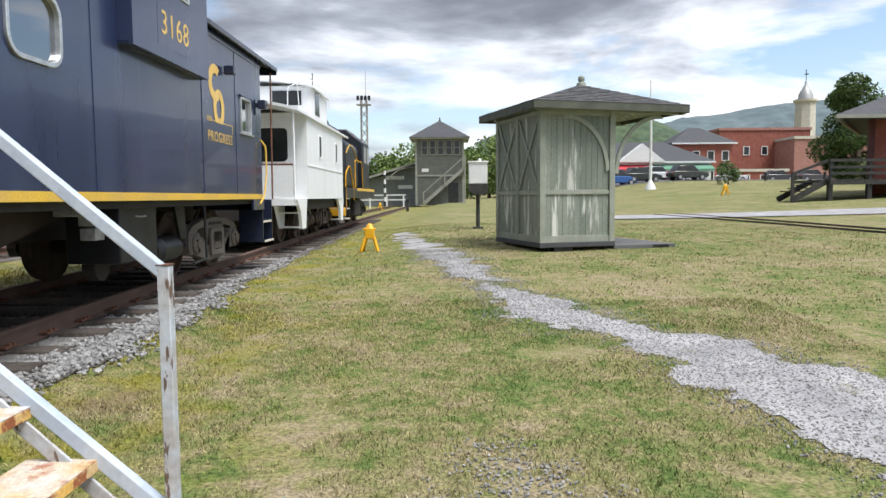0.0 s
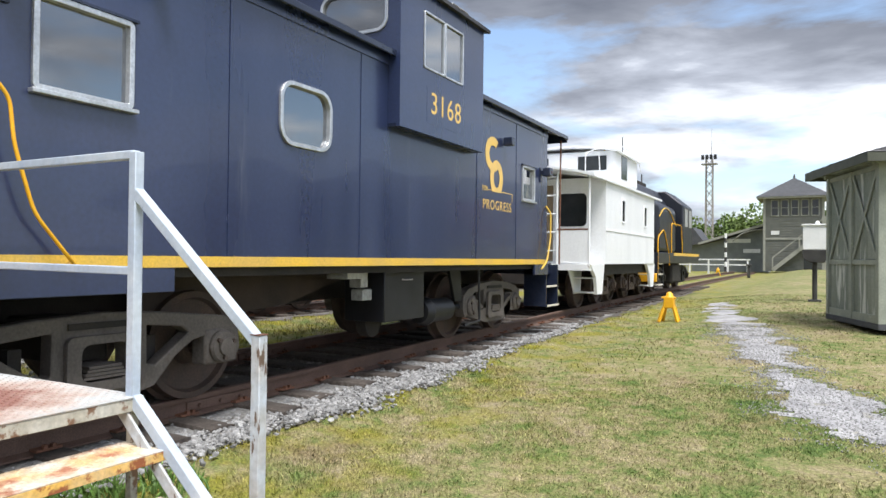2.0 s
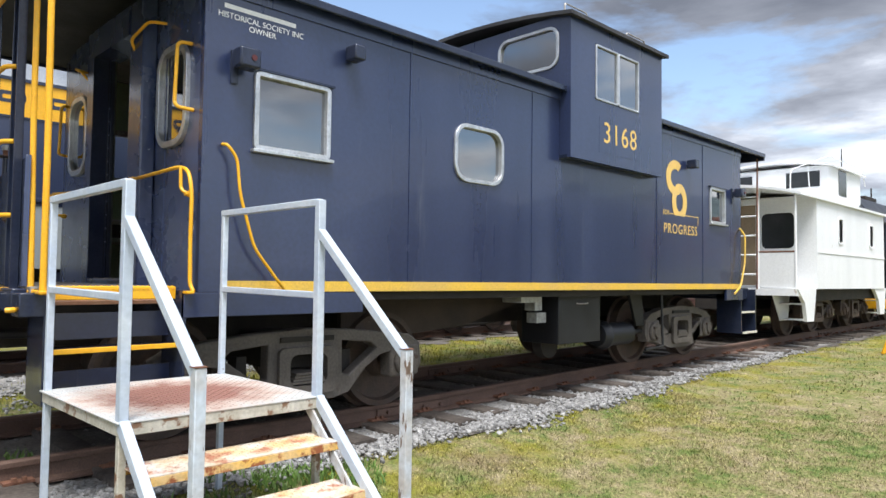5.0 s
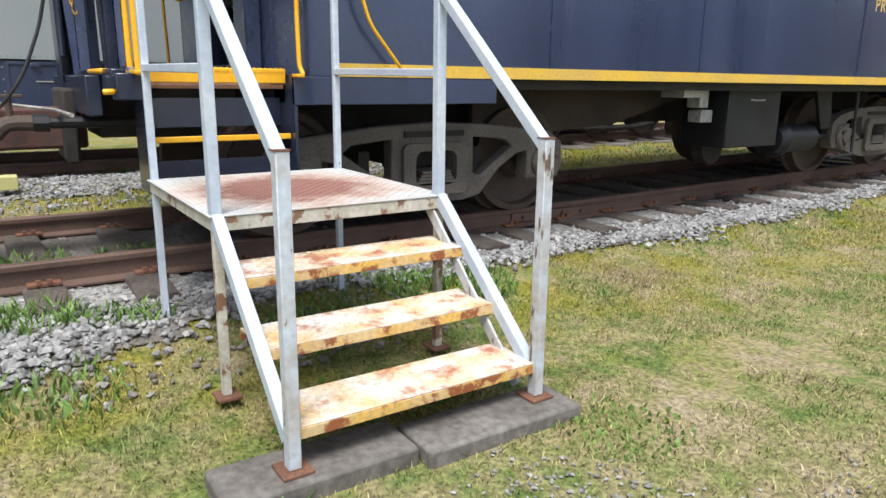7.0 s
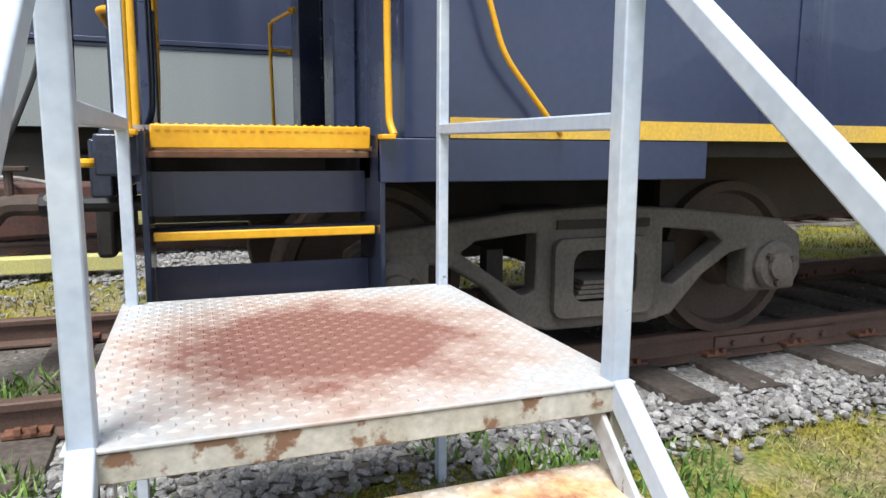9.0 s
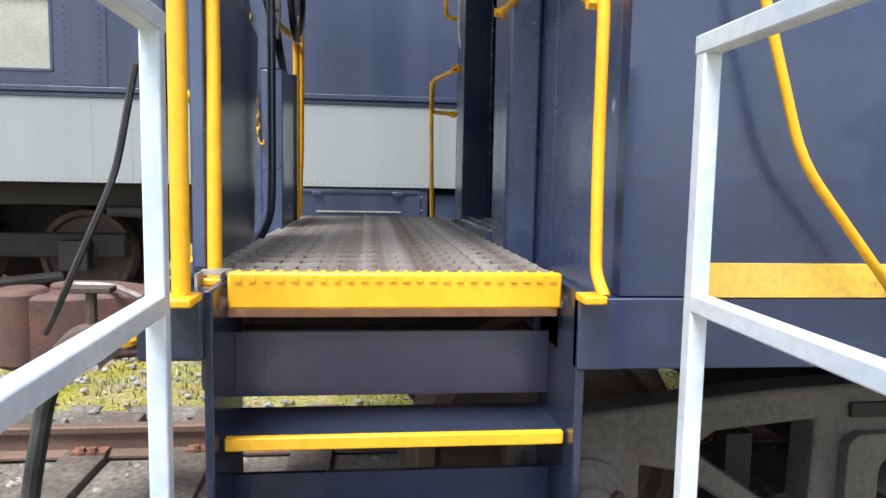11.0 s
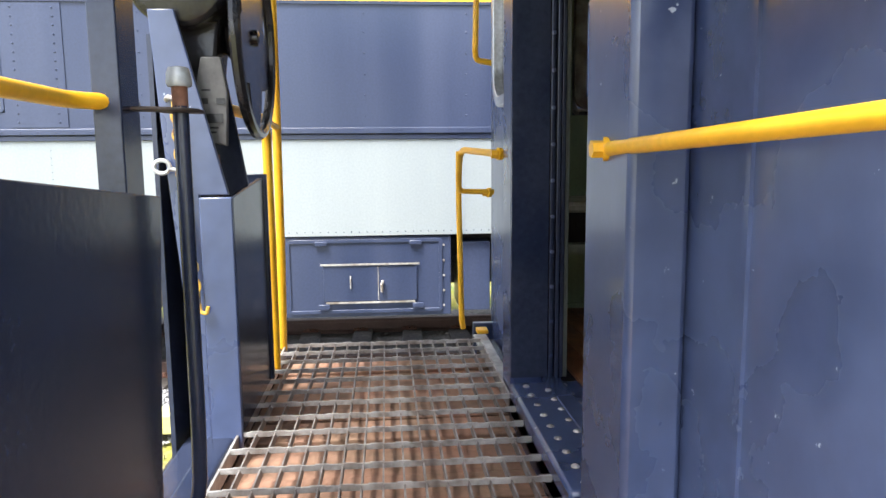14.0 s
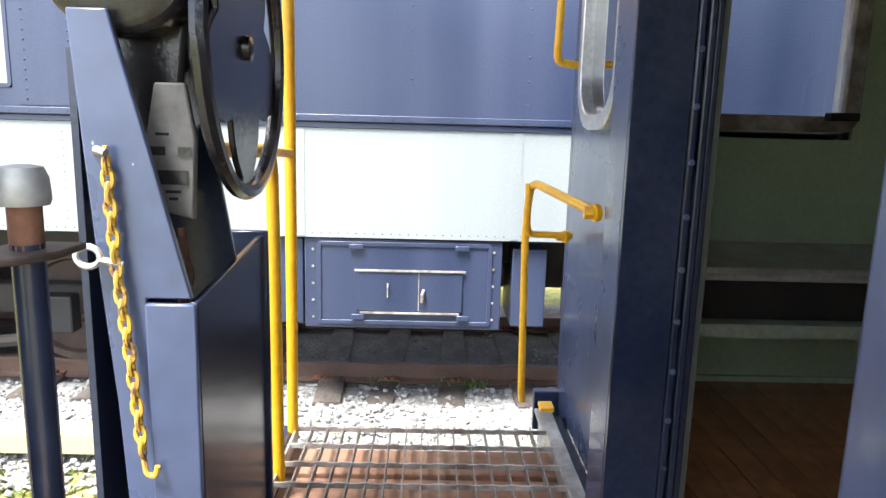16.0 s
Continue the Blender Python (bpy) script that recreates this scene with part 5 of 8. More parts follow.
# boarding steps, near and far side
for k in (1,):
    def bx(s, a, b):
        return s.box((min(a[0] * k, b[0] * k), a[1], a[2]), (max(a[0] * k, b[0] * k), b[1], b[2]))
    steps_ = part("boarding_steps", bx(Shape(), (1.12, 1.825, 0.60), (1.44, 1.845, 1.22)), NAVY_DARK, caboose, "navy steel boarding steps with yellow edges", bevel=0.004)
    part("step_stringer", bx(Shape(), (1.12, 2.60, 0.60), (1.44, 2.62, 1.22)), NAVY_DARK, steps_, bevel=0.004)
    top = part("step_edge", bx(Shape(), (1.322, 1.855, 1.165), (1.348, 2.59, 1.245)), YELLOW, steps_, "bright yellow step edge", bevel=0.006)
    nub = Shape()
    for i in range(24):
        nub.box((min(1.348 * k, 1.352 * k), 1.87 + i * 0.03, 1.226), (max(1.348 * k, 1.352 * k), 1.885 + i * 0.03, 1.236))
        nub.turned((1.335 * k, 1.878 + i * 0.03, 1.245), (0, 0, 1), [(0, 0.008), (0.004, 0.003)], 6)
    part("grip_teeth", nub, YELLOW, top, kind="stuff")
    part("riser", bx(Shape(), (1.20, 1.846, 0.93), (1.215, 2.599, 1.085)), NAVY, steps_, "scuffed navy riser")
    tr = part("step_tread", bx(Shape(), (1.16, 1.846, 0.868), (1.372, 2.599, 0.885)), NAVY_DARK, steps_)
    part("step_edge", bx(Shape(), (1.365, 1.852, 0.862), (1.385, 2.595, 0.892)), YELLOW, steps_, "bright yellow step edge", bevel=0.004)
    part("riser", bx(Shape(), (1.24, 1.846, 0.60), (1.255, 2.599, 0.755)), NAVY, steps_)
    part("step_tread", bx(Shape(), (1.20, 1.846, 0.58), (1.43, 2.599, 0.60)), NAVY_DARK, steps_)
    part("corner_bracket", bx(Shape(), (1.30, 1.70, 1.08), (1.46, 1.83, 1.21)), NAVY_DARK, caboose, bevel=0.008)

# end railing: guard panels, ladder, poles
part("guard_panel", Shape().prism([(0.555, 1.24), (1.22, 1.24), (1.22, 1.985), (0.44, 1.915)], "y", 1.773, 1.785), NAVY_DARK, caboose, "glossy dark navy guard panel", bevel=0.003)
part("guard_flange", Shape().box((1.22, 1.758, 1.24), (1.238, 1.787, 1.985)), NAVY_END_LIT, caboose, bevel=0.004)
part("guard_panel", Shape().prism([(-0.55, 1.24), (-0.09, 1.24), (-0.09, 1.885), (-0.55, 1.925)], "y", 1.785, 1.80), NAVY_DARK, caboose, "glossy dark navy guard panel", bevel=0.003)
part("guard_flange", Shape().box((-0.089, 1.715, 1.20), (-0.075, 1.80, 1.885)), NAVY_END_LIT, caboose, "scuffed navy flange", bevel=0.004)
part("guard_flange", Shape().box((-0.57, 1.72, 1.24), (-0.55, 1.81, 1.935)), NAVY_DARK, caboose, bevel=0.004)
part("grab_pole", Shape().tube([(1.50, 1.80, 1.20), (1.495, 1.80, 2.0), (1.49, 1.79, 3.24)], 0.0175, 18), YELLOW, caboose, "yellow upright pole")
part("grab_pole", Shape().tube([(1.235, 1.806, 1.20), (1.212, 1.804, 1.7), (1.20, 1.798, 2.2), (1.19, 1.795, 3.24)], 0.0165, 18), YELLOW, caboose, "yellow upright pole")
for px_, py_ in ((1.50, 1.80), (1.235, 1.806)):
    part("pole_foot", Shape().box((px_ - 0.04, py_ - 0.03, 1.205), (px_ + 0.05, py_ + 0.03, 1.222)), YELLOW, caboose, bevel=0.004)
part("grab_pole", Shape().tube([(-0.99, 1.775, 1.22), (-0.90, 1.795, 1.6), (-0.885, 1.80, 2.2), (-0.88, 1.80, 3.24)], 0.0165, 16), YELLOW, caboose, "yellow upright pole")
part("grab_pole", Shape().tube([(-0.72, 1.79, 1.21), (-0.69, 1.795, 1.7), (-0.68, 1.795, 2.06), (-0.66, 1.795, 2.11), (-0.60, 1.79, 2.12), (-0.37, 1.74, 2.13)], 0.0165, 16, bend=0.05), YELLOW, caboose, "bent yellow upright pole")
part("grab_pole", Shape().tube([(-0.885, 1.80, 2.10), (-0.66, 1.795, 2.115)], 0.012, 8), YELLOW, caboose)
part("low_grab", Shape().tube([(1.38, 1.69, 1.12), (1.44, 1.685, 1.12), (1.45, 1.66, 1.12), (1.44, 1.645, 1.12)], 0.014, 8, bend=0.03), YELLOW, caboose, "yellow low grab iron")
for xs_, ys_, hx in ((1.05, 1.75, 0.06), (0.495, 1.738, 0.045)):
    part("ladder_stile", Shape().prism([(xs_ - hx, ys_ - 0.025), (xs_ - hx + 0.012, ys_ - 0.025), (xs_ - hx + 0.012, ys_ + 0.008), (xs_ + hx - 0.012, ys_ + 0.008), (xs_ + hx - 0.012, ys_ - 0.025), (xs_ + hx, ys_ - 0.025), (xs_ + hx, ys_ + 0.022), (xs_ - hx, ys_ + 0.022)], "z", 1.2, 3.26), NAVY_DARK, caboose, "navy steel channel post", bevel=0.003)
for z in (1.22, 1.65, 2.08, 2.52, 2.95):
    rung = part("ladder_rung", Shape().tube([(1.05, 1.74, z), (1.0, 1.69, z), (0.58, 1.69, z), (0.52, 1.74, z)], 0.014, 12, bend=0.03), YELLOW, caboose, "yellow ladder rung")
    part("bolt", Shape().disc((0.435, 1.735, z), (1, 0, 0), 0.016, 0.05, 6).disc((0.447, 1.735, z), (1, 0, 0), 0.024, 0.01, 14), STEEL, rung)
part("brake_pipe", Shape().tube([(0.43, 1.826, 2.08), (0.43, 1.826, 1.45), (0.425, 1.82, 1.30), (0.40, 1.74, 1.18)], 0.0145, 16, bend=0.06), NAVY_DARK, caboose, "dark blue upright pipe")
part("pipe_thread", Shape().disc((0.43, 1.826, 2.098), (0, 0, 1), 0.0145, 0.05, 14), RUST, caboose)
part("pipe_cap", Shape().turned((0.43, 1.826, 2.115), (0, 0, 1), [(0, 0.021), (0.005, 0.023), (0.024, 0.022), (0.034, 0.018), (0.036, 0.008)], 16), GALV, caboose, "galvanised pipe cap")
part("pipe_bracket", Shape().prism([(0.39, 1.80), (0.45, 1.785), (0.46, 1.755), (0.50, 1.755), (0.50, 1.79), (0.475, 1.84), (0.44, 1.86), (0.39, 1.86)], "z", 2.068, 2.075), WHEEL, caboose, "rusty steel pipe bracket", bevel=0.002)
part("brake_rod", Shape().tube([(0.70, 1.58, 2.6), (0.72, 1.56, 1.9), (0.74, 1.55, 1.3)], 0.014, 8), NAVY_DARK, caboose)

# hand brake: tapered stand, gear case and wheel
part("brake_stand", Shape().prism([(1.68, 1.15), (1.714, 1.15), (1.714, 1.89), (1.79, 1.89), (1.675, 2.36), (1.61, 2.36), (1.635, 1.95), (1.655, 1.70)], "x", -0.105, -0.09), NAVY_END_LIT, caboose, "tapered navy brake stand", bevel=0.003)
part("brake_stand", Shape().prism([(1.60, 1.15), (1.78, 1.15), (1.79, 1.90), (1.72, 2.33), (1.62, 2.35), (1.60, 1.6)], "x", -0.375, -0.36), NAVY_DARK, caboose, "tapered navy brake stand", bevel=0.003)
part("brake_stand", Shape().box((-0.36, 1.60, 1.15), (-0.105, 1.612, 2.3)), NAVY_DARK, caboose)
case = part("brake_case", Shape().turned((-0.22, 1.675, 2.46), (1, 0, 0), [(-0.11, 0.09), (-0.10, 0.13), (0.07, 0.14), (0.095, 0.135), (0.105, 0.115)], 28)
            .prism([(1.63, 2.04), (1.70, 2.04), (1.745, 2.22), (1.77, 2.42), (1.63, 2.44)], "x", -0.345, -0.20), BLACK_IRON, caboose, "black cast brake gear case", bevel=0.01)
plate_m = Matrix(((0.0, 0.0, 1.0, -0.155), (0.74, 0.0, 0.0, 1.746), (0.0, 0.82, 0.0, 2.12), (0, 0, 0, 1)))
pl = Shape().prism([(-0.055, -0.10), (0.045, -0.125), (0.055, 0.05), (0.035, 0.16), (-0.035, 0.16), (-0.06, 0.05)], "z", -0.012, 0.006)
pl.v = [tuple(plate_m @ Vector(p)) for p in pl.v]
face = part("name_plate", pl, surf("cast_plate_grey", (0.12, 0.115, 0.11), (0.085, 0.08, 0.078), scale=14, rough=0.6, bump=0.3), case, "worn grey cast plate with raised marks", bevel=0.004)
mk = Shape()
for dx, dz, w, h in ((-0.032, 0.02, 0.034, 0.018), (0.030, 0.02, 0.03, 0.018), (0.0, -0.035, 0.07, 0.03), (0.0, -0.065, 0.035, 0.006), (0.0, -0.08, 0.02, 0.006), (-0.02, 0.055, 0.03, 0.006)):
    mk.box((dx - w / 2, dz - h / 2, 0.006), (dx + w / 2, dz + h / 2, 0.009))
mk.v = [tuple(plate_m @ Vector(p)) for p in mk.v]
part("raised_mark", mk, BLACK_IRON, face, kind="stuff")
part("shaft", Shape().tube([(-0.31, 1.70, 2.325), (-0.31, 1.83, 2.325)], 0.028, 10).box((-0.34, 1.735, 2.295), (-0.28, 1.775, 2.355)), BLACK_IRON, case)
part("lever", Shape().box((-0.27, 1.70, 2.37), (-0.19, 1.755, 2.44)).tube([(-0.21, 1.75, 2.40), (-0.17, 1.765, 2.41)], 0.025, 10), BLACK_IRON, case, bevel=0.008)
WC = Vector((-0.31, 1.835, 2.325))
ring = []
for k in range(40):
    t = 2 * math.pi * k / 40
    ring.append(WC + Vector((0.272 * math.cos(t), 0.0, 0.272 * math.sin(t))))
wheel = part("brake_wheel", Shape().tube(ring, 0.0155, 8, close=True), BLACK_IRON, caboose, "black cast iron brake wheel")
web_holes = []
for k in range(5):
    t0 = 2 * math.pi * k / 5 + 0.3
    hole = [(WC.x + rr_ * math.cos(t0 + a), WC.z + rr_ * math.sin(t0 + a)) for rr_, a in
            ((0.165, 0.0), (0.195, 0.16), (0.225, 0.33), (0.245, 0.46), (0.254, 0.42), (0.257, 0.2), (0.257, 0.0), (0.257, -0.2), (0.254, -0.42), (0.245, -0.46), (0.225, -0.33), (0.195, -0.16))]
    web_holes.append(hole)
part("web", Shape().plate([(WC.x + 0.266 * math.cos(2 * math.pi * k / 40), WC.z + 0.266 * math.sin(2 * math.pi * k / 40)) for k in range(40)], web_holes, "y", WC.y - 0.014, WC.y - 0.002), BLACK_IRON, wheel, "pressed steel web with five openings", bevel=0.003)
part("dish", Shape().turned(WC + Vector((0, -0.05, 0)), (0, 1, 0), [(0.0, 0.055), (0.008, 0.075), (0.034, 0.135), (0.037, 0.15)], 30), BLACK_IRON, wheel)
part("hub", Shape().turned(WC + Vector((0, -0.09, 0)), (0, 1, 0), [(0, 0.03), (0.02, 0.06), (0.04, 0.065), (0.06, 0.03), (0.10, 0.022), (0.105, 0.01)], 16), BLACK_IRON, wheel)


def chain(name, pts, size, wire, material, parent, label):
    """Linked oval rings, each turned a quarter against the last."""
    pts = [Vector(p) for p in pts]
    c = part(name, Shape().tube([pts[0] + Vector((0, 0.0, size)), pts[0]], wire, 6), material, parent, label)
    acc, i, flip = 0.0, 0, False
    seg = [(a, b) for a, b in zip(pts, pts[1:])]
    total = sum((b - a).length for a, b in seg)
    n = int(total / (size * 1.45))
    for k in range(n):
        d = (k + 0.5) * total / n
        for a, b in seg:
            if d <= (b - a).length:
                break
            d -= (b - a).length
        v = (b - a).normalized()
        p = a + v * d
        w = v.cross(Vector((1, 0, 0))).normalized() if flip else Vector((1, 0, 0))
        w = w if abs(w.dot(v)) < 0.99 else Vector((0, 1, 0))
        flip = not flip
        loop = [p + v * (size * math.sin(t)) + w * (size * 0.48 * math.cos(t)) for t in (2 * math.pi * q / 12 for q in range(12))]
        part("link", Shape().tube(loop, wire, 6, close=True), material, c)
    return c


chain("safety_chain", [(-0.075, 1.667, 2.13), (-0.072, 1.674, 1.95), (-0.068, 1.69, 1.80), (-0.064, 1.705, 1.62)], 0.0165, 0.0042, CHAIN_Y, caboose, "hanging yellow rusty chain")
part("chain_hook", Shape().tube([(-0.064, 1.705, 1.615), (-0.06, 1.71, 1.585), (-0.06, 1.725, 1.58), (-0.06, 1.73, 1.60)], 0.005, 7, bend=0.01), CHAIN_Y, caboose)
part("chain_pin", Shape().tube([(-0.09, 1.645, 2.135), (-0.07, 1.655, 2.14), (-0.065, 1.672, 2.135)], 0.007, 7), STEEL, caboose)
part("eye_bolt", Shape().tube([(-0.07, 1.63 + 0.020 * math.cos(t), 1.965 + 0.017 * math.sin(t)) for t in (2 * math.pi * k / 14 for k in range(14))], 0.0055, 6, close=True).tube([(-0.07, 1.65, 1.96), (-0.075, 1.685, 1.952)], 0.006, 6), GALV, caboose, "bright eye bolt")
chain("brake_chain", [(-0.19, 1.742, 1.97), (-0.19, 1.745, 1.24)], 0.026, 0.0075, RUST, caboose, "rusty brake chain")

# coupler, train pipe and air hose at the platform end
coup = part("coupler", Shape().prism([(-0.11, 1.70), (-0.10, 1.25), (-0.20, 1.10), (-0.21, 0.88), (-0.12, 0.84), (-0.10, 0.98), (0.02, 1.02), (0.06, 0.92), (0.03, 0.74), (0.12, 0.70), (0.20, 0.80), (0.21, 1.05), (0.11, 1.28), (0.11, 1.70)], "z", 0.74, 1.00), RUST_RED, caboose, "red-brown cast coupler", bevel=0.02)
part("knuckle", Shape().turned((0.13, 0.86, 0.72), (0, 0, 1), [(0, 0.08), (0.02, 0.095), (0.28, 0.095), (0.30, 0.08)], 18), RUST_RED, coup, bevel=0.008)
part("striker", Shape().box((-0.32, 1.55, 0.66), (0.32, 1.63, 1.12)), UNDER, coup, bevel=0.02)
part("cut_lever", Shape().tube([(1.2, 1.52, 1.0), (0.5, 1.50, 1.0), (0.15, 1.2, 1.03), (0.05, 1.0, 1.02)], 0.012, 6, bend=0.08), STEEL, coup)
part("train_pipe", Shape().tube([(0.55, 2.4, 0.93), (0.55, 1.35, 0.93)], 0.035, 10).disc((0.55, 1.42, 0.93), (0, 1, 0), 0.05, 0.08, 8), UNDER_GREY, caboose, "grey train pipe")
part("angle_cock", Shape().tube([(0.55, 1.38, 0.93), (0.55, 1.24, 0.93), (0.55, 1.18, 0.86)], 0.045, 10, bend=0.06).tube([(0.55, 1.27, 0.95), (0.55, 1.27, 1.08)], 0.018, 8).box((0.52, 1.2, 1.07), (0.58, 1.34, 1.09)), WHEEL, caboose, "dark rusty angle cock", bevel=0.004)
part("air_hose", Shape().tube([(0.55, 1.17, 0.85), (0.55, 1.12, 0.72), (0.53, 1.06, 0.45), (0.52, 1.03, 0.26)], 0.029, 10, bend=0.1), RUBBER, caboose, "black air hose")
part("hose_end", Shape().turned((0.52, 1.03, 0.27), (0, 0, -1), [(0, 0.034), (0.05, 0.036), (0.08, 0.05), (0.14, 0.045)], 12), RUST, caboose)
part("hose_bracket", Shape().tube([(0.85, 1.52, 1.75), (0.82, 1.45, 1.45), (0.85, 1.35, 1.2), (0.75, 1.25, 1.05), (0.6, 1.15, 0.95)], 0.010, 6, bend=0.08), RUBBER, caboose, "thin black cable")

# inside, seen through the doorway
part("floor_plate", Shape().box((-1.38, Y0 + 0.03, 1.22), (1.38, Y1 - 0.06, 1.266)), UNDER, caboose)
plk = mesh_of("floor_plank", Shape().box((-1.385, 0.002, 1.266), (1.385, 0.083, 1.278)), FLOOR_WOOD, 0)
for i in range(96):
    shared("floor_plank", plk, caboose, Matrix.Translation((0, 2.80 + i * 0.085, 0)))
for sx in (-1, 1):
    s = Shape().plate([(2.75, 1.278), (10.94, 1.278), (10.94, 3.19), (2.75, 3.19)], [[(a - 0.03, b - 0.03), (c + 0.03, b - 0.03), (c + 0.03, d + 0.03), (a - 0.03, d + 0.03)] for a, b, c, d, r in SIDE_WIN], "x", min(1.388 * sx, 1.372 * sx), max(1.388 * sx, 1.372 * sx))
    part("inner_wall", s, GREEN_IN, caboose, "green painted lining")
    for a, b, c, d, r in SIDE_WIN[:1]:
        part("inner_window_frame", frame_x(Shape(), a + 0.03, b + 0.05, c - 0.02, d - 0.01, 0.004, 0.055, min(1.372 * sx, 1.345 * sx), max(1.372 * sx, 1.345 * sx)), STEEL, caboose, "brown metal window frame", bevel=0.003)
part("window_latch", Shape().box((-1.345, 3.54, 2.235), (-1.30, 3.64, 2.262)), UNDER, caboose, bevel=0.004)
bunk = part("bunk", Shape().box((-1.369, 2.80, 1.765), (-0.88, 4.6, 1.805)), VINYL, caboose, "grey vinyl covered bunk", bevel=0.012)
part("bunk_edge", Shape().box((-0.88, 2.80, 1.792), (-0.868, 4.6, 1.808)), ALU, bunk, "bright metal edging")
# black panel stands in for the shade between bunk and shelf
part("bunk_gap_shade", Shape().box((-0.93, 2.80, 1.645), (-0.91, 4.6, 1.765)), UNDER, bunk, "black panel in place of the shaded gap")
part("bunk_shelf", Shape().box((-1.369, 2.80, 1.603), (-0.86, 4.6, 1.642)), surf("pale_green_shelf", (0.36, 0.42, 0.33), rough=0.5), bunk, "pale green shelf edge")
part("skirting", Shape().box((-1.37, 2.80, 1.279), (-1.355, 4.6, 1.30)), GREEN_IN, bunk)

# underframe, boxes and tanks
part("underframe", Shape().box((-0.35, 1.75, 0.82), (0.35, 11.4, 1.14)).box((-1.38, 2.7, 1.14), (1.38, 10.95, 1.215)), UNDER, caboose, "black underframe")
part("side_sill", Shape().prism([(4.3, 1.20), (6.95, 1.20), (6.9, 1.10), (5.85, 0.84), (5.0, 0.78), (4.3, 0.78)], "x", 0.70, 0.75), surf("brown_primer_sill", (0.050, 0.034, 0.026), (0.032, 0.024, 0.02), rough=0.8, bump=0.2), caboose, "brown fish-bellied centre sill")
part("battery_box", Shape().box((0.80, 6.70, 0.63), (1.30, 7.49, 1.19)), UNDER_GREY, caboose, "dark grey battery box", bevel=0.012)
part("battery_box_handle", Shape().tube([(1.30, 7.02, 1.06), (1.32, 7.05, 1.055), (1.32, 7.20, 1.055), (1.30, 7.23, 1.06)], 0.008, 6), STEEL, caboose)
part("junction_box", Shape().box((1.05, 6.08, 1.08), (1.30, 6.35, 1.19)), GALV, caboose, "small grey junction box", bevel=0.008)
part("junction_box", Shape().box((1.08, 6.40, 0.99), (1.22, 6.52, 1.15)).box((1.06, 6.46, 0.86), (1.20, 6.62, 0.97)), GALV, caboose, "weathered metal junction box", bevel=0.008)
part("brake_cylinder", Shape().turned((1.05, 7.78, 0.66), (0, 1, 0), [(0, 0.06), (0.02, 0.13), (0.10, 0.15), (0.12, 0.17), (0.15, 0.17), (0.16, 0.14), (0.66, 0.14), (0.70, 0.10)], 22), UNDER_GREY, caboose, "grey brake cylinder")
part("brake_rod", Shape().tube([(1.05, 8.4, 0.66), (1.05, 9.6, 0.68)], 0.03, 8), UNDER_GREY, caboose)
part("hanger", Shape().prism([(8.44, 1.19), (8.74, 1.19), (8.82, 0.74), (8.62, 0.74)], "x", 1.06, 1.10), UNDER_GREY, caboose, bevel=0.006)
part("step_hanger", Shape().tube([(1.28, 8.92, 1.19), (1.28, 8.96, 0.48), (1.28, 8.52, 0.46)], 0.016, 6, bend=0.03), UNDER_GREY, caboose)
part("air_tank", Shape().turned((-0.7, 5.2, 0.75), (0, 1, 0), [(0, 0.05), (0.05, 0.18), (0.1, 0.2), (1.0, 0.2), (1.05, 0.18), (1.1, 0.05)], 20), UNDER, caboose)
part("hanging_wheel", Shape().disc((0.95, 6.93, 0.60), (1, 0, 0), 0.15, 0.12, 20), UNDER, caboose)


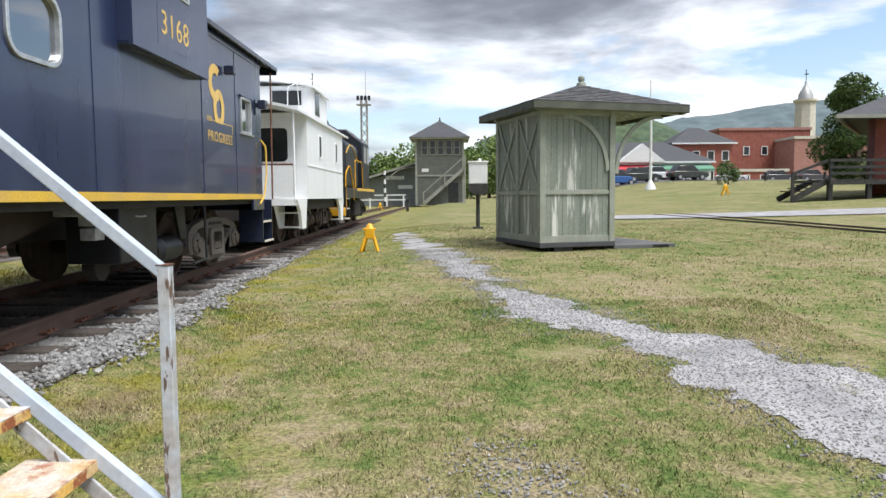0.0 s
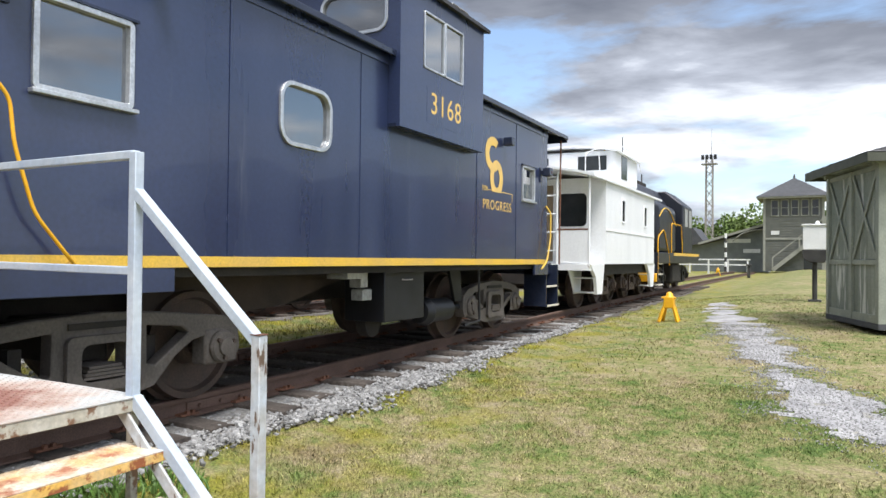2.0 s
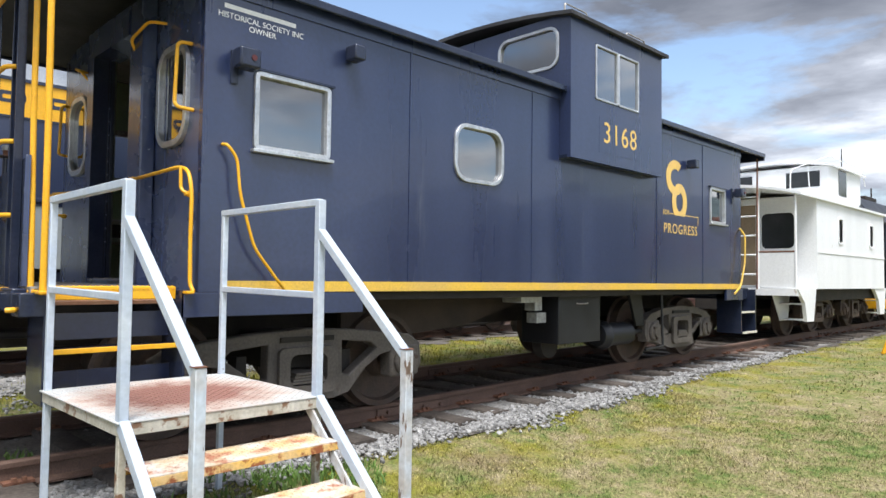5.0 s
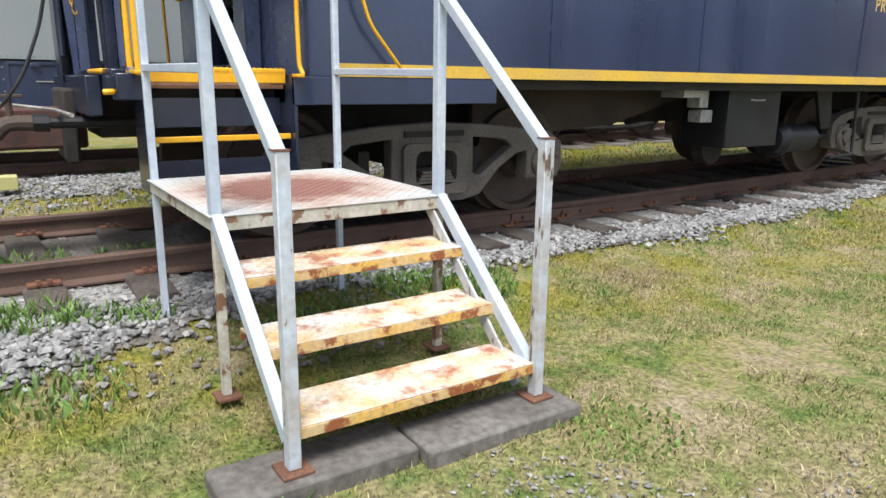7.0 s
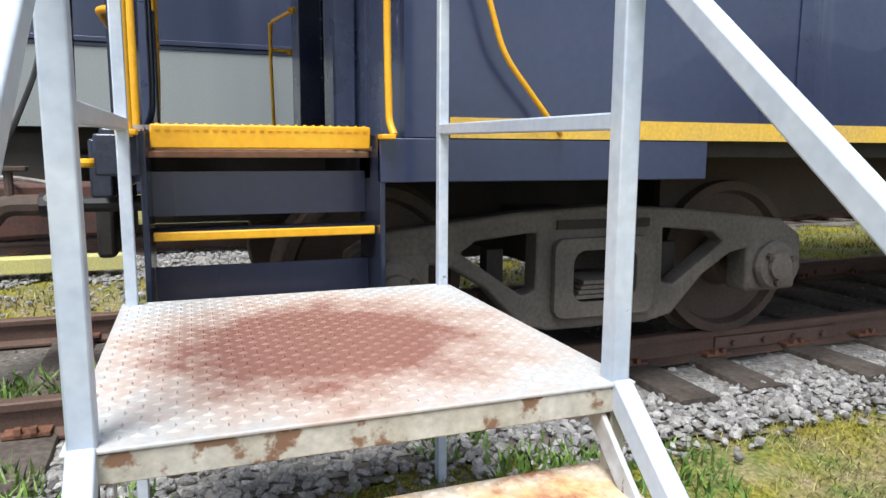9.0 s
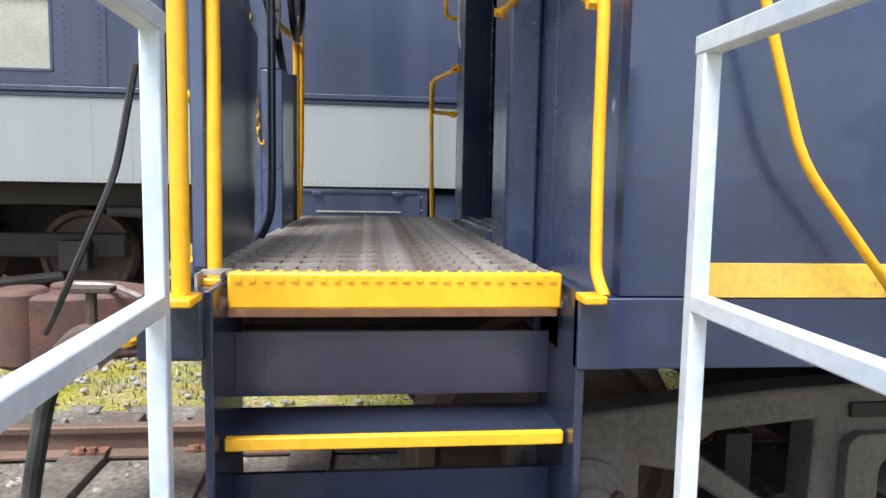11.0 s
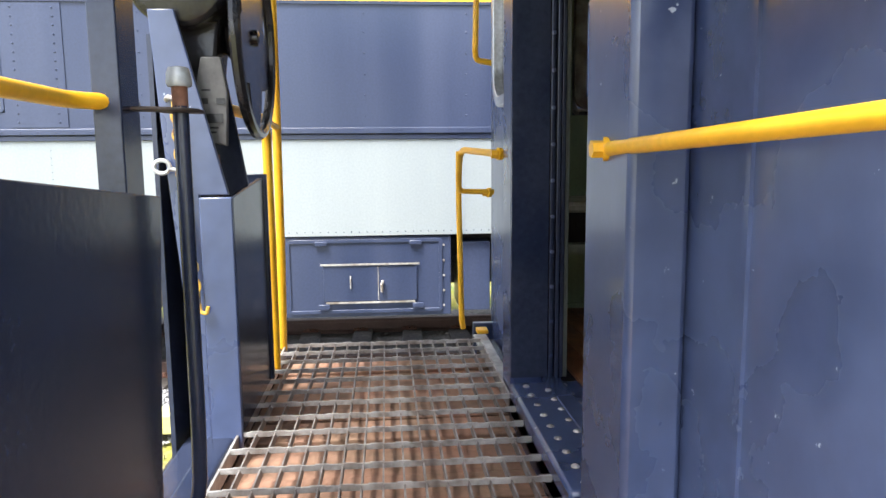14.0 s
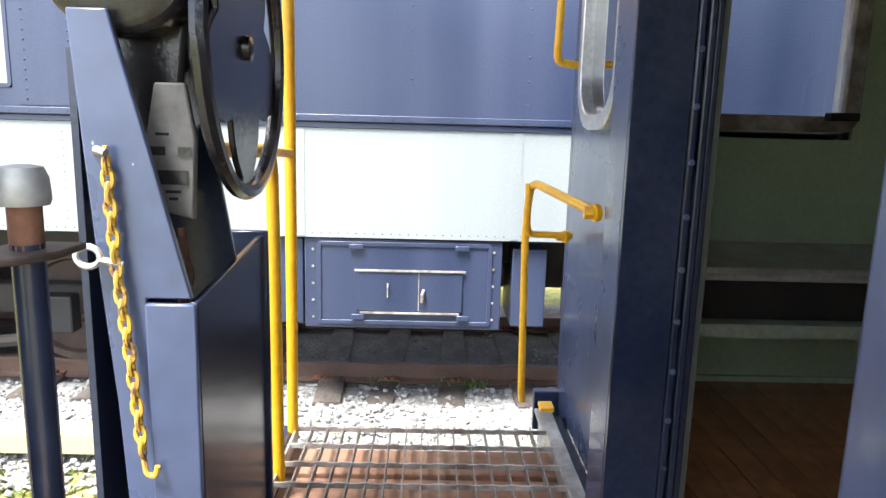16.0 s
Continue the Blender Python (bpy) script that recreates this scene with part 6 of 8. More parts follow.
def truck(parent, yc, zr, base=1.98, material=TRUCK):
    """A swing-motion truck: cast side frames with triangular windows, leaf spring, journals and two axles."""
    tk = part("truck", Shape().box((-0.95, yc - 0.16, zr + 0.42), (0.95, yc + 0.16, zr + 0.70)), UNDER, parent, "grey-brown dusty cast truck", bevel=0.02)
    h = base / 2
    for sx in (1, -1):
        x0, x1 = (1.00, 1.12) if sx > 0 else (-1.12, -1.00)
        top = [(-h - 0.20, 0.40), (-h - 0.18, 0.58), (-h - 0.05, 0.66), (-0.45, 0.725), (0.0, 0.75), (0.45, 0.725), (h + 0.05, 0.66), (h + 0.18, 0.58), (h + 0.20, 0.40)]
        low = [(h + 0.16, 0.33), (h - 0.12, 0.35), (h - 0.16, 0.52), (h - 0.26, 0.50), (h - 0.42, 0.40), (0.40, 0.22), (0.26, 0.19), (-0.26, 0.19), (-0.40, 0.22), (-h + 0.42, 0.40), (-h + 0.26, 0.50), (-h + 0.16, 0.52), (-h + 0.12, 0.35), (-h - 0.16, 0.33)]
        tri_ = [(0.33, 0.64), (0.62, 0.61), (0.69, 0.56), (0.40, 0.36), (0.335, 0.38)]
        holes = [[(0.0 + y, z) for y, z in tri_], [(-y, z) for y, z in tri_], rrect(-0.17, 0.31, 0.17, 0.56, 0.07)]
        s = Shape().plate([(yc + y, zr + z) for y, z in top + low], [[(yc + y, zr + z) for y, z in hl] for hl in holes], "x", x0, x1)
        fr = part("side_frame", s, material, tk, bevel=0.012)
        xo = 1.125 * sx
        s = Shape().plate(rrect(yc - 0.26, zr + 0.25, yc + 0.26, zr + 0.61, 0.05), [rrect(yc - 0.165, zr + 0.32, yc + 0.165, zr + 0.555, 0.06)], "x", min(xo, xo + 0.035 * sx), max(xo, xo + 0.035 * sx))
        part("pedestal_plate", s, material, fr, bevel=0.008)
        # bolster slot: no opening, a black strip paints its inner shade
        part("slot_shade_strip", Shape().box((min(xo, xo + 0.012 * sx), yc - 0.24, zr + 0.65), (max(xo, xo + 0.012 * sx), yc + 0.24, zr + 0.69)), UNDER, fr)
        for k in range(4):
            part("leaf_spring", Shape().prism([(yc - 0.15 + 0.012 * k, zr + 0.335 + 0.022 * k), (yc + 0.15 - 0.012 * k, zr + 0.335 + 0.022 * k), (yc + 0.15 - 0.012 * k, zr + 0.352 + 0.022 * k), (yc - 0.15 + 0.012 * k, zr + 0.352 + 0.022 * k)], "x", min(0.82 * sx, 1.16 * sx), max(0.82 * sx, 1.16 * sx)), material, fr)
        for sy in (-1, 1):
            c = (1.10 * sx, yc + sy * h, zr + 0.43)
            j = part("journal_box", Shape().box((min(0.98 * sx, 1.13 * sx), c[1] - 0.16, zr + 0.30), (max(0.98 * sx, 1.13 * sx), c[1] + 0.16, zr + 0.57)), material, fr, bevel=0.02)
            part("bearing_cap", Shape().turned((1.12 * sx, c[1], c[2]), (sx, 0, 0), [(0, 0.125), (0.03, 0.125), (0.05, 0.11), (0.055, 0.07), (0.075, 0.065), (0.08, 0.02)], 20), material, j)
            nb = Shape()
            for q in range(3):
                t = 2 * math.pi * q / 3 + 0.4
                nb.disc((1.18 * sx, c[1] + 0.085 * math.cos(t), c[2] + 0.085 * math.sin(t)), (1, 0, 0), 0.018, 0.03, 6)
            part("cap_bolt", nb, WHEEL, j, kind="stuff")
            part("brake_hanger", Shape().box((min(0.9 * sx, 0.98 * sx), c[1] - sy * 0.52 - 0.04, zr + 0.2), (max(0.9 * sx, 0.98 * sx), c[1] - sy * 0.52 + 0.04, zr + 0.55)), UNDER, fr)
    for sy in (-1, 1):
        ax = part("axle", Shape().tube([(-1.1, yc + sy * h, zr + 0.42), (1.1, yc + sy * h, zr + 0.42)], 0.075, 14), WHEEL, tk)
        for sx in (1, -1):
            part("wheel", Shape().turned((0.755 * sx, yc + sy * h, zr + 0.42), (sx, 0, 0), [(-0.085, 0.08), (-0.085, 0.44), (-0.055, 0.455), (-0.04, 0.425), (0.06, 0.418), (0.065, 0.37), (0.02, 0.35), (0.0, 0.16), (0.06, 0.14), (0.09, 0.11)], 36), WHEEL, ax, "rusty steel wheel")
    return tk


truck(caboose, 3.72, rail_z(3.7))
truck(caboose, 9.75, rail_z(9.7) - 0.02, 1.5)
# the other end platform
part("platform_frame", Shape().box((-1.3, 11.05, 1.05), (1.3, 11.6, 1.22)), NAVY_DARK, caboose)
fs = part("boarding_steps", Shape().box((1.05, 11.05, 0.55), (1.42, 11.07, 1.2)).box((1.05, 11.58, 0.55), (1.42, 11.6, 1.2)).box((1.2, 11.07, 0.85), (1.40, 11.58, 0.87)).box((1.25, 11.07, 0.55), (1.43, 11.58, 0.57)), NAVY_DARK, caboose, "navy steel boarding steps")
part("step_edge", Shape().box((1.40, 11.07, 0.845), (1.415, 11.58, 0.875)).box((1.43, 11.07, 0.545), (1.445, 11.58, 0.575)), CREAM, fs)
part("grab_pole", Shape().tube([(1.43, 11.62, 1.2), (1.43, 11.66, 3.22)], 0.014, 8), RUST, caboose)
part("coupler", Shape().box((-0.12, 11.6, 0.80), (0.12, 12.3, 1.02)), RUST_RED, caboose, bevel=0.02)


# ---- the passenger coach on the next track ----
CXS, CY_A, CY_B = -3.80, -13.0, 13.0
coach = thing("passenger_coach", (-5.3, 0, 0.17), "navy passenger coach with white lower panels and yellow letterboard", "railway coach")
holes = []
WW = []
for y in (-1.58, -3.4, -5.2, -7.0, -8.8, -10.6, 5.4, 7.2, 9.0, 10.8):
    WW.append((y, y + 0.92))
    holes.append([(y, 2.35), (y + 0.92, 2.35), (y + 0.92, 3.06), (y, 3.06)])
side = part("side_wall", Shape().plate([(CY_A, 2.23), (CY_B, 2.23), (CY_B, 3.18), (CY_A, 3.18)], holes, "x", CXS - 0.04, CXS), COACH_NAVY, coach, "navy riveted window panel")
for a, b in WW:
    w = part("window", frame_x(Shape(), a + 0.03, 2.38, b - 0.03, 3.03, 0.004, 0.03, CXS - 0.045, CXS + 0.006), COACH_NAVY, coach, bevel=0.003)
    part("blind", Shape().box((CXS - 0.035, a + 0.02, 2.37), (CXS - 0.03, b - 0.02, 3.04)), surf("pale_window_blind_%d" % int(a * 10 + 200), (0.36, 0.36, 0.30), (0.27, 0.28, 0.24), scale=2, rough=0.4, bump=0), w, "pale blind behind the glass")
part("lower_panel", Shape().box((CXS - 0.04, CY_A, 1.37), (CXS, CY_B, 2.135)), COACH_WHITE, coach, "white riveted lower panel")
part("belt_rail", Shape().box((CXS - 0.02, CY_A, 2.136), (CXS + 0.012, CY_B, 2.175)).box((CXS - 0.02, CY_A, 2.18), (CXS + 0.028, CY_B, 2.228)), COACH_NAVY, coach, "navy belt rail", bevel=0.005)
part("letterboard", Shape().box((CXS - 0.04, CY_A, 3.185), (CXS + 0.004, CY_B, 3.62)), YELLOW, coach, "yellow letterboard")
part("letterboard_line", Shape().box((CXS, CY_A, 3.165), (CXS + 0.012, CY_B, 3.19)).box((CXS, CY_A, 3.61), (CXS + 0.02, CY_B, 3.65)), NAVY_DARK, coach)
lb = Shape()
for k, y in enumerate((0.4, 0.95, 1.5, 2.05, 2.6, 3.15, 3.7)):
    lb.plate(rrect(y, 3.34, y + 0.3, 3.48, 0.05), [rrect(y + 0.05, 3.385, y + 0.25 + 0.02 * (k % 2), 3.435, 0.02)], "x", CXS + 0.004, CXS + 0.007)
    lb.box((CXS + 0.004, y + 0.2, 3.30), (CXS + 0.007, y + 0.25, 3.36))
part("letterboard_marks", lb, NAVY_DARK, coach, "dark lettering on the letterboard", kind="stuff")
part("roof", Shape().prism([(CXS, 3.62), (CXS - 0.12, 3.88), (CXS - 0.5, 4.12), (CXS - 1.5, 4.25), (CXS - 2.5, 4.12), (CXS - 2.88, 3.88), (CXS - 3.0, 3.62)], "y", CY_A, CY_B), COACH_ROOF, coach, "grey arched roof")
part("body_core", Shape().box((CXS - 3.0, CY_A, 1.37), (CXS - 0.05, CY_B, 3.62)), COACH_NAVY, coach)
part("panel_strip", Shape().box((CXS, -0.62, 2.24), (CXS + 0.008, -0.20, 3.16)), COACH_NAVY, coach)
part("panel_strip", Shape().box((CXS, -1.66, 2.24), (CXS + 0.008, -1.6, 3.16)), COACH_NAVY, coach)
rv = Shape()


def rivet(y, z, r=0.009):
    rv.add([(CXS + 0.001, y - r, z), (CXS + 0.001, y, z - r), (CXS + 0.001, y + r, z), (CXS + 0.001, y, z + r), (CXS + 0.007, y, z)], [(0, 1, 4), (1, 2, 4), (2, 3, 4), (3, 0, 4)])


for y in (0.35, 1.25, 2.05, 2.85, 3.7):
    for z in (2.32, 2.48, 2.64, 2.80, 2.96, 3.1):
        rivet(y, z)
for y in (-0.56, -0.26):
    for k in range(14):
        z = 2.28 + k * 0.065
        rv.add([(CXS + 0.008, y - 0.012, z), (CXS + 0.008, y, z - 0.012), (CXS + 0.008, y + 0.012, z), (CXS + 0.008, y, z + 0.012), (CXS + 0.016, y, z)], [(0, 1, 4), (1, 2, 4), (2, 3, 4), (3, 0, 4)])
for k in range(420):
    rivet(-13 + k * 0.0619, 1.40, 0.006)
for y in (-2.6, -2.46, 0.0, -0.35, 1.28, 2.80, 4.4):
    for k in range(12):
        rivet(y, 1.46 + k * 0.055, 0.005)
for k in range(200):
    z = 2.204
    y = -12.9 + k * 0.13
    rv.add([(CXS + 0.028, y - 0.008, z), (CXS + 0.028, y, z - 0.008), (CXS + 0.028, y + 0.008, z), (CXS + 0.028, y, z + 0.008), (CXS + 0.034, y, z)], [(0, 1, 4), (1, 2, 4), (2, 3, 4), (3, 0, 4)])
part("rivet", rv, COACH_NAVY, coach, kind="stuff")
for y in (1.28, 2.80):
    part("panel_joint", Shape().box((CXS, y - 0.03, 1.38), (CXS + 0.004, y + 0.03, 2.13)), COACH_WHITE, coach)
# equipment box hung under the floor
box_ = part("equipment_box", Shape().box((CXS - 0.7, 1.30, 0.70), (CXS - 0.02, 2.72, 1.36)), COACH_NAVY, coach, "navy equipment box with hatch door", bevel=0.008)
part("box_side", Shape().box((CXS - 0.7, 1.12, 0.72), (CXS - 0.05, 1.285, 1.355)), COACH_NAVY, box_, bevel=0.008)
part("box_side", Shape().box((CXS - 0.6, 2.80, 0.72), (CXS - 0.06, 3.05, 1.30)), COACH_NAVY, box_, bevel=0.008)
part("hatch_frame", frame_x(Shape(), 1.42, 0.76, 2.62, 1.31, 0.004, 0.03, CXS - 0.022, CXS - 0.008), COACH_NAVY, box_, bevel=0.003)
hatch = part("hatch", Shape().box((CXS - 0.02, 1.68, 0.83), (CXS - 0.004, 2.44, 1.13)), COACH_NAVY, box_, "navy hatch door", bevel=0.006)
part("hatch_rim", Shape().box((CXS - 0.004, 1.66, 1.128), (CXS + 0.006, 2.46, 1.142)).box((CXS - 0.004, 1.70, 0.815), (CXS + 0.006, 2.42, 0.828)).box((CXS - 0.004, 2.12, 0.84), (CXS + 0.002, 2.126, 1.12)), STEEL, hatch)
part("latch", Shape().tube([(CXS + 0.01, 2.16, 1.0), (CXS + 0.03, 2.15, 0.97), (CXS + 0.02, 2.15, 0.91)], 0.012, 8).tube([(CXS + 0.005, 1.90, 1.04), (CXS + 0.02, 1.90, 1.02), (CXS + 0.005, 1.90, 0.94)], 0.006, 6), STEEL, hatch, "steel latch")
for y in (1.62, 2.38):
    part("hinge", Shape().box((CXS - 0.004, y, 1.29), (CXS + 0.012, y + 0.10, 1.325)), COACH_NAVY, box_, bevel=0.004)
    part("hinge", Shape().box((CXS - 0.004, y + 0.02, 0.77), (CXS + 0.012, y + 0.11, 0.81)), COACH_NAVY, box_, bevel=0.004)
bl = Shape()
for y in (1.36, 2.66):
    for k in range(5):
        bl.disc((CXS - 0.018, y, 0.78 + k * 0.125), (1, 0, 0), 0.010, 0.012, 6)
part("bolt_row", bl, STEEL, box_, kind="stuff")
part("equipment_box", Shape().box((CXS - 0.75, 3.3, 0.62), (CXS - 0.1, 5.0, 1.33)), COACH_NAVY, coach, "navy equipment box", bevel=0.01)
part("underframe", Shape().box((-6.5, CY_A, 1.15), (-4.1, CY_B, 1.369)).box((-5.6, CY_A, 0.75), (-5.0, CY_B, 1.15)), UNDER, coach)
for yc in (-2.0, 11.0):
    tk = part("truck", Shape().box((-4.45, yc - 1.75, 0.62), (-4.28, yc + 1.75, 0.86)).box((-6.3, yc - 0.25, 0.55), (-4.3, yc + 0.25, 0.9)), UNDER, coach, "black six-foot coach truck", bevel=0.02)
    for dy in (-1.3, 0.0, 1.3):
        for x in (-4.55, -6.05):
            part("wheel", Shape().turned((x, yc + dy, 0.63), (1 if x > -5 else -1, 0, 0), [(-0.085, 0.08), (-0.085, 0.48), (-0.04, 0.47), (0.06, 0.455), (0.065, 0.40), (0.02, 0.38), (0.0, 0.16), (0.08, 0.12)], 30), WHEEL, tk)
        part("journal_box", Shape().box((-4.30, yc + dy - 0.14, 0.50), (-4.15, yc + dy + 0.14, 0.80)), UNDER_GREY, tk, bevel=0.015)
    part("equaliser", Shape().tube([(-4.22, yc - 1.2, 0.45), (-4.22, yc - 0.6, 0.38), (-4.22, yc + 0.6, 0.38), (-4.22, yc + 1.2, 0.45)], 0.05, 8), UNDER, tk)
part("pipe_run", Shape().tube([(-4.0, -0.3, 1.1), (-4.0, 1.1, 1.05)], 0.05, 8).box((-4.3, 0.1, 0.8), (-3.95, 0.75, 1.3)), UNDER, coach)
solo("timber_beam", Shape().box((-3.25, -0.6, 0.06), (-3.05, 1.35, 0.20)), surf("faded_yellow_timber", (0.50, 0.47, 0.18), (0.42, 0.40, 0.2), rough=0.8, bump=0.3), "faded yellow timber beam lying between the tracks", "beam", bevel=0.01)

# ---- the white caboose behind ----
wc = thing("caboose", (0, 16.5, rail_z(16.5)), "white painted caboose with cupola and rusty end ladder", "caboose")
W0, W1 = 14.36, 18.9
WB, WT = 1.20, 2.86
wins = [(15.62, 2.10, 15.86, 2.55), (17.75, 2.10, 17.99, 2.55)]
for sx in (1, -1):
    xa, xb = (1.40, 1.44) if sx > 0 else (-1.44, -1.40)
    part("side_wall", Shape().plate([(W0, WB), (W1, WB), (W1, WT), (W0, WT)], [rrect(*w, 0.03) for w in wins], "x", xa, xb), WHITE_CAR, wc, "white steel side")
    for w in wins:
        part("window", frame_x(Shape(), w[0], w[1], w[2], w[3], 0.03, 0.035, min(1.40 * sx, 1.455 * sx), max(1.40 * sx, 1.455 * sx)), WHITE_CAR, wc)
        part("pane", Shape().box((1.41 * sx - 0.003, w[0], w[1]), (1.41 * sx + 0.003, w[2], w[3])), DARK_OPEN, wc)
    part("belt", Shape().box((min(1.44 * sx, 1.452 * sx), W0, 1.86), (max(1.44 * sx, 1.452 * sx), W1, 1.89)), WHITE_CAR, wc)
part("end_wall", Shape().plate([(-1.399, WB), (1.399, WB), (1.399, WT + 0.06), (-1.399, WT + 0.06)], [rrect(0.45, 1.95, 1.05, 2.62, 0.1), rrect(-1.05, 1.95, -0.45, 2.62, 0.1), [(-0.35, 1.25), (0.35, 1.25), (0.35, 2.8), (-0.35, 2.8)]], "y", W0, W0 + 0.04), WHITE_CAR, wc, "white end wall")
for xa in (0.4, -1.1):
    part("end_window", Shape().box((xa, W0 + 0.05, 1.9), (xa + 0.7, W0 + 0.06, 2.67)), DARK_OPEN, wc, "dark end window")
part("end_door", Shape().box((-0.35, W0 + 0.05, 1.25), (0.35, W0 + 0.08, 2.8)), surf("tan_plywood", (0.33, 0.25, 0.16), (0.28, 0.21, 0.14), rough=0.8), wc, "tan plywood door")
part("end_wall", Shape().box((-1.399, W1 - 0.04, WB), (1.399, W1, WT + 0.06)), WHITE_CAR, wc)
warch = [(-1.50 + 3.0 * i / 10, WT + 0.02 + 0.22 * (1 - ((-1.50 + 3.0 * i / 10) / 1.50) ** 2)) for i in range(11)]
part("roof", Shape().prism(warch + [(p[0], p[1] - 0.05) for p in warch[::-1]], "y", 13.35, 19.6), WHITE_CAR, wc, "white arched roof")
wcu = part("cupola", Shape().box((-1.2, 16.0, 3.0), (1.2, 18.1, 3.72)), WHITE_CAR, wc, "white cupola", bevel=0.06)
for xa in (0.35, -1.0):
    part("cupola_window", Shape().box((xa, 15.985, 3.28), (xa + 0.65, 15.998, 3.6)), DARK_OPEN, wcu)
part("cupola_window", Shape().box((1.202, 16.5, 3.12), (1.212, 17.0, 3.65)), DARK_OPEN, wcu)
carch2 = [(-1.28 + 2.56 * i / 10, 3.70 + 0.15 * (1 - ((-1.28 + 2.56 * i / 10) / 1.28) ** 2)) for i in range(11)]
part("cupola_roof", Shape().prism(carch2 + [(p[0], p[1] - 0.04) for p in carch2[::-1]], "y", 15.9, 18.2), WHITE_CAR, wcu)
part("roof_rail", Shape().tube([(1.25, 13.6, 2.95), (1.25, 13.6, 3.3), (1.2, 15.9, 3.86), (1.2, 18.2, 3.86), (1.2, 18.4, 3.5)], 0.011, 6, bend=0.15).tube([(-1.25, 13.6, 2.95), (-1.25, 13.6, 3.3), (-1.2, 15.9, 3.86), (-1.2, 18.2, 3.86)], 0.011, 6, bend=0.15)
     .tube([(1.25, 14.6, 3.0), (1.22, 14.6, 3.5)], 0.010, 6), WHITE_CAR, wc, "white roof handrail")
part("antenna", Shape().tube([(0.9, 17.8, 3.8), (0.9, 17.8, 4.3)], 0.012, 5), UNDER, wc)
part("platform", Shape().box((-1.4, 13.4, 1.08), (1.4, W0, 1.2)), WHITE_CAR, wc)
for xx in (0.25, 0.75):
    part("ladder_stile", Shape().tube([(xx, 13.45, 1.2), (xx, 13.45, 2.85), (xx, 13.6, 3.05), (xx, 14.2, 3.1)], 0.022, 6, bend=0.1), WHITE_CAR, wc)
for k in range(5):
    part("ladder_rung", Shape().tube([(0.25, 13.45, 1.45 + 0.35 * k), (0.75, 13.45, 1.45 + 0.35 * k)], 0.016, 6), WHITE_CAR, wc)
for xx in (-1.38, -0.6, 1.38):
    part("end_post", Shape().tube([(xx, 13.45, 1.2), (xx, 13.45, 2.9)], 0.022, 6), RUST if xx < 1 else WHITE_CAR, wc)
part("end_rail", Shape().tube([(-1.38, 13.45, 2.0), (-0.4, 13.45, 2.0)], 0.018, 6).tube([(0.75, 13.45, 1.85), (1.38, 13.45, 1.85)], 0.018, 6), RUST, wc)
part("end_panel", Shape().box((0.76, 13.44, 1.22), (1.36, 13.455, 1.84)), WHITE_CAR, wc)
for ys_, d in ((13.42, 1), (18.15, 1)):
    w_steps = part("steps", Shape().prism([(ys_, 1.2), (ys_ + 0.95, 1.2), (ys_ + 0.80, 0.62), (ys_ + 0.45, 0.62), (ys_ + 0.35, 0.95)], "x", 1.36, 1.42).prism([(ys_ + 0.02, 1.2), (ys_ + 0.9, 1.2), (ys_ + 0.80, 0.62), (ys_ + 0.45, 0.62)], "x", 0.95, 0.98), WHITE_CAR, wc, "white end steps")
    part("step_tread", Shape().box((0.98, ys_ + 0.4, 0.64), (1.36, ys_ + 0.8, 0.66)).box((0.98, ys_ + 0.35, 0.92), (1.36, ys_ + 0.85, 0.94)), WHITE_CAR, w_steps)
part("underframe", Shape().box((-1.3, 14.4, 0.98), (1.3, 18.85, 1.195)).box((-0.4, 13.4, 0.8), (0.4, 19.2, 1.0)), UNDER, wc)
truck(wc, 15.35, rail_z(15.4), 1.45, WHEEL)
truck(wc, 17.75, rail_z(17.8), 1.45, WHEEL)

# ---- the diesel locomotive beyond ----
LOCO_PAINT = surf("blackened_navy_paint", (0.009, 0.011, 0.018), (0.016, 0.018, 0.026), scale=3, rough=0.4, bump=0.1)
loco = thing("locomotive", (0, 22.7, rail_z(22.7)), "navy diesel locomotive with yellow stripes and handrails", "locomotive")
LZ = 1.50
part("frame", Shape().box((-1.45, 19.45, 1.2), (1.45, 26.3, LZ)), LOCO_PAINT, loco, bevel=0.02)
part("frame_stripe", Shape().box((1.45, 21.6, 1.42), (1.46, 26.3, 1.51)), STRIPE, loco, "yellow frame stripe")
part("end_sheet", Shape().box((-1.45, 19.35, 0.75), (1.45, 19.45, LZ)), LOCO_PAINT, loco)
part("pilot", Shape().box((-1.4, 19.25, 0.72), (1.43, 19.37, 0.95)), YELLOW, loco, "yellow pilot plate", bevel=0.02)
part("nose", Shape().prism([(-1.42, LZ), (1.42, LZ), (1.42, 2.75), (1.0, 3.0), (-1.0, 3.0), (-1.42, 2.75)], "y", 19.6, 22.1), LOCO_PAINT, loco, "navy nose end", bevel=0.12)
hood = [(-0.95, LZ), (0.95, LZ), (0.95, 3.0), (0.65, 3.45), (-0.65, 3.45), (-0.95, 3.0)]
part("short_hood", Shape().prism(hood, "y", 19.7, 22.4), LOCO_PAINT, loco, "navy hood", bevel=0.05)
part("hood_stripe", Shape().tube([(1.43, 19.62, 2.45), (1.43, 20.2, 2.72), (1.43, 20.9, 2.72), (1.43, 22.1, 2.3)], 0.016, 6, bend=0.3), STRIPE, loco, "yellow curved stripe")
cab_m = part("cab", Shape().prism([(-1.44, LZ), (1.44, LZ), (1.44, 3.0), (0.9, 3.45), (-0.9, 3.45), (-1.44, 3.0)], "y", 23.2, 24.9), LOCO_PAINT, loco, "navy cab", bevel=0.04)
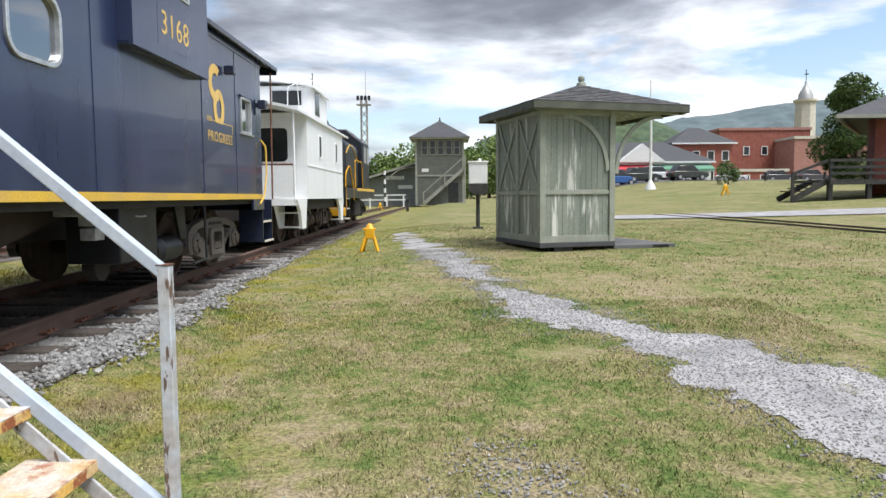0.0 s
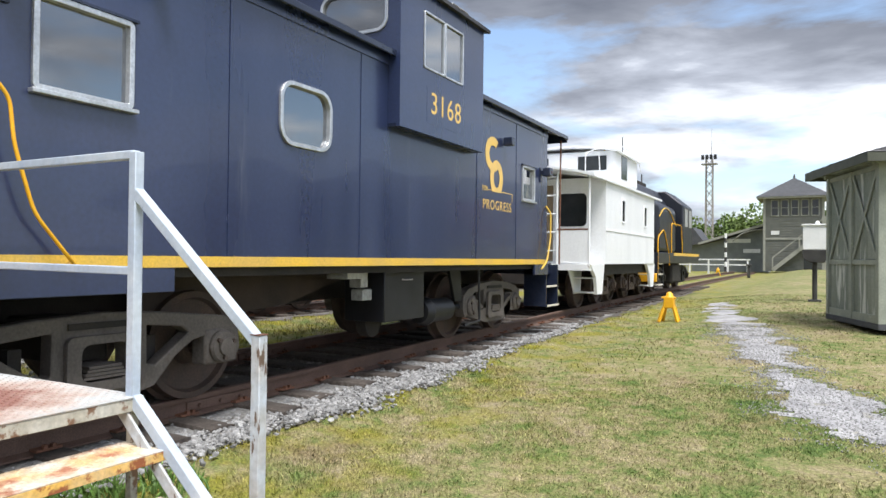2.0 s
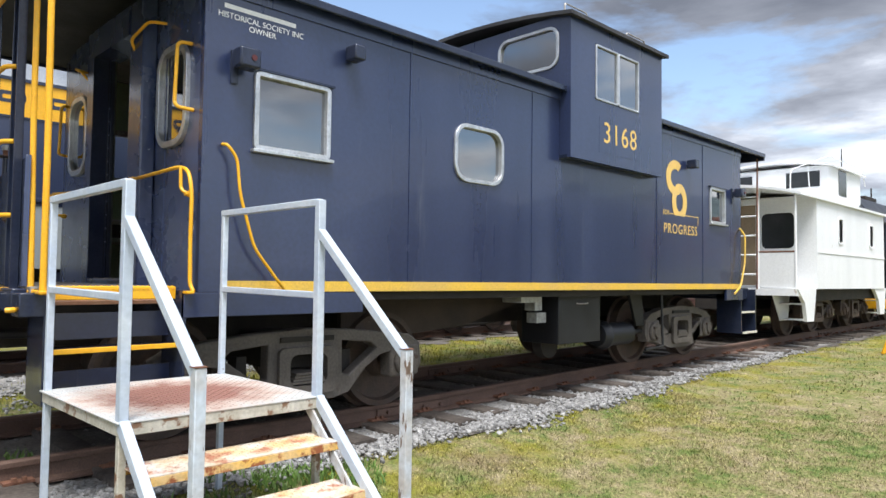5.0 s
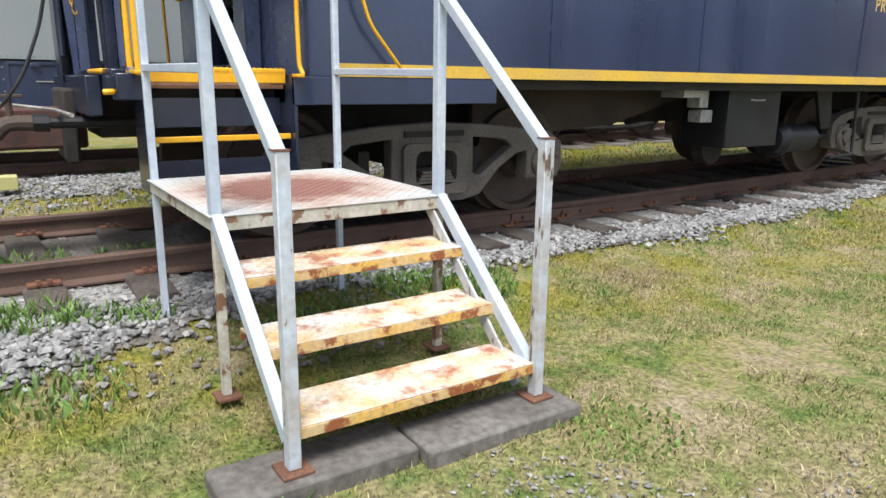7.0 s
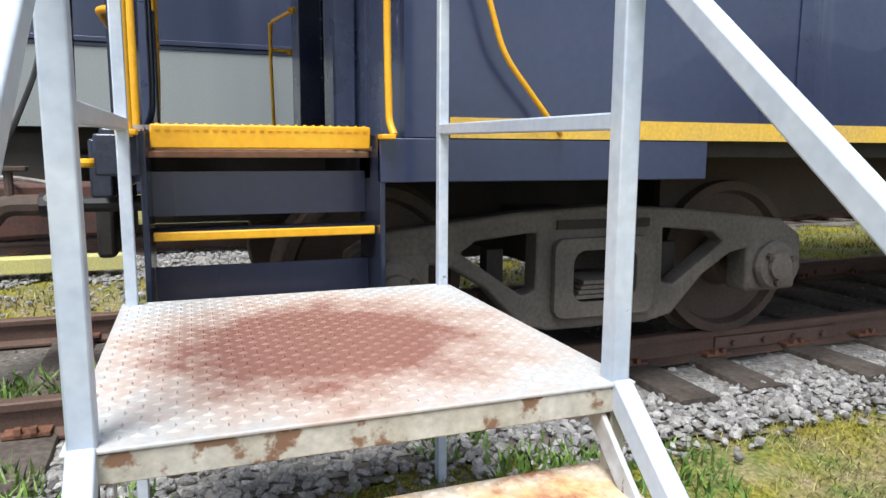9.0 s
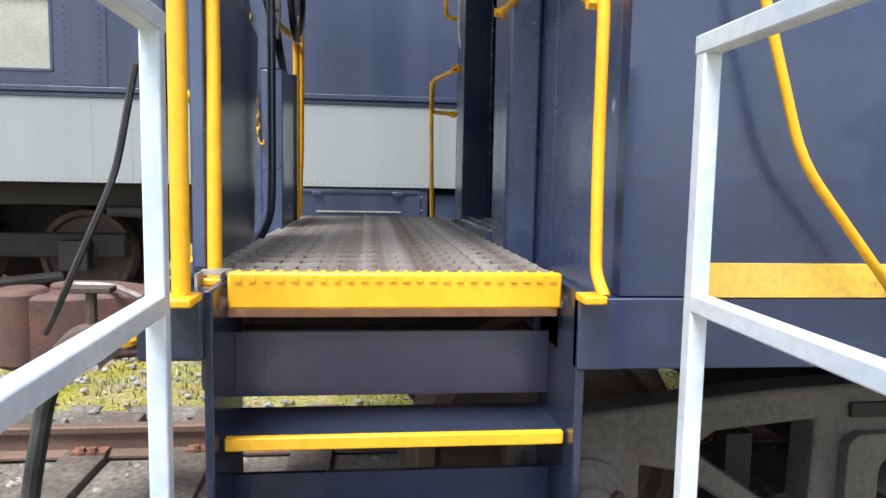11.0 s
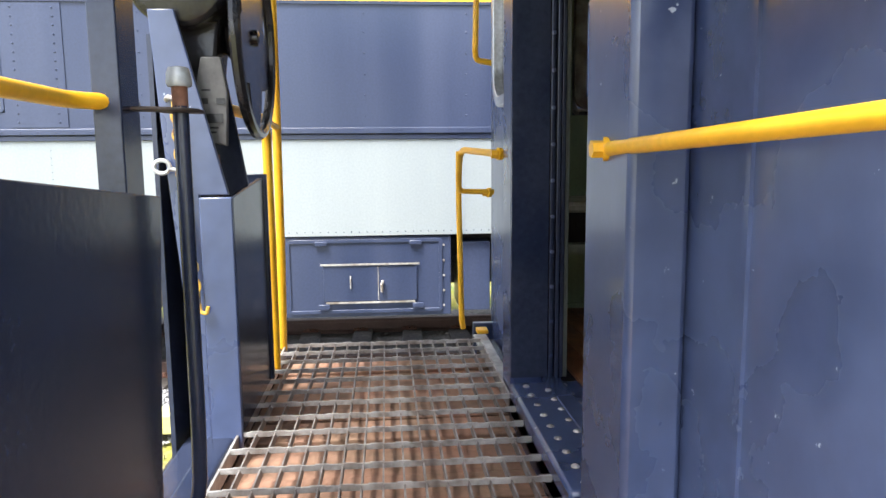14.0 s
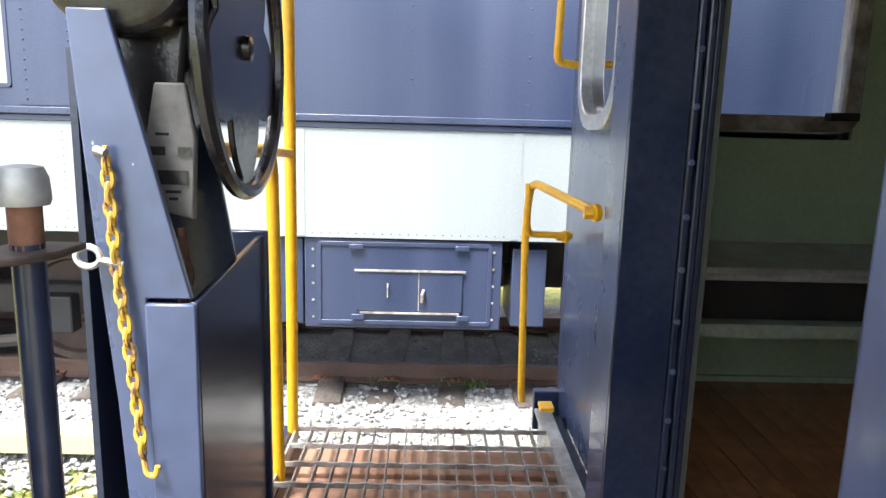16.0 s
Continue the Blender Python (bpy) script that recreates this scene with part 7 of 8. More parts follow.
for ya in (23.45, 24.2):
    part("cab_window", Shape().box((1.445, ya, 2.35), (1.455, ya + 0.5, 2.9)), GALV, cab_m)
part("long_hood", Shape().prism(hood, "y", 22.4, 26.2), LOCO_PAINT, loco, bevel=0.05)
part("roof_fan", Shape().turned((0, 20.6, 3.4), (0, 0, 1), [(0, 0.5), (0.2, 0.5), (0.26, 0.3), (0.28, 0.1)], 18), UNDER, loco)
part("roof_hatch", Shape().box((-0.5, 21.3, 3.4), (0.5, 22.3, 3.62)), UNDER, loco, bevel=0.03)
part("horn", Shape().tube([(0.3, 22.6, 3.4), (0.3, 22.6, 3.95)], 0.02, 5), UNDER, loco)
for x in (1.44, -1.44):
    part("handrail", Shape().tube([(x, 19.4, 0.95), (x, 19.4, 1.9), (x, 20.2, 2.15), (x, 20.9, 1.5), (x, 21.0, 1.15)], 0.017, 6, bend=0.2), YELLOW, loco, "yellow handrail")
    part("handrail", Shape().tube([(x, 21.3, LZ), (x, 21.3, 2.35), (x, 22.9, 2.35), (x, 23.1, LZ)], 0.014, 6, bend=0.15), YELLOW, loco, "yellow handrail")
    stp = part("steps", Shape().box((min(x, x * 0.99), 20.1, 0.6), (max(x, x * 0.99), 20.15, 1.5)), LOCO_PAINT, loco)
    for z in (0.62, 0.90, 1.18):
        part("step_tread", Shape().box((min(x, x * 0.8), 19.5, z), (max(x, x * 0.8), 20.1, z + 0.03)), CREAM, stp)
part("fuel_tank", Shape().box((-1.3, 22.2, 0.6), (1.3, 23.6, 1.2)), UNDER, loco, bevel=0.08)
truck(loco, 21.0, rail_z(21), 1.5, UNDER)
truck(loco, 25.0, rail_z(25), 1.5, UNDER)

# ---- the little shelter ----
SH = Matrix.Translation((5.93, 12.83, ground_z(5.9, 12.8) + 0.02)) @ Matrix.Rotation(radians(18), 4, "Z")
shelter = thing("shelter", (6.6, 13.6, ground_z(6.6, 13.6)), "weathered sage green wooden shelter with shingled hip roof", "shelter")


def sh(name, s, material, parent, label="", bevel=0.0, kind=""):
    s.v = [tuple(SH @ Vector(p)) for p in s.v]
    return part(name, s, material, parent, label, bevel, kind=kind)


SU, SV, SZ0, SZ1 = 1.40, 2.0, 0.15, 2.50
sh("base", Shape().box((-0.06, -0.06, 0.06), (SU + 0.07, SV + 0.06, SZ0)), SLATE_FAR, shelter, "dark skid base", 0.01)
sh("floor_slab", Shape().box((SU + 0.071, -0.02, -0.15), (SU + 1.4, SV + 0.06, 0.07)), ASPHALT, shelter, "grey floor slab", 0.01)
for x, y in ((0.25, 0.1), (2.3, 0.1), (0.25, 1.8)):
    sh("support_block", Shape().box((x, y - 0.12, -0.12), (x + 0.35, y + 0.1, 0.06)), BLACK_WOOD, shelter)
for x, y in ((0, 0), (SU, 0), (0, SV), (SU, SV), (0, SV / 2)):
    sh("corner_post", Shape().box((x - 0.055, y - 0.055, SZ0), (x + 0.055, y + 0.055, SZ1)), SAGE_TRIM, shelter, "", 0.006)
for k in range(11):
    a = 0.06 + k * (SU - 0.12) / 11
    for z0, z1 in ((SZ0 + 0.1, 1.02), (1.10, SZ1 - 0.06)):
        sh("wall_board", Shape().box((a + 0.003, -0.015, z0), (a + (SU - 0.12) / 11 - 0.003, 0.01, z1)), SAGE, shelter)
for k in range(15):
    a = 0.06 + k * (SV - 0.12) / 15
    for z0, z1 in ((SZ0 + 0.1, 1.02), (1.10, SZ1 - 0.06)):
        sh("wall_board", Shape().box((-0.01, a + 0.003, z0), (0.015, a + (SV - 0.12) / 15 - 0.003, z1)), SAGE, shelter)
sh("back_wall", Shape().box((0.02, SV - 0.02, SZ0), (SU, SV, SZ1)), SAGE, shelter)
for z0, z1 in ((SZ0, SZ0 + 0.12), (1.015, 1.095), (SZ1 - 0.07, SZ1)):
    sh("rail_board", Shape().box((0.056, -0.04, z0), (SU - 0.056, -0.016, z1)), SAGE_TRIM, shelter, "", 0.004)
    sh("rail_board", Shape().box((-0.04, 0.056, z0), (-0.016, SV / 2 - 0.056, z1)), SAGE_TRIM, shelter, "", 0.004)
    sh("rail_board", Shape().box((-0.04, SV / 2 + 0.056, z0), (-0.016, SV - 0.056, z1)), SAGE_TRIM, shelter, "", 0.004)
for a, b in ((0.06, SV / 2 - 0.06), (SV / 2 + 0.06, SV - 0.06)):
    for p, q in (((a, 1.10), (b, SZ1 - 0.08)), ((b, 1.10), (a, SZ1 - 0.08))):
        sh("cross_brace", Shape().beam((-0.03, p[0], p[1]), (-0.03, q[0], q[1]), 0.055, 0.02, (1, 0, 0)), SAGE_TRIM, shelter, "", 0.003)
# curved knee braces
def knee(x0, x1, z0, z1, w=0.07, n=10):
    o, i = [], []
    for k in range(n + 1):
        t = math.pi / 2 * k / n
        o.append((x0 + (x1 - x0) * (1 - math.cos(t)), z0 + (z1 - z0) * math.sin(t)))
        i.append((x0 + w * (1 if x1 > x0 else -1) + (x1 - x0) * (1 - math.cos(t)), z0 + (z1 - z0) * math.sin(t) - w * (1 - abs(math.cos(t)) * 0.7)))
    return Shape().plate(o + i[::-1], [], "y", -0.045, -0.012)
sh("knee_brace", knee(SU - 0.06, SU - 0.95, 1.45, SZ1 - 0.06), SAGE_TRIM, shelter)
sh("knee_brace", knee(SU + 0.06, SU + 1.0, 1.40, SZ1 - 0.02), SAGE_TRIM, shelter)
kb = knee(SU + 0.06, SU + 1.0, 1.40, SZ1 - 0.02)
kb.v = [(p[0], p[1] + SV, p[2]) for p in kb.v]
sh("knee_brace", kb, SAGE_TRIM, shelter)
sh("roof_beam", Shape().box((-0.1, -0.06, SZ1), (SU + 1.55, 0.06, SZ1 + 0.1)).box((-0.1, SV - 0.06, SZ1), (SU + 1.55, SV + 0.06, SZ1 + 0.1)), SAGE_TRIM, shelter, "", 0.006)
sh("bench", Shape().box((0.1, 0.6, 0.66), (0.55, SV - 0.1, 0.72)), SAGE, shelter)
R0, R1, Q0, Q1, ZE, ZA = -0.31, 2.84, -0.33, SV + 0.36, 2.53, 3.14
apx = (1.32, SV / 2)
sh("fascia", Shape().box((R0, Q0, ZE - 0.03), (R1, Q0 + 0.04, ZE + 0.10)).box((R0, Q1 - 0.04, ZE - 0.03), (R1, Q1, ZE + 0.10)).box((R0, Q0 + 0.04, ZE - 0.03), (R0 + 0.04, Q1 - 0.04, ZE + 0.10)).box((R1 - 0.04, Q0 + 0.04, ZE - 0.03), (R1, Q1 - 0.04, ZE + 0.10)), FASCIA, shelter, "dark olive fascia", 0.004)
sh("soffit", Shape().box((R0 + 0.04, Q0 + 0.04, ZE + 0.04), (R1 - 0.04, Q1 - 0.04, ZE + 0.06)), SAGE, shelter)
corners = [(R0, Q0), (R1, Q0), (R1, Q1), (R0, Q1)]
sh_roof = sh("roof", Shape().add([(*c, ZE + 0.10) for c in corners] + [(*apx, ZA)], [(0, 1, 4), (1, 2, 4), (2, 3, 4), (3, 0, 4)]), SHINGLE, shelter, "grey shingled hip roof")
rr3 = random.Random(4)
for f in (0, 3, 1):
    c0, c1 = Vector((*corners[f], ZE + 0.10)), Vector((*corners[(f + 1) % 4], ZE + 0.10))
    ap = Vector((*apx, ZA))
    rows = 11
    nrm = (c1 - c0).cross(ap - c0).normalized()
    for r in range(rows):
        t0, t1 = r / rows, min(1.0, (r + 1.25) / rows)
        a0, b0 = c0.lerp(ap, t0), c1.lerp(ap, t0)
        a1, b1 = c0.lerp(ap, min(t1, 0.995)), c1.lerp(ap, min(t1, 0.995))
        k = max(1, int((b0 - a0).length / 0.19))
        off = 0.0 if r % 2 else 0.5
        for i in range(k):
            u0, u1 = (i + 0.02) / k, (i + 0.98) / k
            lift = 0.012 + rr3.uniform(0, 0.006)
            p = [a0.lerp(b0, u0) + nrm * lift, a0.lerp(b0, u1) + nrm * lift, a1.lerp(b1, u1) + nrm * 0.003, a1.lerp(b1, u0) + nrm * 0.003]
            q = [v - nrm * 0.009 for v in p]
            s_ = Shape().add(p + q, [(0, 1, 2, 3), (7, 6, 5, 4), (0, 4, 5, 1), (1, 5, 6, 2), (3, 2, 6, 7), (0, 3, 7, 4)])
            sh("shingle", s_, SHINGLE, sh_roof)
sh("finial", Shape().turned((*apx, ZA - 0.02), (0, 0, 1), [(0, 0.10), (0.06, 0.09), (0.08, 0.05), (0.13, 0.07), (0.18, 0.06), (0.21, 0.02)], 12), SAGE_TRIM, shelter, "turned finial")

# ---- yard furniture ----
def tripod(x, y, name="switch_stand", lab="yellow painted cast switch stand on splayed legs", k=1.0):
    z = ground_z(x, y)
    t = thing(name, (x, y, z), lab, "switch stand")
    for dx, dy in ((-0.17, -0.12), (0.17, -0.12), (-0.15, 0.14), (0.15, 0.14)):
        part("leg", Shape().beam((x + dx * k, y + dy * k, z - 0.01), (x + dx * 0.5 * k, y + dy * 0.5 * k, z + 0.27 * k), 0.05 * k, 0.05 * k), YELLOW, t, "", 0.006)
    part("body", Shape().prism([(x - 0.10 * k, z + 0.25 * k), (x + 0.10 * k, z + 0.25 * k), (x + 0.085 * k, z + 0.46 * k), (x - 0.085 * k, z + 0.46 * k)], "y", y - 0.09 * k, y + 0.09 * k), YELLOW, t, "", 0.015)
    part("head", Shape().turned((x, y, z + 0.45 * k), (0, 0, 1), [(0, 0.09 * k), (0.03 * k, 0.07 * k), (0.07 * k, 0.055 * k), (0.10 * k, 0.02 * k)], 14), YELLOW, t)
    part("handle", Shape().tube([(x - 0.13 * k, y - 0.05 * k, z + 0.44 * k), (x + 0.13 * k, y - 0.05 * k, z + 0.44 * k)], 0.02 * k, 8), YELLOW, t)
    return t


tripod(2.69, 14.2)
tripod(-0.75, 50.0, k=1.0)
tripod(21.9, 45.0, k=1.3)
bx0, by0 = 5.05, 19.3
bz0 = ground_z(bx0, by0)
relay = thing("relay_box", (bx0, by0, bz0), "white signal relay box on a black post", "relay box")
part("post", Shape().tube([(bx0, by0, bz0), (bx0, by0, bz0 + 1.0)], 0.055, 10), BLACK_WOOD, relay)
part("base", Shape().box((bx0 - 0.14, by0 - 0.14, bz0 - 0.02), (bx0 + 0.14, by0 + 0.14, bz0 + 0.05)), BLACK_WOOD, relay, "", 0.01)
part("lower_box", Shape().prism([(bx0 - 0.26, bz0 + 1.22), (bx0 - 0.26, bz0 + 1.02), (bx0 - 0.1, bz0 + 0.92), (bx0 + 0.2, bz0 + 0.92), (bx0 + 0.26, bz0 + 1.02), (bx0 + 0.26, bz0 + 1.22)], "y", by0 - 0.2, by0 + 0.2), BLACK_WOOD, relay, "", 0.015)
part("box", Shape().box((bx0 - 0.25, by0 - 0.19, bz0 + 1.22), (bx0 + 0.25, by0 + 0.19, bz0 + 1.78)), WHITE, relay, "white metal box", 0.012)
part("lid", Shape().box((bx0 - 0.28, by0 - 0.22, bz0 + 1.78), (bx0 + 0.28, by0 + 0.22, bz0 + 1.82)).turned((bx0 + 0.05, by0, bz0 + 1.82), (0, 0, 1), [(0, 0.05), (0.05, 0.05), (0.08, 0.02)], 10), WHITE, relay, "", 0.01)
sp = thing("striped_post", (-1.06, 57, ground_z(-1.06, 57)), "white post with dark bands", "post")
for k in range(8):
    part("band", Shape().tube([(-1.06, 57, 0.5 + k * 0.36), (-1.06, 57, 0.86 + k * 0.36)], 0.09, 10), WHITE if k % 2 else BLACK_WOOD, sp)
solo("short_post", Shape().box((1.45, 44.9, 0.3), (1.62, 45.1, 1.0)).box((1.4, 44.85, 1.0), (1.67, 45.15, 1.12)), BLACK_WOOD, "short black post standing on the lawn", "post", bevel=0.02)
fence = thing("rail_fence", (0, 58, ground_z(0, 58)), "white two-rail fence before the far trees", "fence")
for k in range(5):
    x = -5.2 + k * 1.4
    part("post", Shape().box((x - 0.06, 57.95, ground_z(x, 58) - 0.1), (x + 0.06, 58.05, 1.42)), WHITE, fence)
for z in (1.0, 1.4):
    part("rail", Shape().box((-5.2, 57.93, z - 0.05), (0.6, 57.95, z + 0.04)), WHITE, fence)

# ---- signal cabin, station house and lattice mast ----
tw = thing("signal_cabin", (3.3, 64.5, ground_z(3.3, 64)), "two-storey grey-green wooden signal cabin with outside stair", "signal cabin")
tx0, tx1, ty0, ty1, tz = 1.25, 5.45, 62.5, 66.5, ground_z(3.3, 63) - 0.05
for k in range(22):
    z = tz + k * 0.2
    part("siding_board", Shape().box((tx0, ty0, z), (tx1, ty1, z + 0.195)).box((tx0 - 0.012, ty0 - 0.012, z), (tx1 + 0.012, ty0, z + 0.05)) if k < 22 else Shape(), TOWER_PAINT, tw)
part("belt", Shape().box((tx0 - 0.06, ty0 - 0.06, tz + 2.55), (tx1 + 0.06, ty1 + 0.06, tz + 2.7)), TOWER_TRIM, tw)
part("upper_room", Shape().box((tx0, ty0, tz + 4.4), (tx1, ty1, tz + 5.9)), TOWER_PAINT, tw)
for k in range(5):
    x = tx0 + 0.55 + k * 0.72
    w_ = part("window", Shape().box((x, ty0 - 0.03, tz + 4.5), (x + 0.44, ty0 - 0.01, tz + 5.7)), DARK_OPEN, tw, "dark sash window")
    part("frame", frame_y(Shape(), x, tz + 4.5, x + 0.44, tz + 5.7, 0.004, 0.07, ty0 - 0.05, ty0 - 0.01), TOWER_TRIM, w_)
    part("sash_bar", Shape().box((x, ty0 - 0.045, tz + 5.08), (x + 0.44, ty0 - 0.031, tz + 5.13)), TOWER_TRIM, w_)
for x in (tx0, tx1):
    part("corner_board", Shape().box((x - 0.09, ty0 - 0.05, tz), (x + 0.09, ty0 - 0.013, tz + 5.9)), TOWER_TRIM, tw)
ez = tz + 5.85
part("eave", Shape().box((tx0 - 0.55, ty0 - 0.55, ez), (tx1 + 0.55, ty1 + 0.55, ez + 0.14)), TOWER_TRIM, tw)
part("roof", Shape().add([(tx0 - 0.6, ty0 - 0.6, ez + 0.14), (tx1 + 0.6, ty0 - 0.6, ez + 0.14), (tx1 + 0.6, ty1 + 0.6, ez + 0.14), (tx0 - 0.6, ty1 + 0.6, ez + 0.14), (3.35, 64.5, ez + 1.85)], [(0, 1, 4), (1, 2, 4), (2, 3, 4), (3, 0, 4)]), SLATE_FAR, tw, "dark hip roof")
part("finial", Shape().tube([(3.35, 64.5, ez + 1.7), (3.35, 64.5, ez + 2.15)], [0.12, 0.03], 8), SLATE_FAR, tw)
stx = part("outside_stair", Shape().beam((1.9, 61.9, tz + 0.1), (5.6, 61.9, tz + 3.3), 0.08, 0.3), TOWER_TRIM, tw, "grey outside stair")
part("stair_rail", Shape().beam((1.9, 61.8, tz + 1.1), (5.6, 61.8, tz + 4.3), 0.06, 0.09).beam((1.9, 61.8, tz + 0.1), (1.9, 61.8, tz + 1.15), 0.09, 0.09).beam((3.8, 61.8, tz + 1.7), (3.8, 61.8, tz + 2.8), 0.09, 0.09).beam((5.6, 61.8, tz), (5.6, 61.8, tz + 4.35), 0.1, 0.1), TOWER_TRIM, stx)
for k in range(15):
    part("stair_tread", Shape().box((1.95 + 0.245 * k, 61.9, tz + 0.18 + 0.212 * k), (2.22 + 0.245 * k, 62.48, tz + 0.22 + 0.212 * k)), TOWER_TRIM, stx)
part("door", Shape().box((4.1, ty0 - 0.03, tz), (5.0, ty0 - 0.013, tz + 2.0)), DARK_OPEN, tw)
part("sign_board", Shape().box((1.75, ty0 - 0.05, tz + 2.95), (2.35, ty0 - 0.02, tz + 3.25)), WHITE, tw, "small white sign")
stn = thing("station_house", (-2.4, 70, ground_z(-2, 70)), "low grey wooden station house with white trim", "house")
stz = ground_z(-2, 68)
part("wall", Shape().prism([(-5.2, stz), (1.2, stz), (1.2, stz + 3.9), (-4.4, stz + 2.4), (-5.2, stz + 2.4)], "y", 68, 72), surf("blue_grey_siding", (0.17, 0.185, 0.185), (0.21, 0.225, 0.22), scale=2, rough=0.8), stn)
part("roof", Shape().prism([(-7.6, stz + 2.15), (-4.0, stz + 2.5), (1.25, stz + 4.15), (1.25, stz + 4.35), (-4.1, stz + 2.75), (-5.0, stz + 4.0), (-7.6, stz + 3.9)], "y", 67.2, 72.6), SLATE_FAR, stn, "dark grey roof")
part("bargeboard", Shape().beam((-4.5, 67.15, stz + 2.5), (1.2, 67.15, stz + 4.25), 0.06, 0.2), TOWER_TRIM, stn)
part("sign_board", Shape().box((-2.2, 67.9, stz + 2.6), (-0.2, 67.97, stz + 2.95)).box((-0.8, 67.9, stz + 1.7), (0.6, 67.97, stz + 2.05)), WHITE, stn, "white name board")
part("porch_post", Shape().box((-7.2, 67.4, stz), (-7.05, 67.55, stz + 2.3)).box((-5.6, 67.4, stz), (-5.45, 67.55, stz + 2.3)), TOWER_TRIM, stn)
part("brace_arch", Shape().tube([(-1.6, 67.1, stz + 2.7), (-0.9, 67.1, stz + 3.4), (0.2, 67.1, stz + 3.7), (1.2, 67.1, stz + 3.75)], 0.06, 6, bend=0.4), TOWER_TRIM, stn)
mast = thing("lattice_mast", (-9.2, 110, ground_z(-9, 110)), "grey steel lattice mast with floodlights on top", "mast")
mz0, mz1 = ground_z(-9, 110), 16.4
for dx, dy in ((-0.5, -0.5), (0.5, -0.5), (0.5, 0.5), (-0.5, 0.5)):
    part("leg", Shape().beam((-9.2 + dx, 110 + dy, mz0), (-9.2 + dx * 0.9, 110 + dy * 0.9, mz1), 0.12, 0.12), STEEL, mast)
for k in range(11):
    z0, z1 = mz0 + (mz1 - mz0) * k / 11, mz0 + (mz1 - mz0) * (k + 1) / 11
    for a, b in (((-0.5, -0.5), (0.5, -0.5)), ((-0.5, 0.5), (0.5, 0.5)), ((0.5, -0.5), (0.5, 0.5)), ((-0.5, -0.5), (-0.5, 0.5))):
        part("brace", Shape().beam((-9.2 + a[0], 110 + a[1], z0), (-9.2 + b[0], 110 + b[1], z1), 0.07, 0.07).beam((-9.2 + b[0], 110 + b[1], z0), (-9.2 + a[0], 110 + a[1], z1), 0.07, 0.07), STEEL, mast)
part("lamp_deck", Shape().box((-10.3, 109.4, 15.6), (-8.1, 110.6, 15.75)).box((-10.3, 109.4, 16.6), (-8.1, 109.48, 16.68)), STEEL, mast)
for k in range(4):
    part("floodlight", Shape().box((-10.25 + k * 0.58, 109.1, 16.3), (-9.85 + k * 0.58, 109.5, 17.0)), UNDER_GREY, mast, "", 0.05)
part("spike", Shape().tube([(-8.9, 110, 16), (-8.9, 110, 21)], [0.06, 0.02], 6), STEEL, mast)


# ---- the town beyond the lawn ----
def at(dx, dz, d):
    return 4.308 + dx * d, 0.464 + d, 1.224 + dz * d


def house(name, x0, x1, y0, dep, z0, z1, roof_h, wall_m, roof_m, label, cols, rows_, trim_m=None, flat=False, chim=False, wsize=(1.0, 1.5)):
    h = thing(name, ((x0 + x1) / 2, y0 + dep / 2, z0), label, "building")
    part("wall", Shape().box((x0, y0, z0 - 1.5), (x1, y0 + dep, z1)), wall_m, h)
    if flat:
        part("parapet", Shape().box((x0 - 0.2, y0 - 0.2, z1), (x1 + 0.2, y0 + dep + 0.2, z1 + 0.5)), trim_m or wall_m, h, "pale parapet")
        part("roof", Shape().box((x0 + 0.2, y0 + 0.2, z1 + 0.5), (x1 - 0.2, y0 + dep - 0.2, z1 + 0.55)), roof_m, h)
    else:
        e = 0.6
        ym = y0 + dep / 2
        part("roof", Shape().add([(x0 - e, y0 - e, z1), (x1 + e, y0 - e, z1), (x1 + e, y0 + dep + e, z1), (x0 - e, y0 + dep + e, z1), (x0 + dep * 0.4, ym, z1 + roof_h), (x1 - dep * 0.4, ym, z1 + roof_h)],
                                 [(0, 1, 5, 4), (1, 2, 5), (2, 3, 4, 5), (3, 0, 4), (3, 2, 1, 0)]), roof_m, h, "dark roof")
        part("eave", Shape().box((x0 - e, y0 - e, z1 - 0.25), (x1 + e, y0 - e + 0.1, z1)), WHITE, h, "white eave")
    if cols:
        for i in range(cols):
            for j in range(rows_):
                cx = x0 + (x1 - x0) * (i + 0.5) / cols
                cz = z0 + 1.4 + (z1 - z0 - 1.0) * j / rows_
                w = part("window", frame_y(Shape(), cx - wsize[0] / 2, cz, cx + wsize[0] / 2, cz + wsize[1], 0.01, 0.14, y0 - 0.1, y0 - 0.01), WHITE, h)
                part("pane", Shape().box((cx - wsize[0] / 2, y0 - 0.05, cz), (cx + wsize[0] / 2, y0 - 0.02, cz + wsize[1])), DARK_OPEN, w)
    return h


mk_ = house("market_building", 27, 46, 112, 14, 2.2, 6.6, 3.6, WHITE, SLATE_FAR, "long low market building with grey roof and coloured awnings", 0, 0)
part("awning", Shape().prism([(111.95, 5.5), (110.2, 5.0), (110.2, 5.35), (111.95, 6.1)], "x", 27.5, 36), RED_AWN, mk_, "red awning band")
part("awning", Shape().prism([(111.95, 5.5), (110.2, 5.0), (110.2, 5.35), (111.95, 6.1)], "x", 36.5, 46), GREEN_AWN, mk_, "green awning band")
part("gable", Shape().prism([(31, 6.5), (38.5, 6.5), (34.8, 9.4)], "y", 111, 113), WHITE, mk_, "white gable")
part("shop_front", Shape().box((28, 111.9, 2.2), (45, 111.98, 4.3)), DARK_OPEN, mk_)
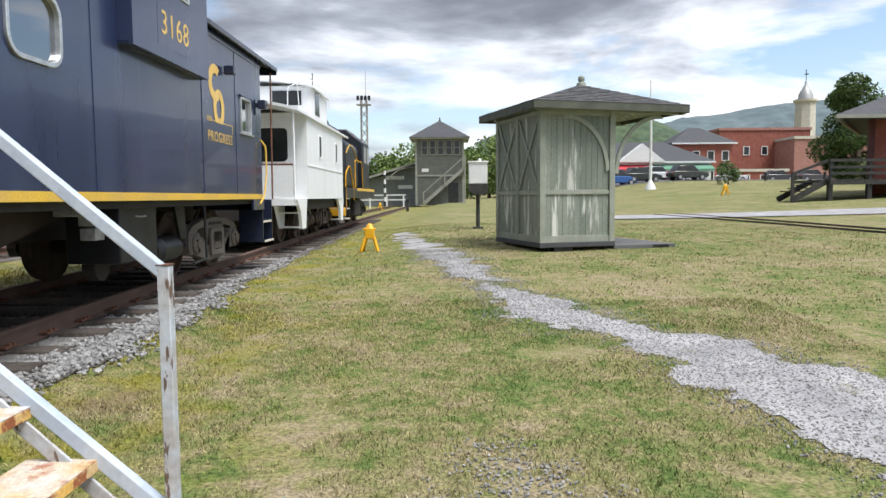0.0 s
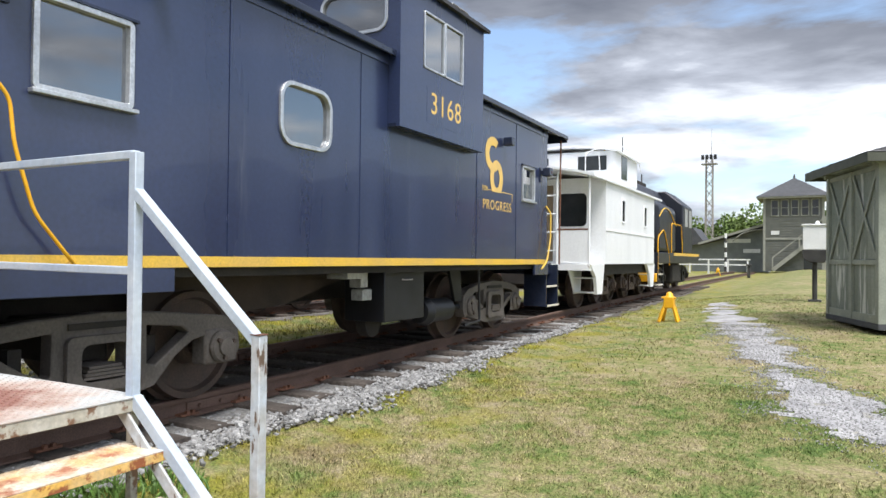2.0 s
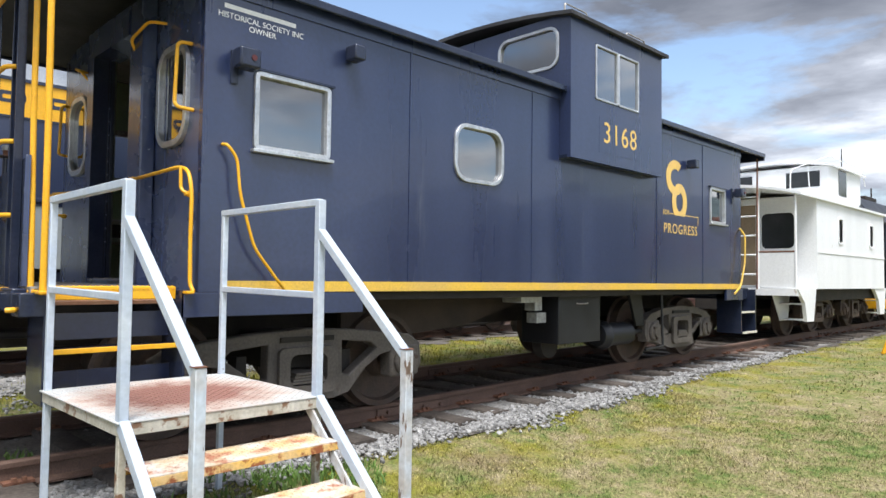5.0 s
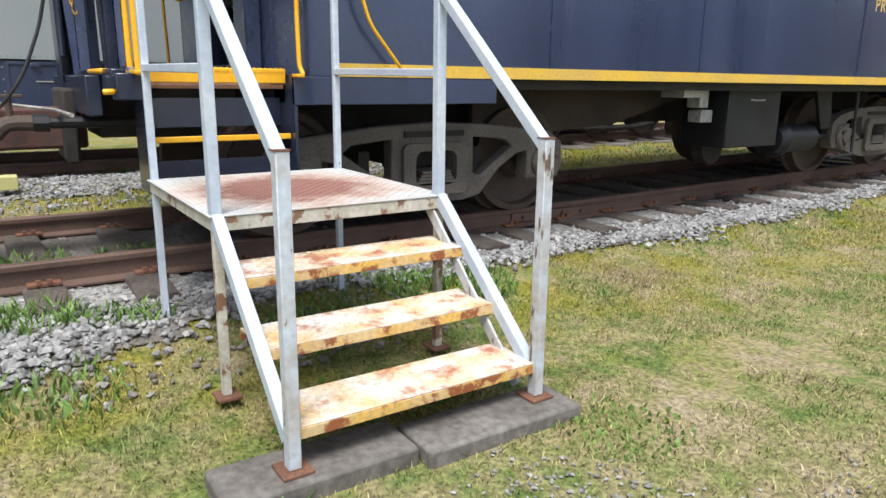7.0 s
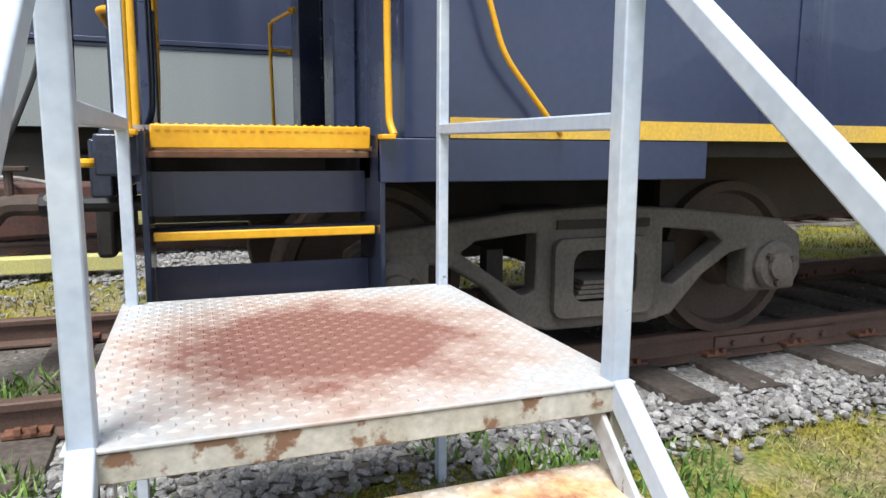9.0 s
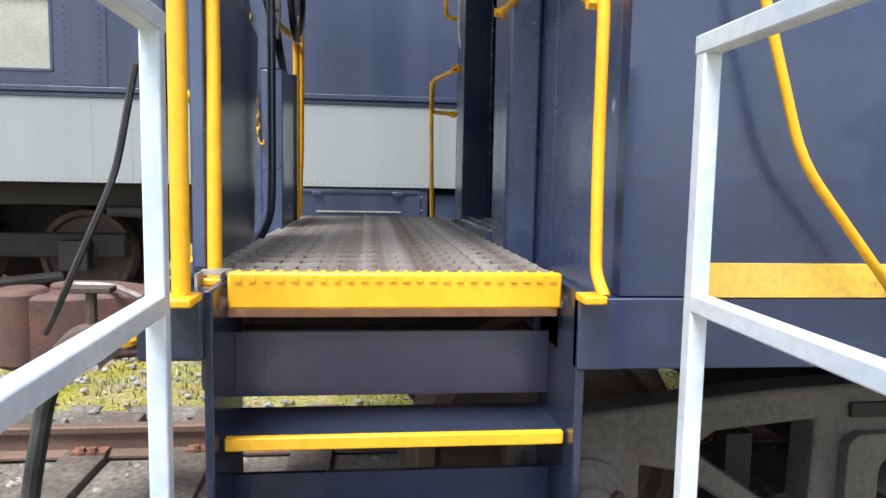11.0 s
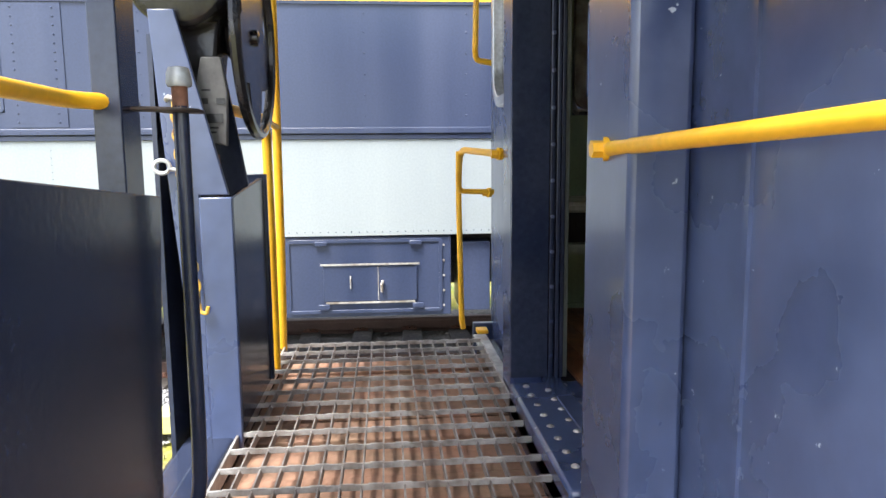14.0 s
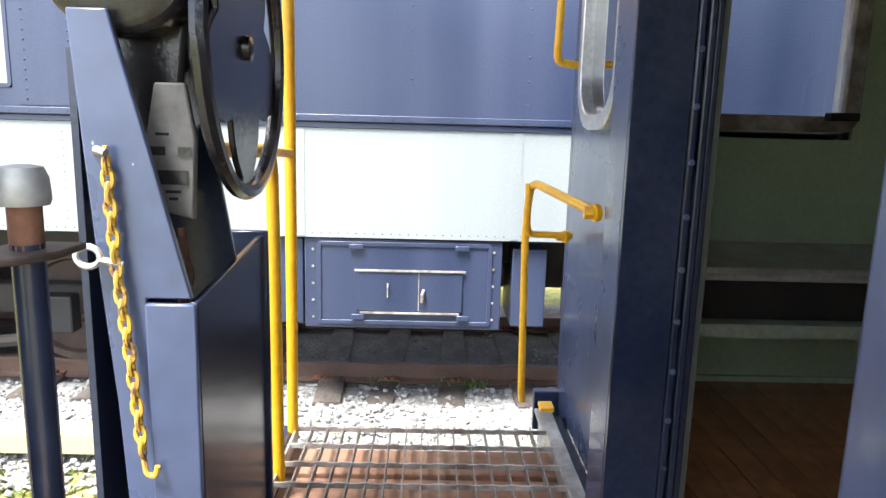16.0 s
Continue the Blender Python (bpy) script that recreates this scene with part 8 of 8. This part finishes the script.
for k in range(7):
    part("porch_post", Shape().box((28 + k * 2.8, 110.2, 2.0), (28.2 + k * 2.8, 110.4, 4.5)), WHITE, mk_)
house("brick_house", 43, 53, 121, 10, 2.4, 10.2, 3.0, BRICK, SLATE_FAR, "two-storey red brick house with dark hip roof", 4, 2)
house("brick_block", 58, 76, 140, 20, 2.6, 14.0, 0, BRICK, SLATE_FAR, "large red brick block with pale parapet", 5, 2, BRICK_SALMON, True)
house("brick_block", 69, 86, 132, 16, 2.6, 11.6, 0, BRICK_SALMON, SLATE_FAR, "salmon brick block with cream cornice", 3, 1, CREAM, True)
house("brick_annex", 54, 66, 128, 8, 2.4, 5.4, 0, BRICK, SLATE_FAR, "low brick annex with a row of small windows", 4, 1, CREAM, True, wsize=(0.9, 0.9))
stp_ = thing("steeple", (91, 172, 2.6), "cream stone steeple with dome and vane", "steeple")
part("tower", Shape().tube([(91, 172, 2.0), (91, 172, 22.0), (91, 172, 23.5)], [2.7, 2.4, 2.3], 8), CREAM, stp_, smooth=20)
part("cornice", Shape().turned((91, 172, 23.4), (0, 0, 1), [(0, 2.3), (0.3, 2.7), (0.8, 2.7), (0.9, 1.8)], 16), CREAM, stp_)
part("dome", Shape().turned((91, 172, 24.2), (0, 0, 1), [(0, 1.8), (1.2, 1.6), (2.6, 0.9), (3.4, 0.35), (4.4, 0.2), (4.5, 0.05)], 16), GALV, stp_, "grey dome")
part("vane", Shape().tube([(91, 172, 28.8), (91, 172, 31.5)], 0.08, 6).box((90.6, 171.95, 30.2), (91.5, 172.05, 30.5)), UNDER, stp_)

# flagpole
fx, fy, fz = at(0.2874, 0.0127, 62)
fz = ground_z(fx, fy)
flag = thing("flagpole", (fx, fy, fz), "tall white flagpole standing on the lawn", "flagpole")
part("pole", Shape().tube([(fx, fy, fz), (fx, fy, fz + 5), (fx - 0.1, fy, fz + 9.6)], [0.14, 0.10, 0.05], 10), WHITE, flag)
part("base", Shape().turned((fx, fy, fz - 0.05), (0, 0, 1), [(0, 0.5), (0.3, 0.45), (0.7, 0.2), (0.9, 0.14)], 12), WHITE, flag)

# depot with its black timber deck
dp = thing("depot", (30, 37, ground_z(30, 37)), "red wooden depot with grey roof and wide eaves", "depot")
dz = ground_z(22, 33) + 0.25
part("wall", Shape().prism([(24.7, 34.5), (42, 34.5), (47.5, 41), (30.2, 41)], "z", dz - 0.2, dz + 3.7), BRICK, dp)
part("roof", Shape().add([(21.9, 32.5, dz + 3.55), (44, 32.5, dz + 3.55), (51, 43, dz + 3.55), (29.2, 43, dz + 3.55), (32.5, 37.8, dz + 7.0), (43, 37.8, dz + 7.0)], [(0, 1, 5, 4), (1, 2, 5), (2, 3, 4, 5), (3, 0, 4), (3, 2, 1, 0)]), SLATE_FAR, dp, "grey hip roof with wide eaves")
part("eave", Shape().box((21.9, 32.45, dz + 3.40), (44, 32.6, dz + 3.56)).beam((21.97, 32.6, dz + 3.48), (29.2, 43, dz + 3.48), 0.15, 0.16), TOWER_TRIM, dp)
part("corner_board", Shape().box((24.63, 34.45, dz), (24.9, 34.6, dz + 3.6)), surf("dark_red_trim", (0.11, 0.03, 0.03), rough=0.7), dp)
dk = thing("timber_deck", (24, 32, dz), "black stained timber deck with railings and steps", "deck")
part("deck_boards", Shape().box((20.9, 31.0, dz + 0.50), (40, 34.45, dz + 0.58)), BLACK_WOOD, dk)
for k in range(9):
    x = 21.0 + k * 1.7
    part("deck_post", Shape().box((x - 0.09, 31.05, dz - 0.7), (x + 0.09, 31.25, dz + 0.50)), BLACK_WOOD, dk)
    part("rail_post", Shape().box((x - 0.06, 31.02, dz + 0.58), (x + 0.06, 31.16, dz + 1.45)), BLACK_WOOD, dk)
for z in (0.85, 1.12, 1.42):
    part("rail", Shape().box((20.9, 30.98, dz + z - 0.06), (36, 31.02, dz + z + 0.06)), BLACK_WOOD, dk)
part("skirt_board", Shape().box((20.9, 30.95, dz + 0.36), (36, 31.0, dz + 0.58)), BLACK_WOOD, dk)
dst = part("steps", Shape().beam((19.4, 31.2, dz - 0.3), (20.95, 31.2, dz + 0.55), 0.08, 0.25), BLACK_WOOD, dk)
part("stringer", Shape().beam((19.4, 32.6, dz - 0.3), (20.95, 32.6, dz + 0.55), 0.08, 0.25), BLACK_WOOD, dst)
for k in range(4):
    part("step_tread", Shape().box((19.5 + 0.36 * k, 31.2, dz + 0.05 + 0.14 * k), (19.85 + 0.36 * k, 32.6, dz + 0.10 + 0.14 * k)), BLACK_WOOD, dst)
part("step_rail", Shape().beam((19.4, 31.2, dz + 0.85), (20.95, 31.2, dz + 1.42), 0.08, 0.12).beam((19.4, 31.2, dz - 0.4), (19.4, 31.2, dz + 0.9), 0.12, 0.12), BLACK_WOOD, dst)


def car(x, y, turn, colour, label, tall=0.0):
    """A parked car: lower body with arches, glazed cabin, bumpers, lamps and four wheels."""
    z = ground_z(x, y) + 0.05
    m = Matrix.Translation((x, y, z)) @ Matrix.Rotation(radians(turn), 4, "Z")
    c = thing("parked_car", (x, y, z), label, "car", "cars in the car park")
    paint = surf("car_paint", colour, tuple(v * 0.85 for v in colour), rough=0.25, bump=0.0, fine=0.02)
    def cp(name, s, material, parent, lab="", bevel=0.0):
        s.v = [tuple(m @ Vector(p)) for p in s.v]
        return part(name, s, material, parent, lab, bevel)
    t = tall
    b = cp("body", Shape().prism([(-2.15, 0.35), (-1.75, 0.25), (1.8, 0.25), (2.2, 0.38), (2.2, 0.72 + t * 0.3), (1.2, 0.92 + t * 0.3), (-1.9, 0.95 + t * 0.3), (-2.2, 0.8)], "y", -0.86, 0.86), paint, c, "", 0.08)
    cp("cabin", Shape().prism([(-1.85, 0.93 + t * 0.3), (1.1, 0.93 + t * 0.3), (0.45, 1.42 + t), (-1.35, 1.42 + t)], "y", -0.74, 0.74), DARK_OPEN, c, "dark glazed cabin", 0.06)
    cp("roof", Shape().prism([(-1.32, 1.41 + t), (0.42, 1.41 + t), (0.35, 1.47 + t), (-1.25, 1.47 + t)], "y", -0.72, 0.72), paint, c, "", 0.03)
    for wx in (-1.35, 1.35):
        for wy in (-0.80, 0.80):
            w = cp("wheel", Shape().disc((wx, wy, 0.32), (0, 1, 0), 0.33, 0.22, 20), TYRE, c)
            cp("rim", Shape().disc((wx, wy * 1.14, 0.32), (0, 1, 0), 0.19, 0.02, 14), GALV, w)
    for wy in (-0.62, 0.62):
        cp("headlight", Shape().box((2.12, wy - 0.18, 0.6), (2.22, wy + 0.18, 0.72)), WHITE, c, "", 0.02)
        cp("tail_light", Shape().box((-2.22, wy - 0.16, 0.68), (-2.12, wy + 0.16, 0.82)), RED_AWN, c, "", 0.02)
    return c


car(22.8, 78, 20, (0.03, 0.10, 0.30), "blue pickup parked beside the lawn", 0.3)
car(25.8, 79, 15, (0.03, 0.035, 0.03), "dark parked car in the asphalt car park", 0.2)
car(29.6, 86, 10, (0.65, 0.66, 0.67), "white parked car in the asphalt car park", 0.2)
car(31.0, 79, 12, (0.04, 0.045, 0.04), "dark green parked car in the asphalt car park", 0.2)
car(37.5, 97, 8, (0.55, 0.56, 0.57), "silver parked pickup in the asphalt car park", 0.35)
car(46.0, 104, 5, (0.6, 0.6, 0.6), "pale parked car in the asphalt car park", 0.1)
car(52.5, 103, 5, (0.05, 0.05, 0.055), "black parked car in the asphalt car park", 0.1)
car(58.0, 104, 5, (0.07, 0.06, 0.06), "dark parked car in the asphalt car park", 0.2)
car(71.0, 102, 5, (0.04, 0.05, 0.07), "dark blue parked car in the asphalt car park", 0.2)
car(34.5, 98, 5, (0.5, 0.05, 0.05), "red parked car in the asphalt car park", 0.0)
for k in range(7):
    x, y = 33.5 + k * 3.6, 72 + k * 1.0
    z = ground_z(x, y)
    solo("bollard", Shape().turned((x, y, z - 0.1), (0, 0, 1), [(0, 0.16), (0.95, 0.15), (1.0, 0.10)], 10), BLACK_WOOD, "short black bollard at the lawn's edge", "bollard", "bollards along the car park")


def leaf_cloud(centres, count, size, seed, stretch=0.8):
    """Many small leaf clumps round a few limb ends, ragged and with gaps."""
    rng = np.random.default_rng(seed)
    s = Shape()
    per = count // len(centres)
    for cx, cy, cz, r in centres:
        d = rng.normal(size=(per, 3))
        d /= np.linalg.norm(d, axis=1)[:, None]
        rad = r * rng.uniform(0.35, 1.08, per) ** 0.6
        p = d * rad[:, None] * np.array([1, 1, stretch]) + np.array([cx, cy, cz])
        for q in p:
            a = rng.normal(size=3)
            a /= np.linalg.norm(a)
            b = np.cross(a, rng.normal(size=3))
            b /= np.linalg.norm(b) + 1e-6
            k = size * rng.uniform(0.5, 1.3)
            s.add([q - a * k, q - b * k * 0.6, q + a * k, q + b * k * 0.6], [(0, 1, 2, 3)])
    return s


def tree(x, y, h, r, seed, leaf, label, count=2600, size=0.22, low=0.25):
    z = ground_z(x, y)
    rg = random.Random(seed)
    t = thing("tree", (x, y, z), label, "tree")
    part("trunk", Shape().tube([(x, y, z - 0.2), (x + 0.1, y, z + h * 0.3), (x, y + 0.1, z + h * 0.75)], [h * 0.035, h * 0.026, h * 0.010], 9), BARK, t)
    cs_ = []
    for k in range(12):
        a = rg.uniform(0, 6.283)
        f = rg.uniform(low, 0.95)
        rr = r * (1 - abs(f - 0.5) * 0.9) * rg.uniform(0.45, 0.85)
        cx, cy, cz = x + rr * math.cos(a), y + rr * math.sin(a), z + h * f
        part("limb", Shape().tube([(x, y, z + h * f * 0.55), ((x + cx) / 2, (y + cy) / 2, z + h * f * 0.8), (cx, cy, cz)], [h * 0.014, h * 0.009, h * 0.004], 6), BARK, t)
        cs_.append((cx, cy, cz, r * rg.uniform(0.32, 0.55)))
    cs_.append((x, y, z + h * 0.82, r * 0.55))
    part("crown", leaf_cloud(cs_, count, size, seed), leaf, t, smooth=0)
    return t


tree(38.8, 60, 8.9, 3.3, 7, LEAF, "leafy dark green tree beside the depot", 15000, 0.15, 0.08)
tree(29.0, 62.5, 1.8, 1.2, 8, LEAF, "low rounded shrub on the lawn", 900, 0.12, 0.1)
for i, (x, y, h, r) in enumerate(((-2.5, 112, 9.0, 5.0), (-7.0, 118, 7.5, 5.0), (4.5, 110, 7.6, 5), (10.5, 112, 9.0, 5.5), (16, 118, 9.5, 6), (-13, 115, 7, 5), (1.0, 122, 10.5, 5), (22, 125, 9, 6), (-19, 118, 6.5, 5))):
    tree(x, y, h, r, 20 + i, LEAF_LIGHT, "spring green tree behind the signal cabin", 6500, 0.27, 0.06)


def ridge(name, x0, x1, y, d, top, material, label, seed, nx=90):
    """A wooded ridge: a slope that climbs to an uneven skyline."""
    s = Shape()
    ny = 10
    for i in range(nx + 1):
        u = i / nx
        x = x0 + (x1 - x0) * u
        hgt = top(u) * (1 + 0.03 * noise.noise((u * 40, seed, 0)) + 0.012 * noise.noise((u * 160, seed, 1)))
        for j in range(ny + 1):
            v = j / ny
            s.v.append((x, y + d * v, hgt * math.sin(v * math.pi / 2) ** 0.9 + (3.0 if v > 0 else -3.0) * noise.noise((x * 0.02, v * 6, seed)) * v))
    n = ny + 1
    s.f = [(i * n + j, (i + 1) * n + j, (i + 1) * n + j + 1, i * n + j + 1) for i in range(nx) for j in range(ny)]
    return solo(name, s, material, label, "", kind="structure", smooth=70)


ridge("backdrop", 60, 900, 700, 260, lambda u: 60 + 75 * math.sin(min(1, u * 1.15) * math.pi * 0.62) ** 1.2, HILL_FAR, "long wooded mountain ridge tinted blue-grey for haze", 3)
ridge("backdrop", 20, 360, 330, 120, lambda u: 46 * math.exp(-((u - 0.20) / 0.22) ** 2) + 14 + 8 * math.exp(-((u - 0.75) / 0.2) ** 2), HILL, "nearer green wooded hill", 5)
ridge("backdrop", -420, 60, 420, 150, lambda u: 16 + 10 * math.sin(u * 5.0) ** 2, HILL, "low green wooded hills along the valley", 7)
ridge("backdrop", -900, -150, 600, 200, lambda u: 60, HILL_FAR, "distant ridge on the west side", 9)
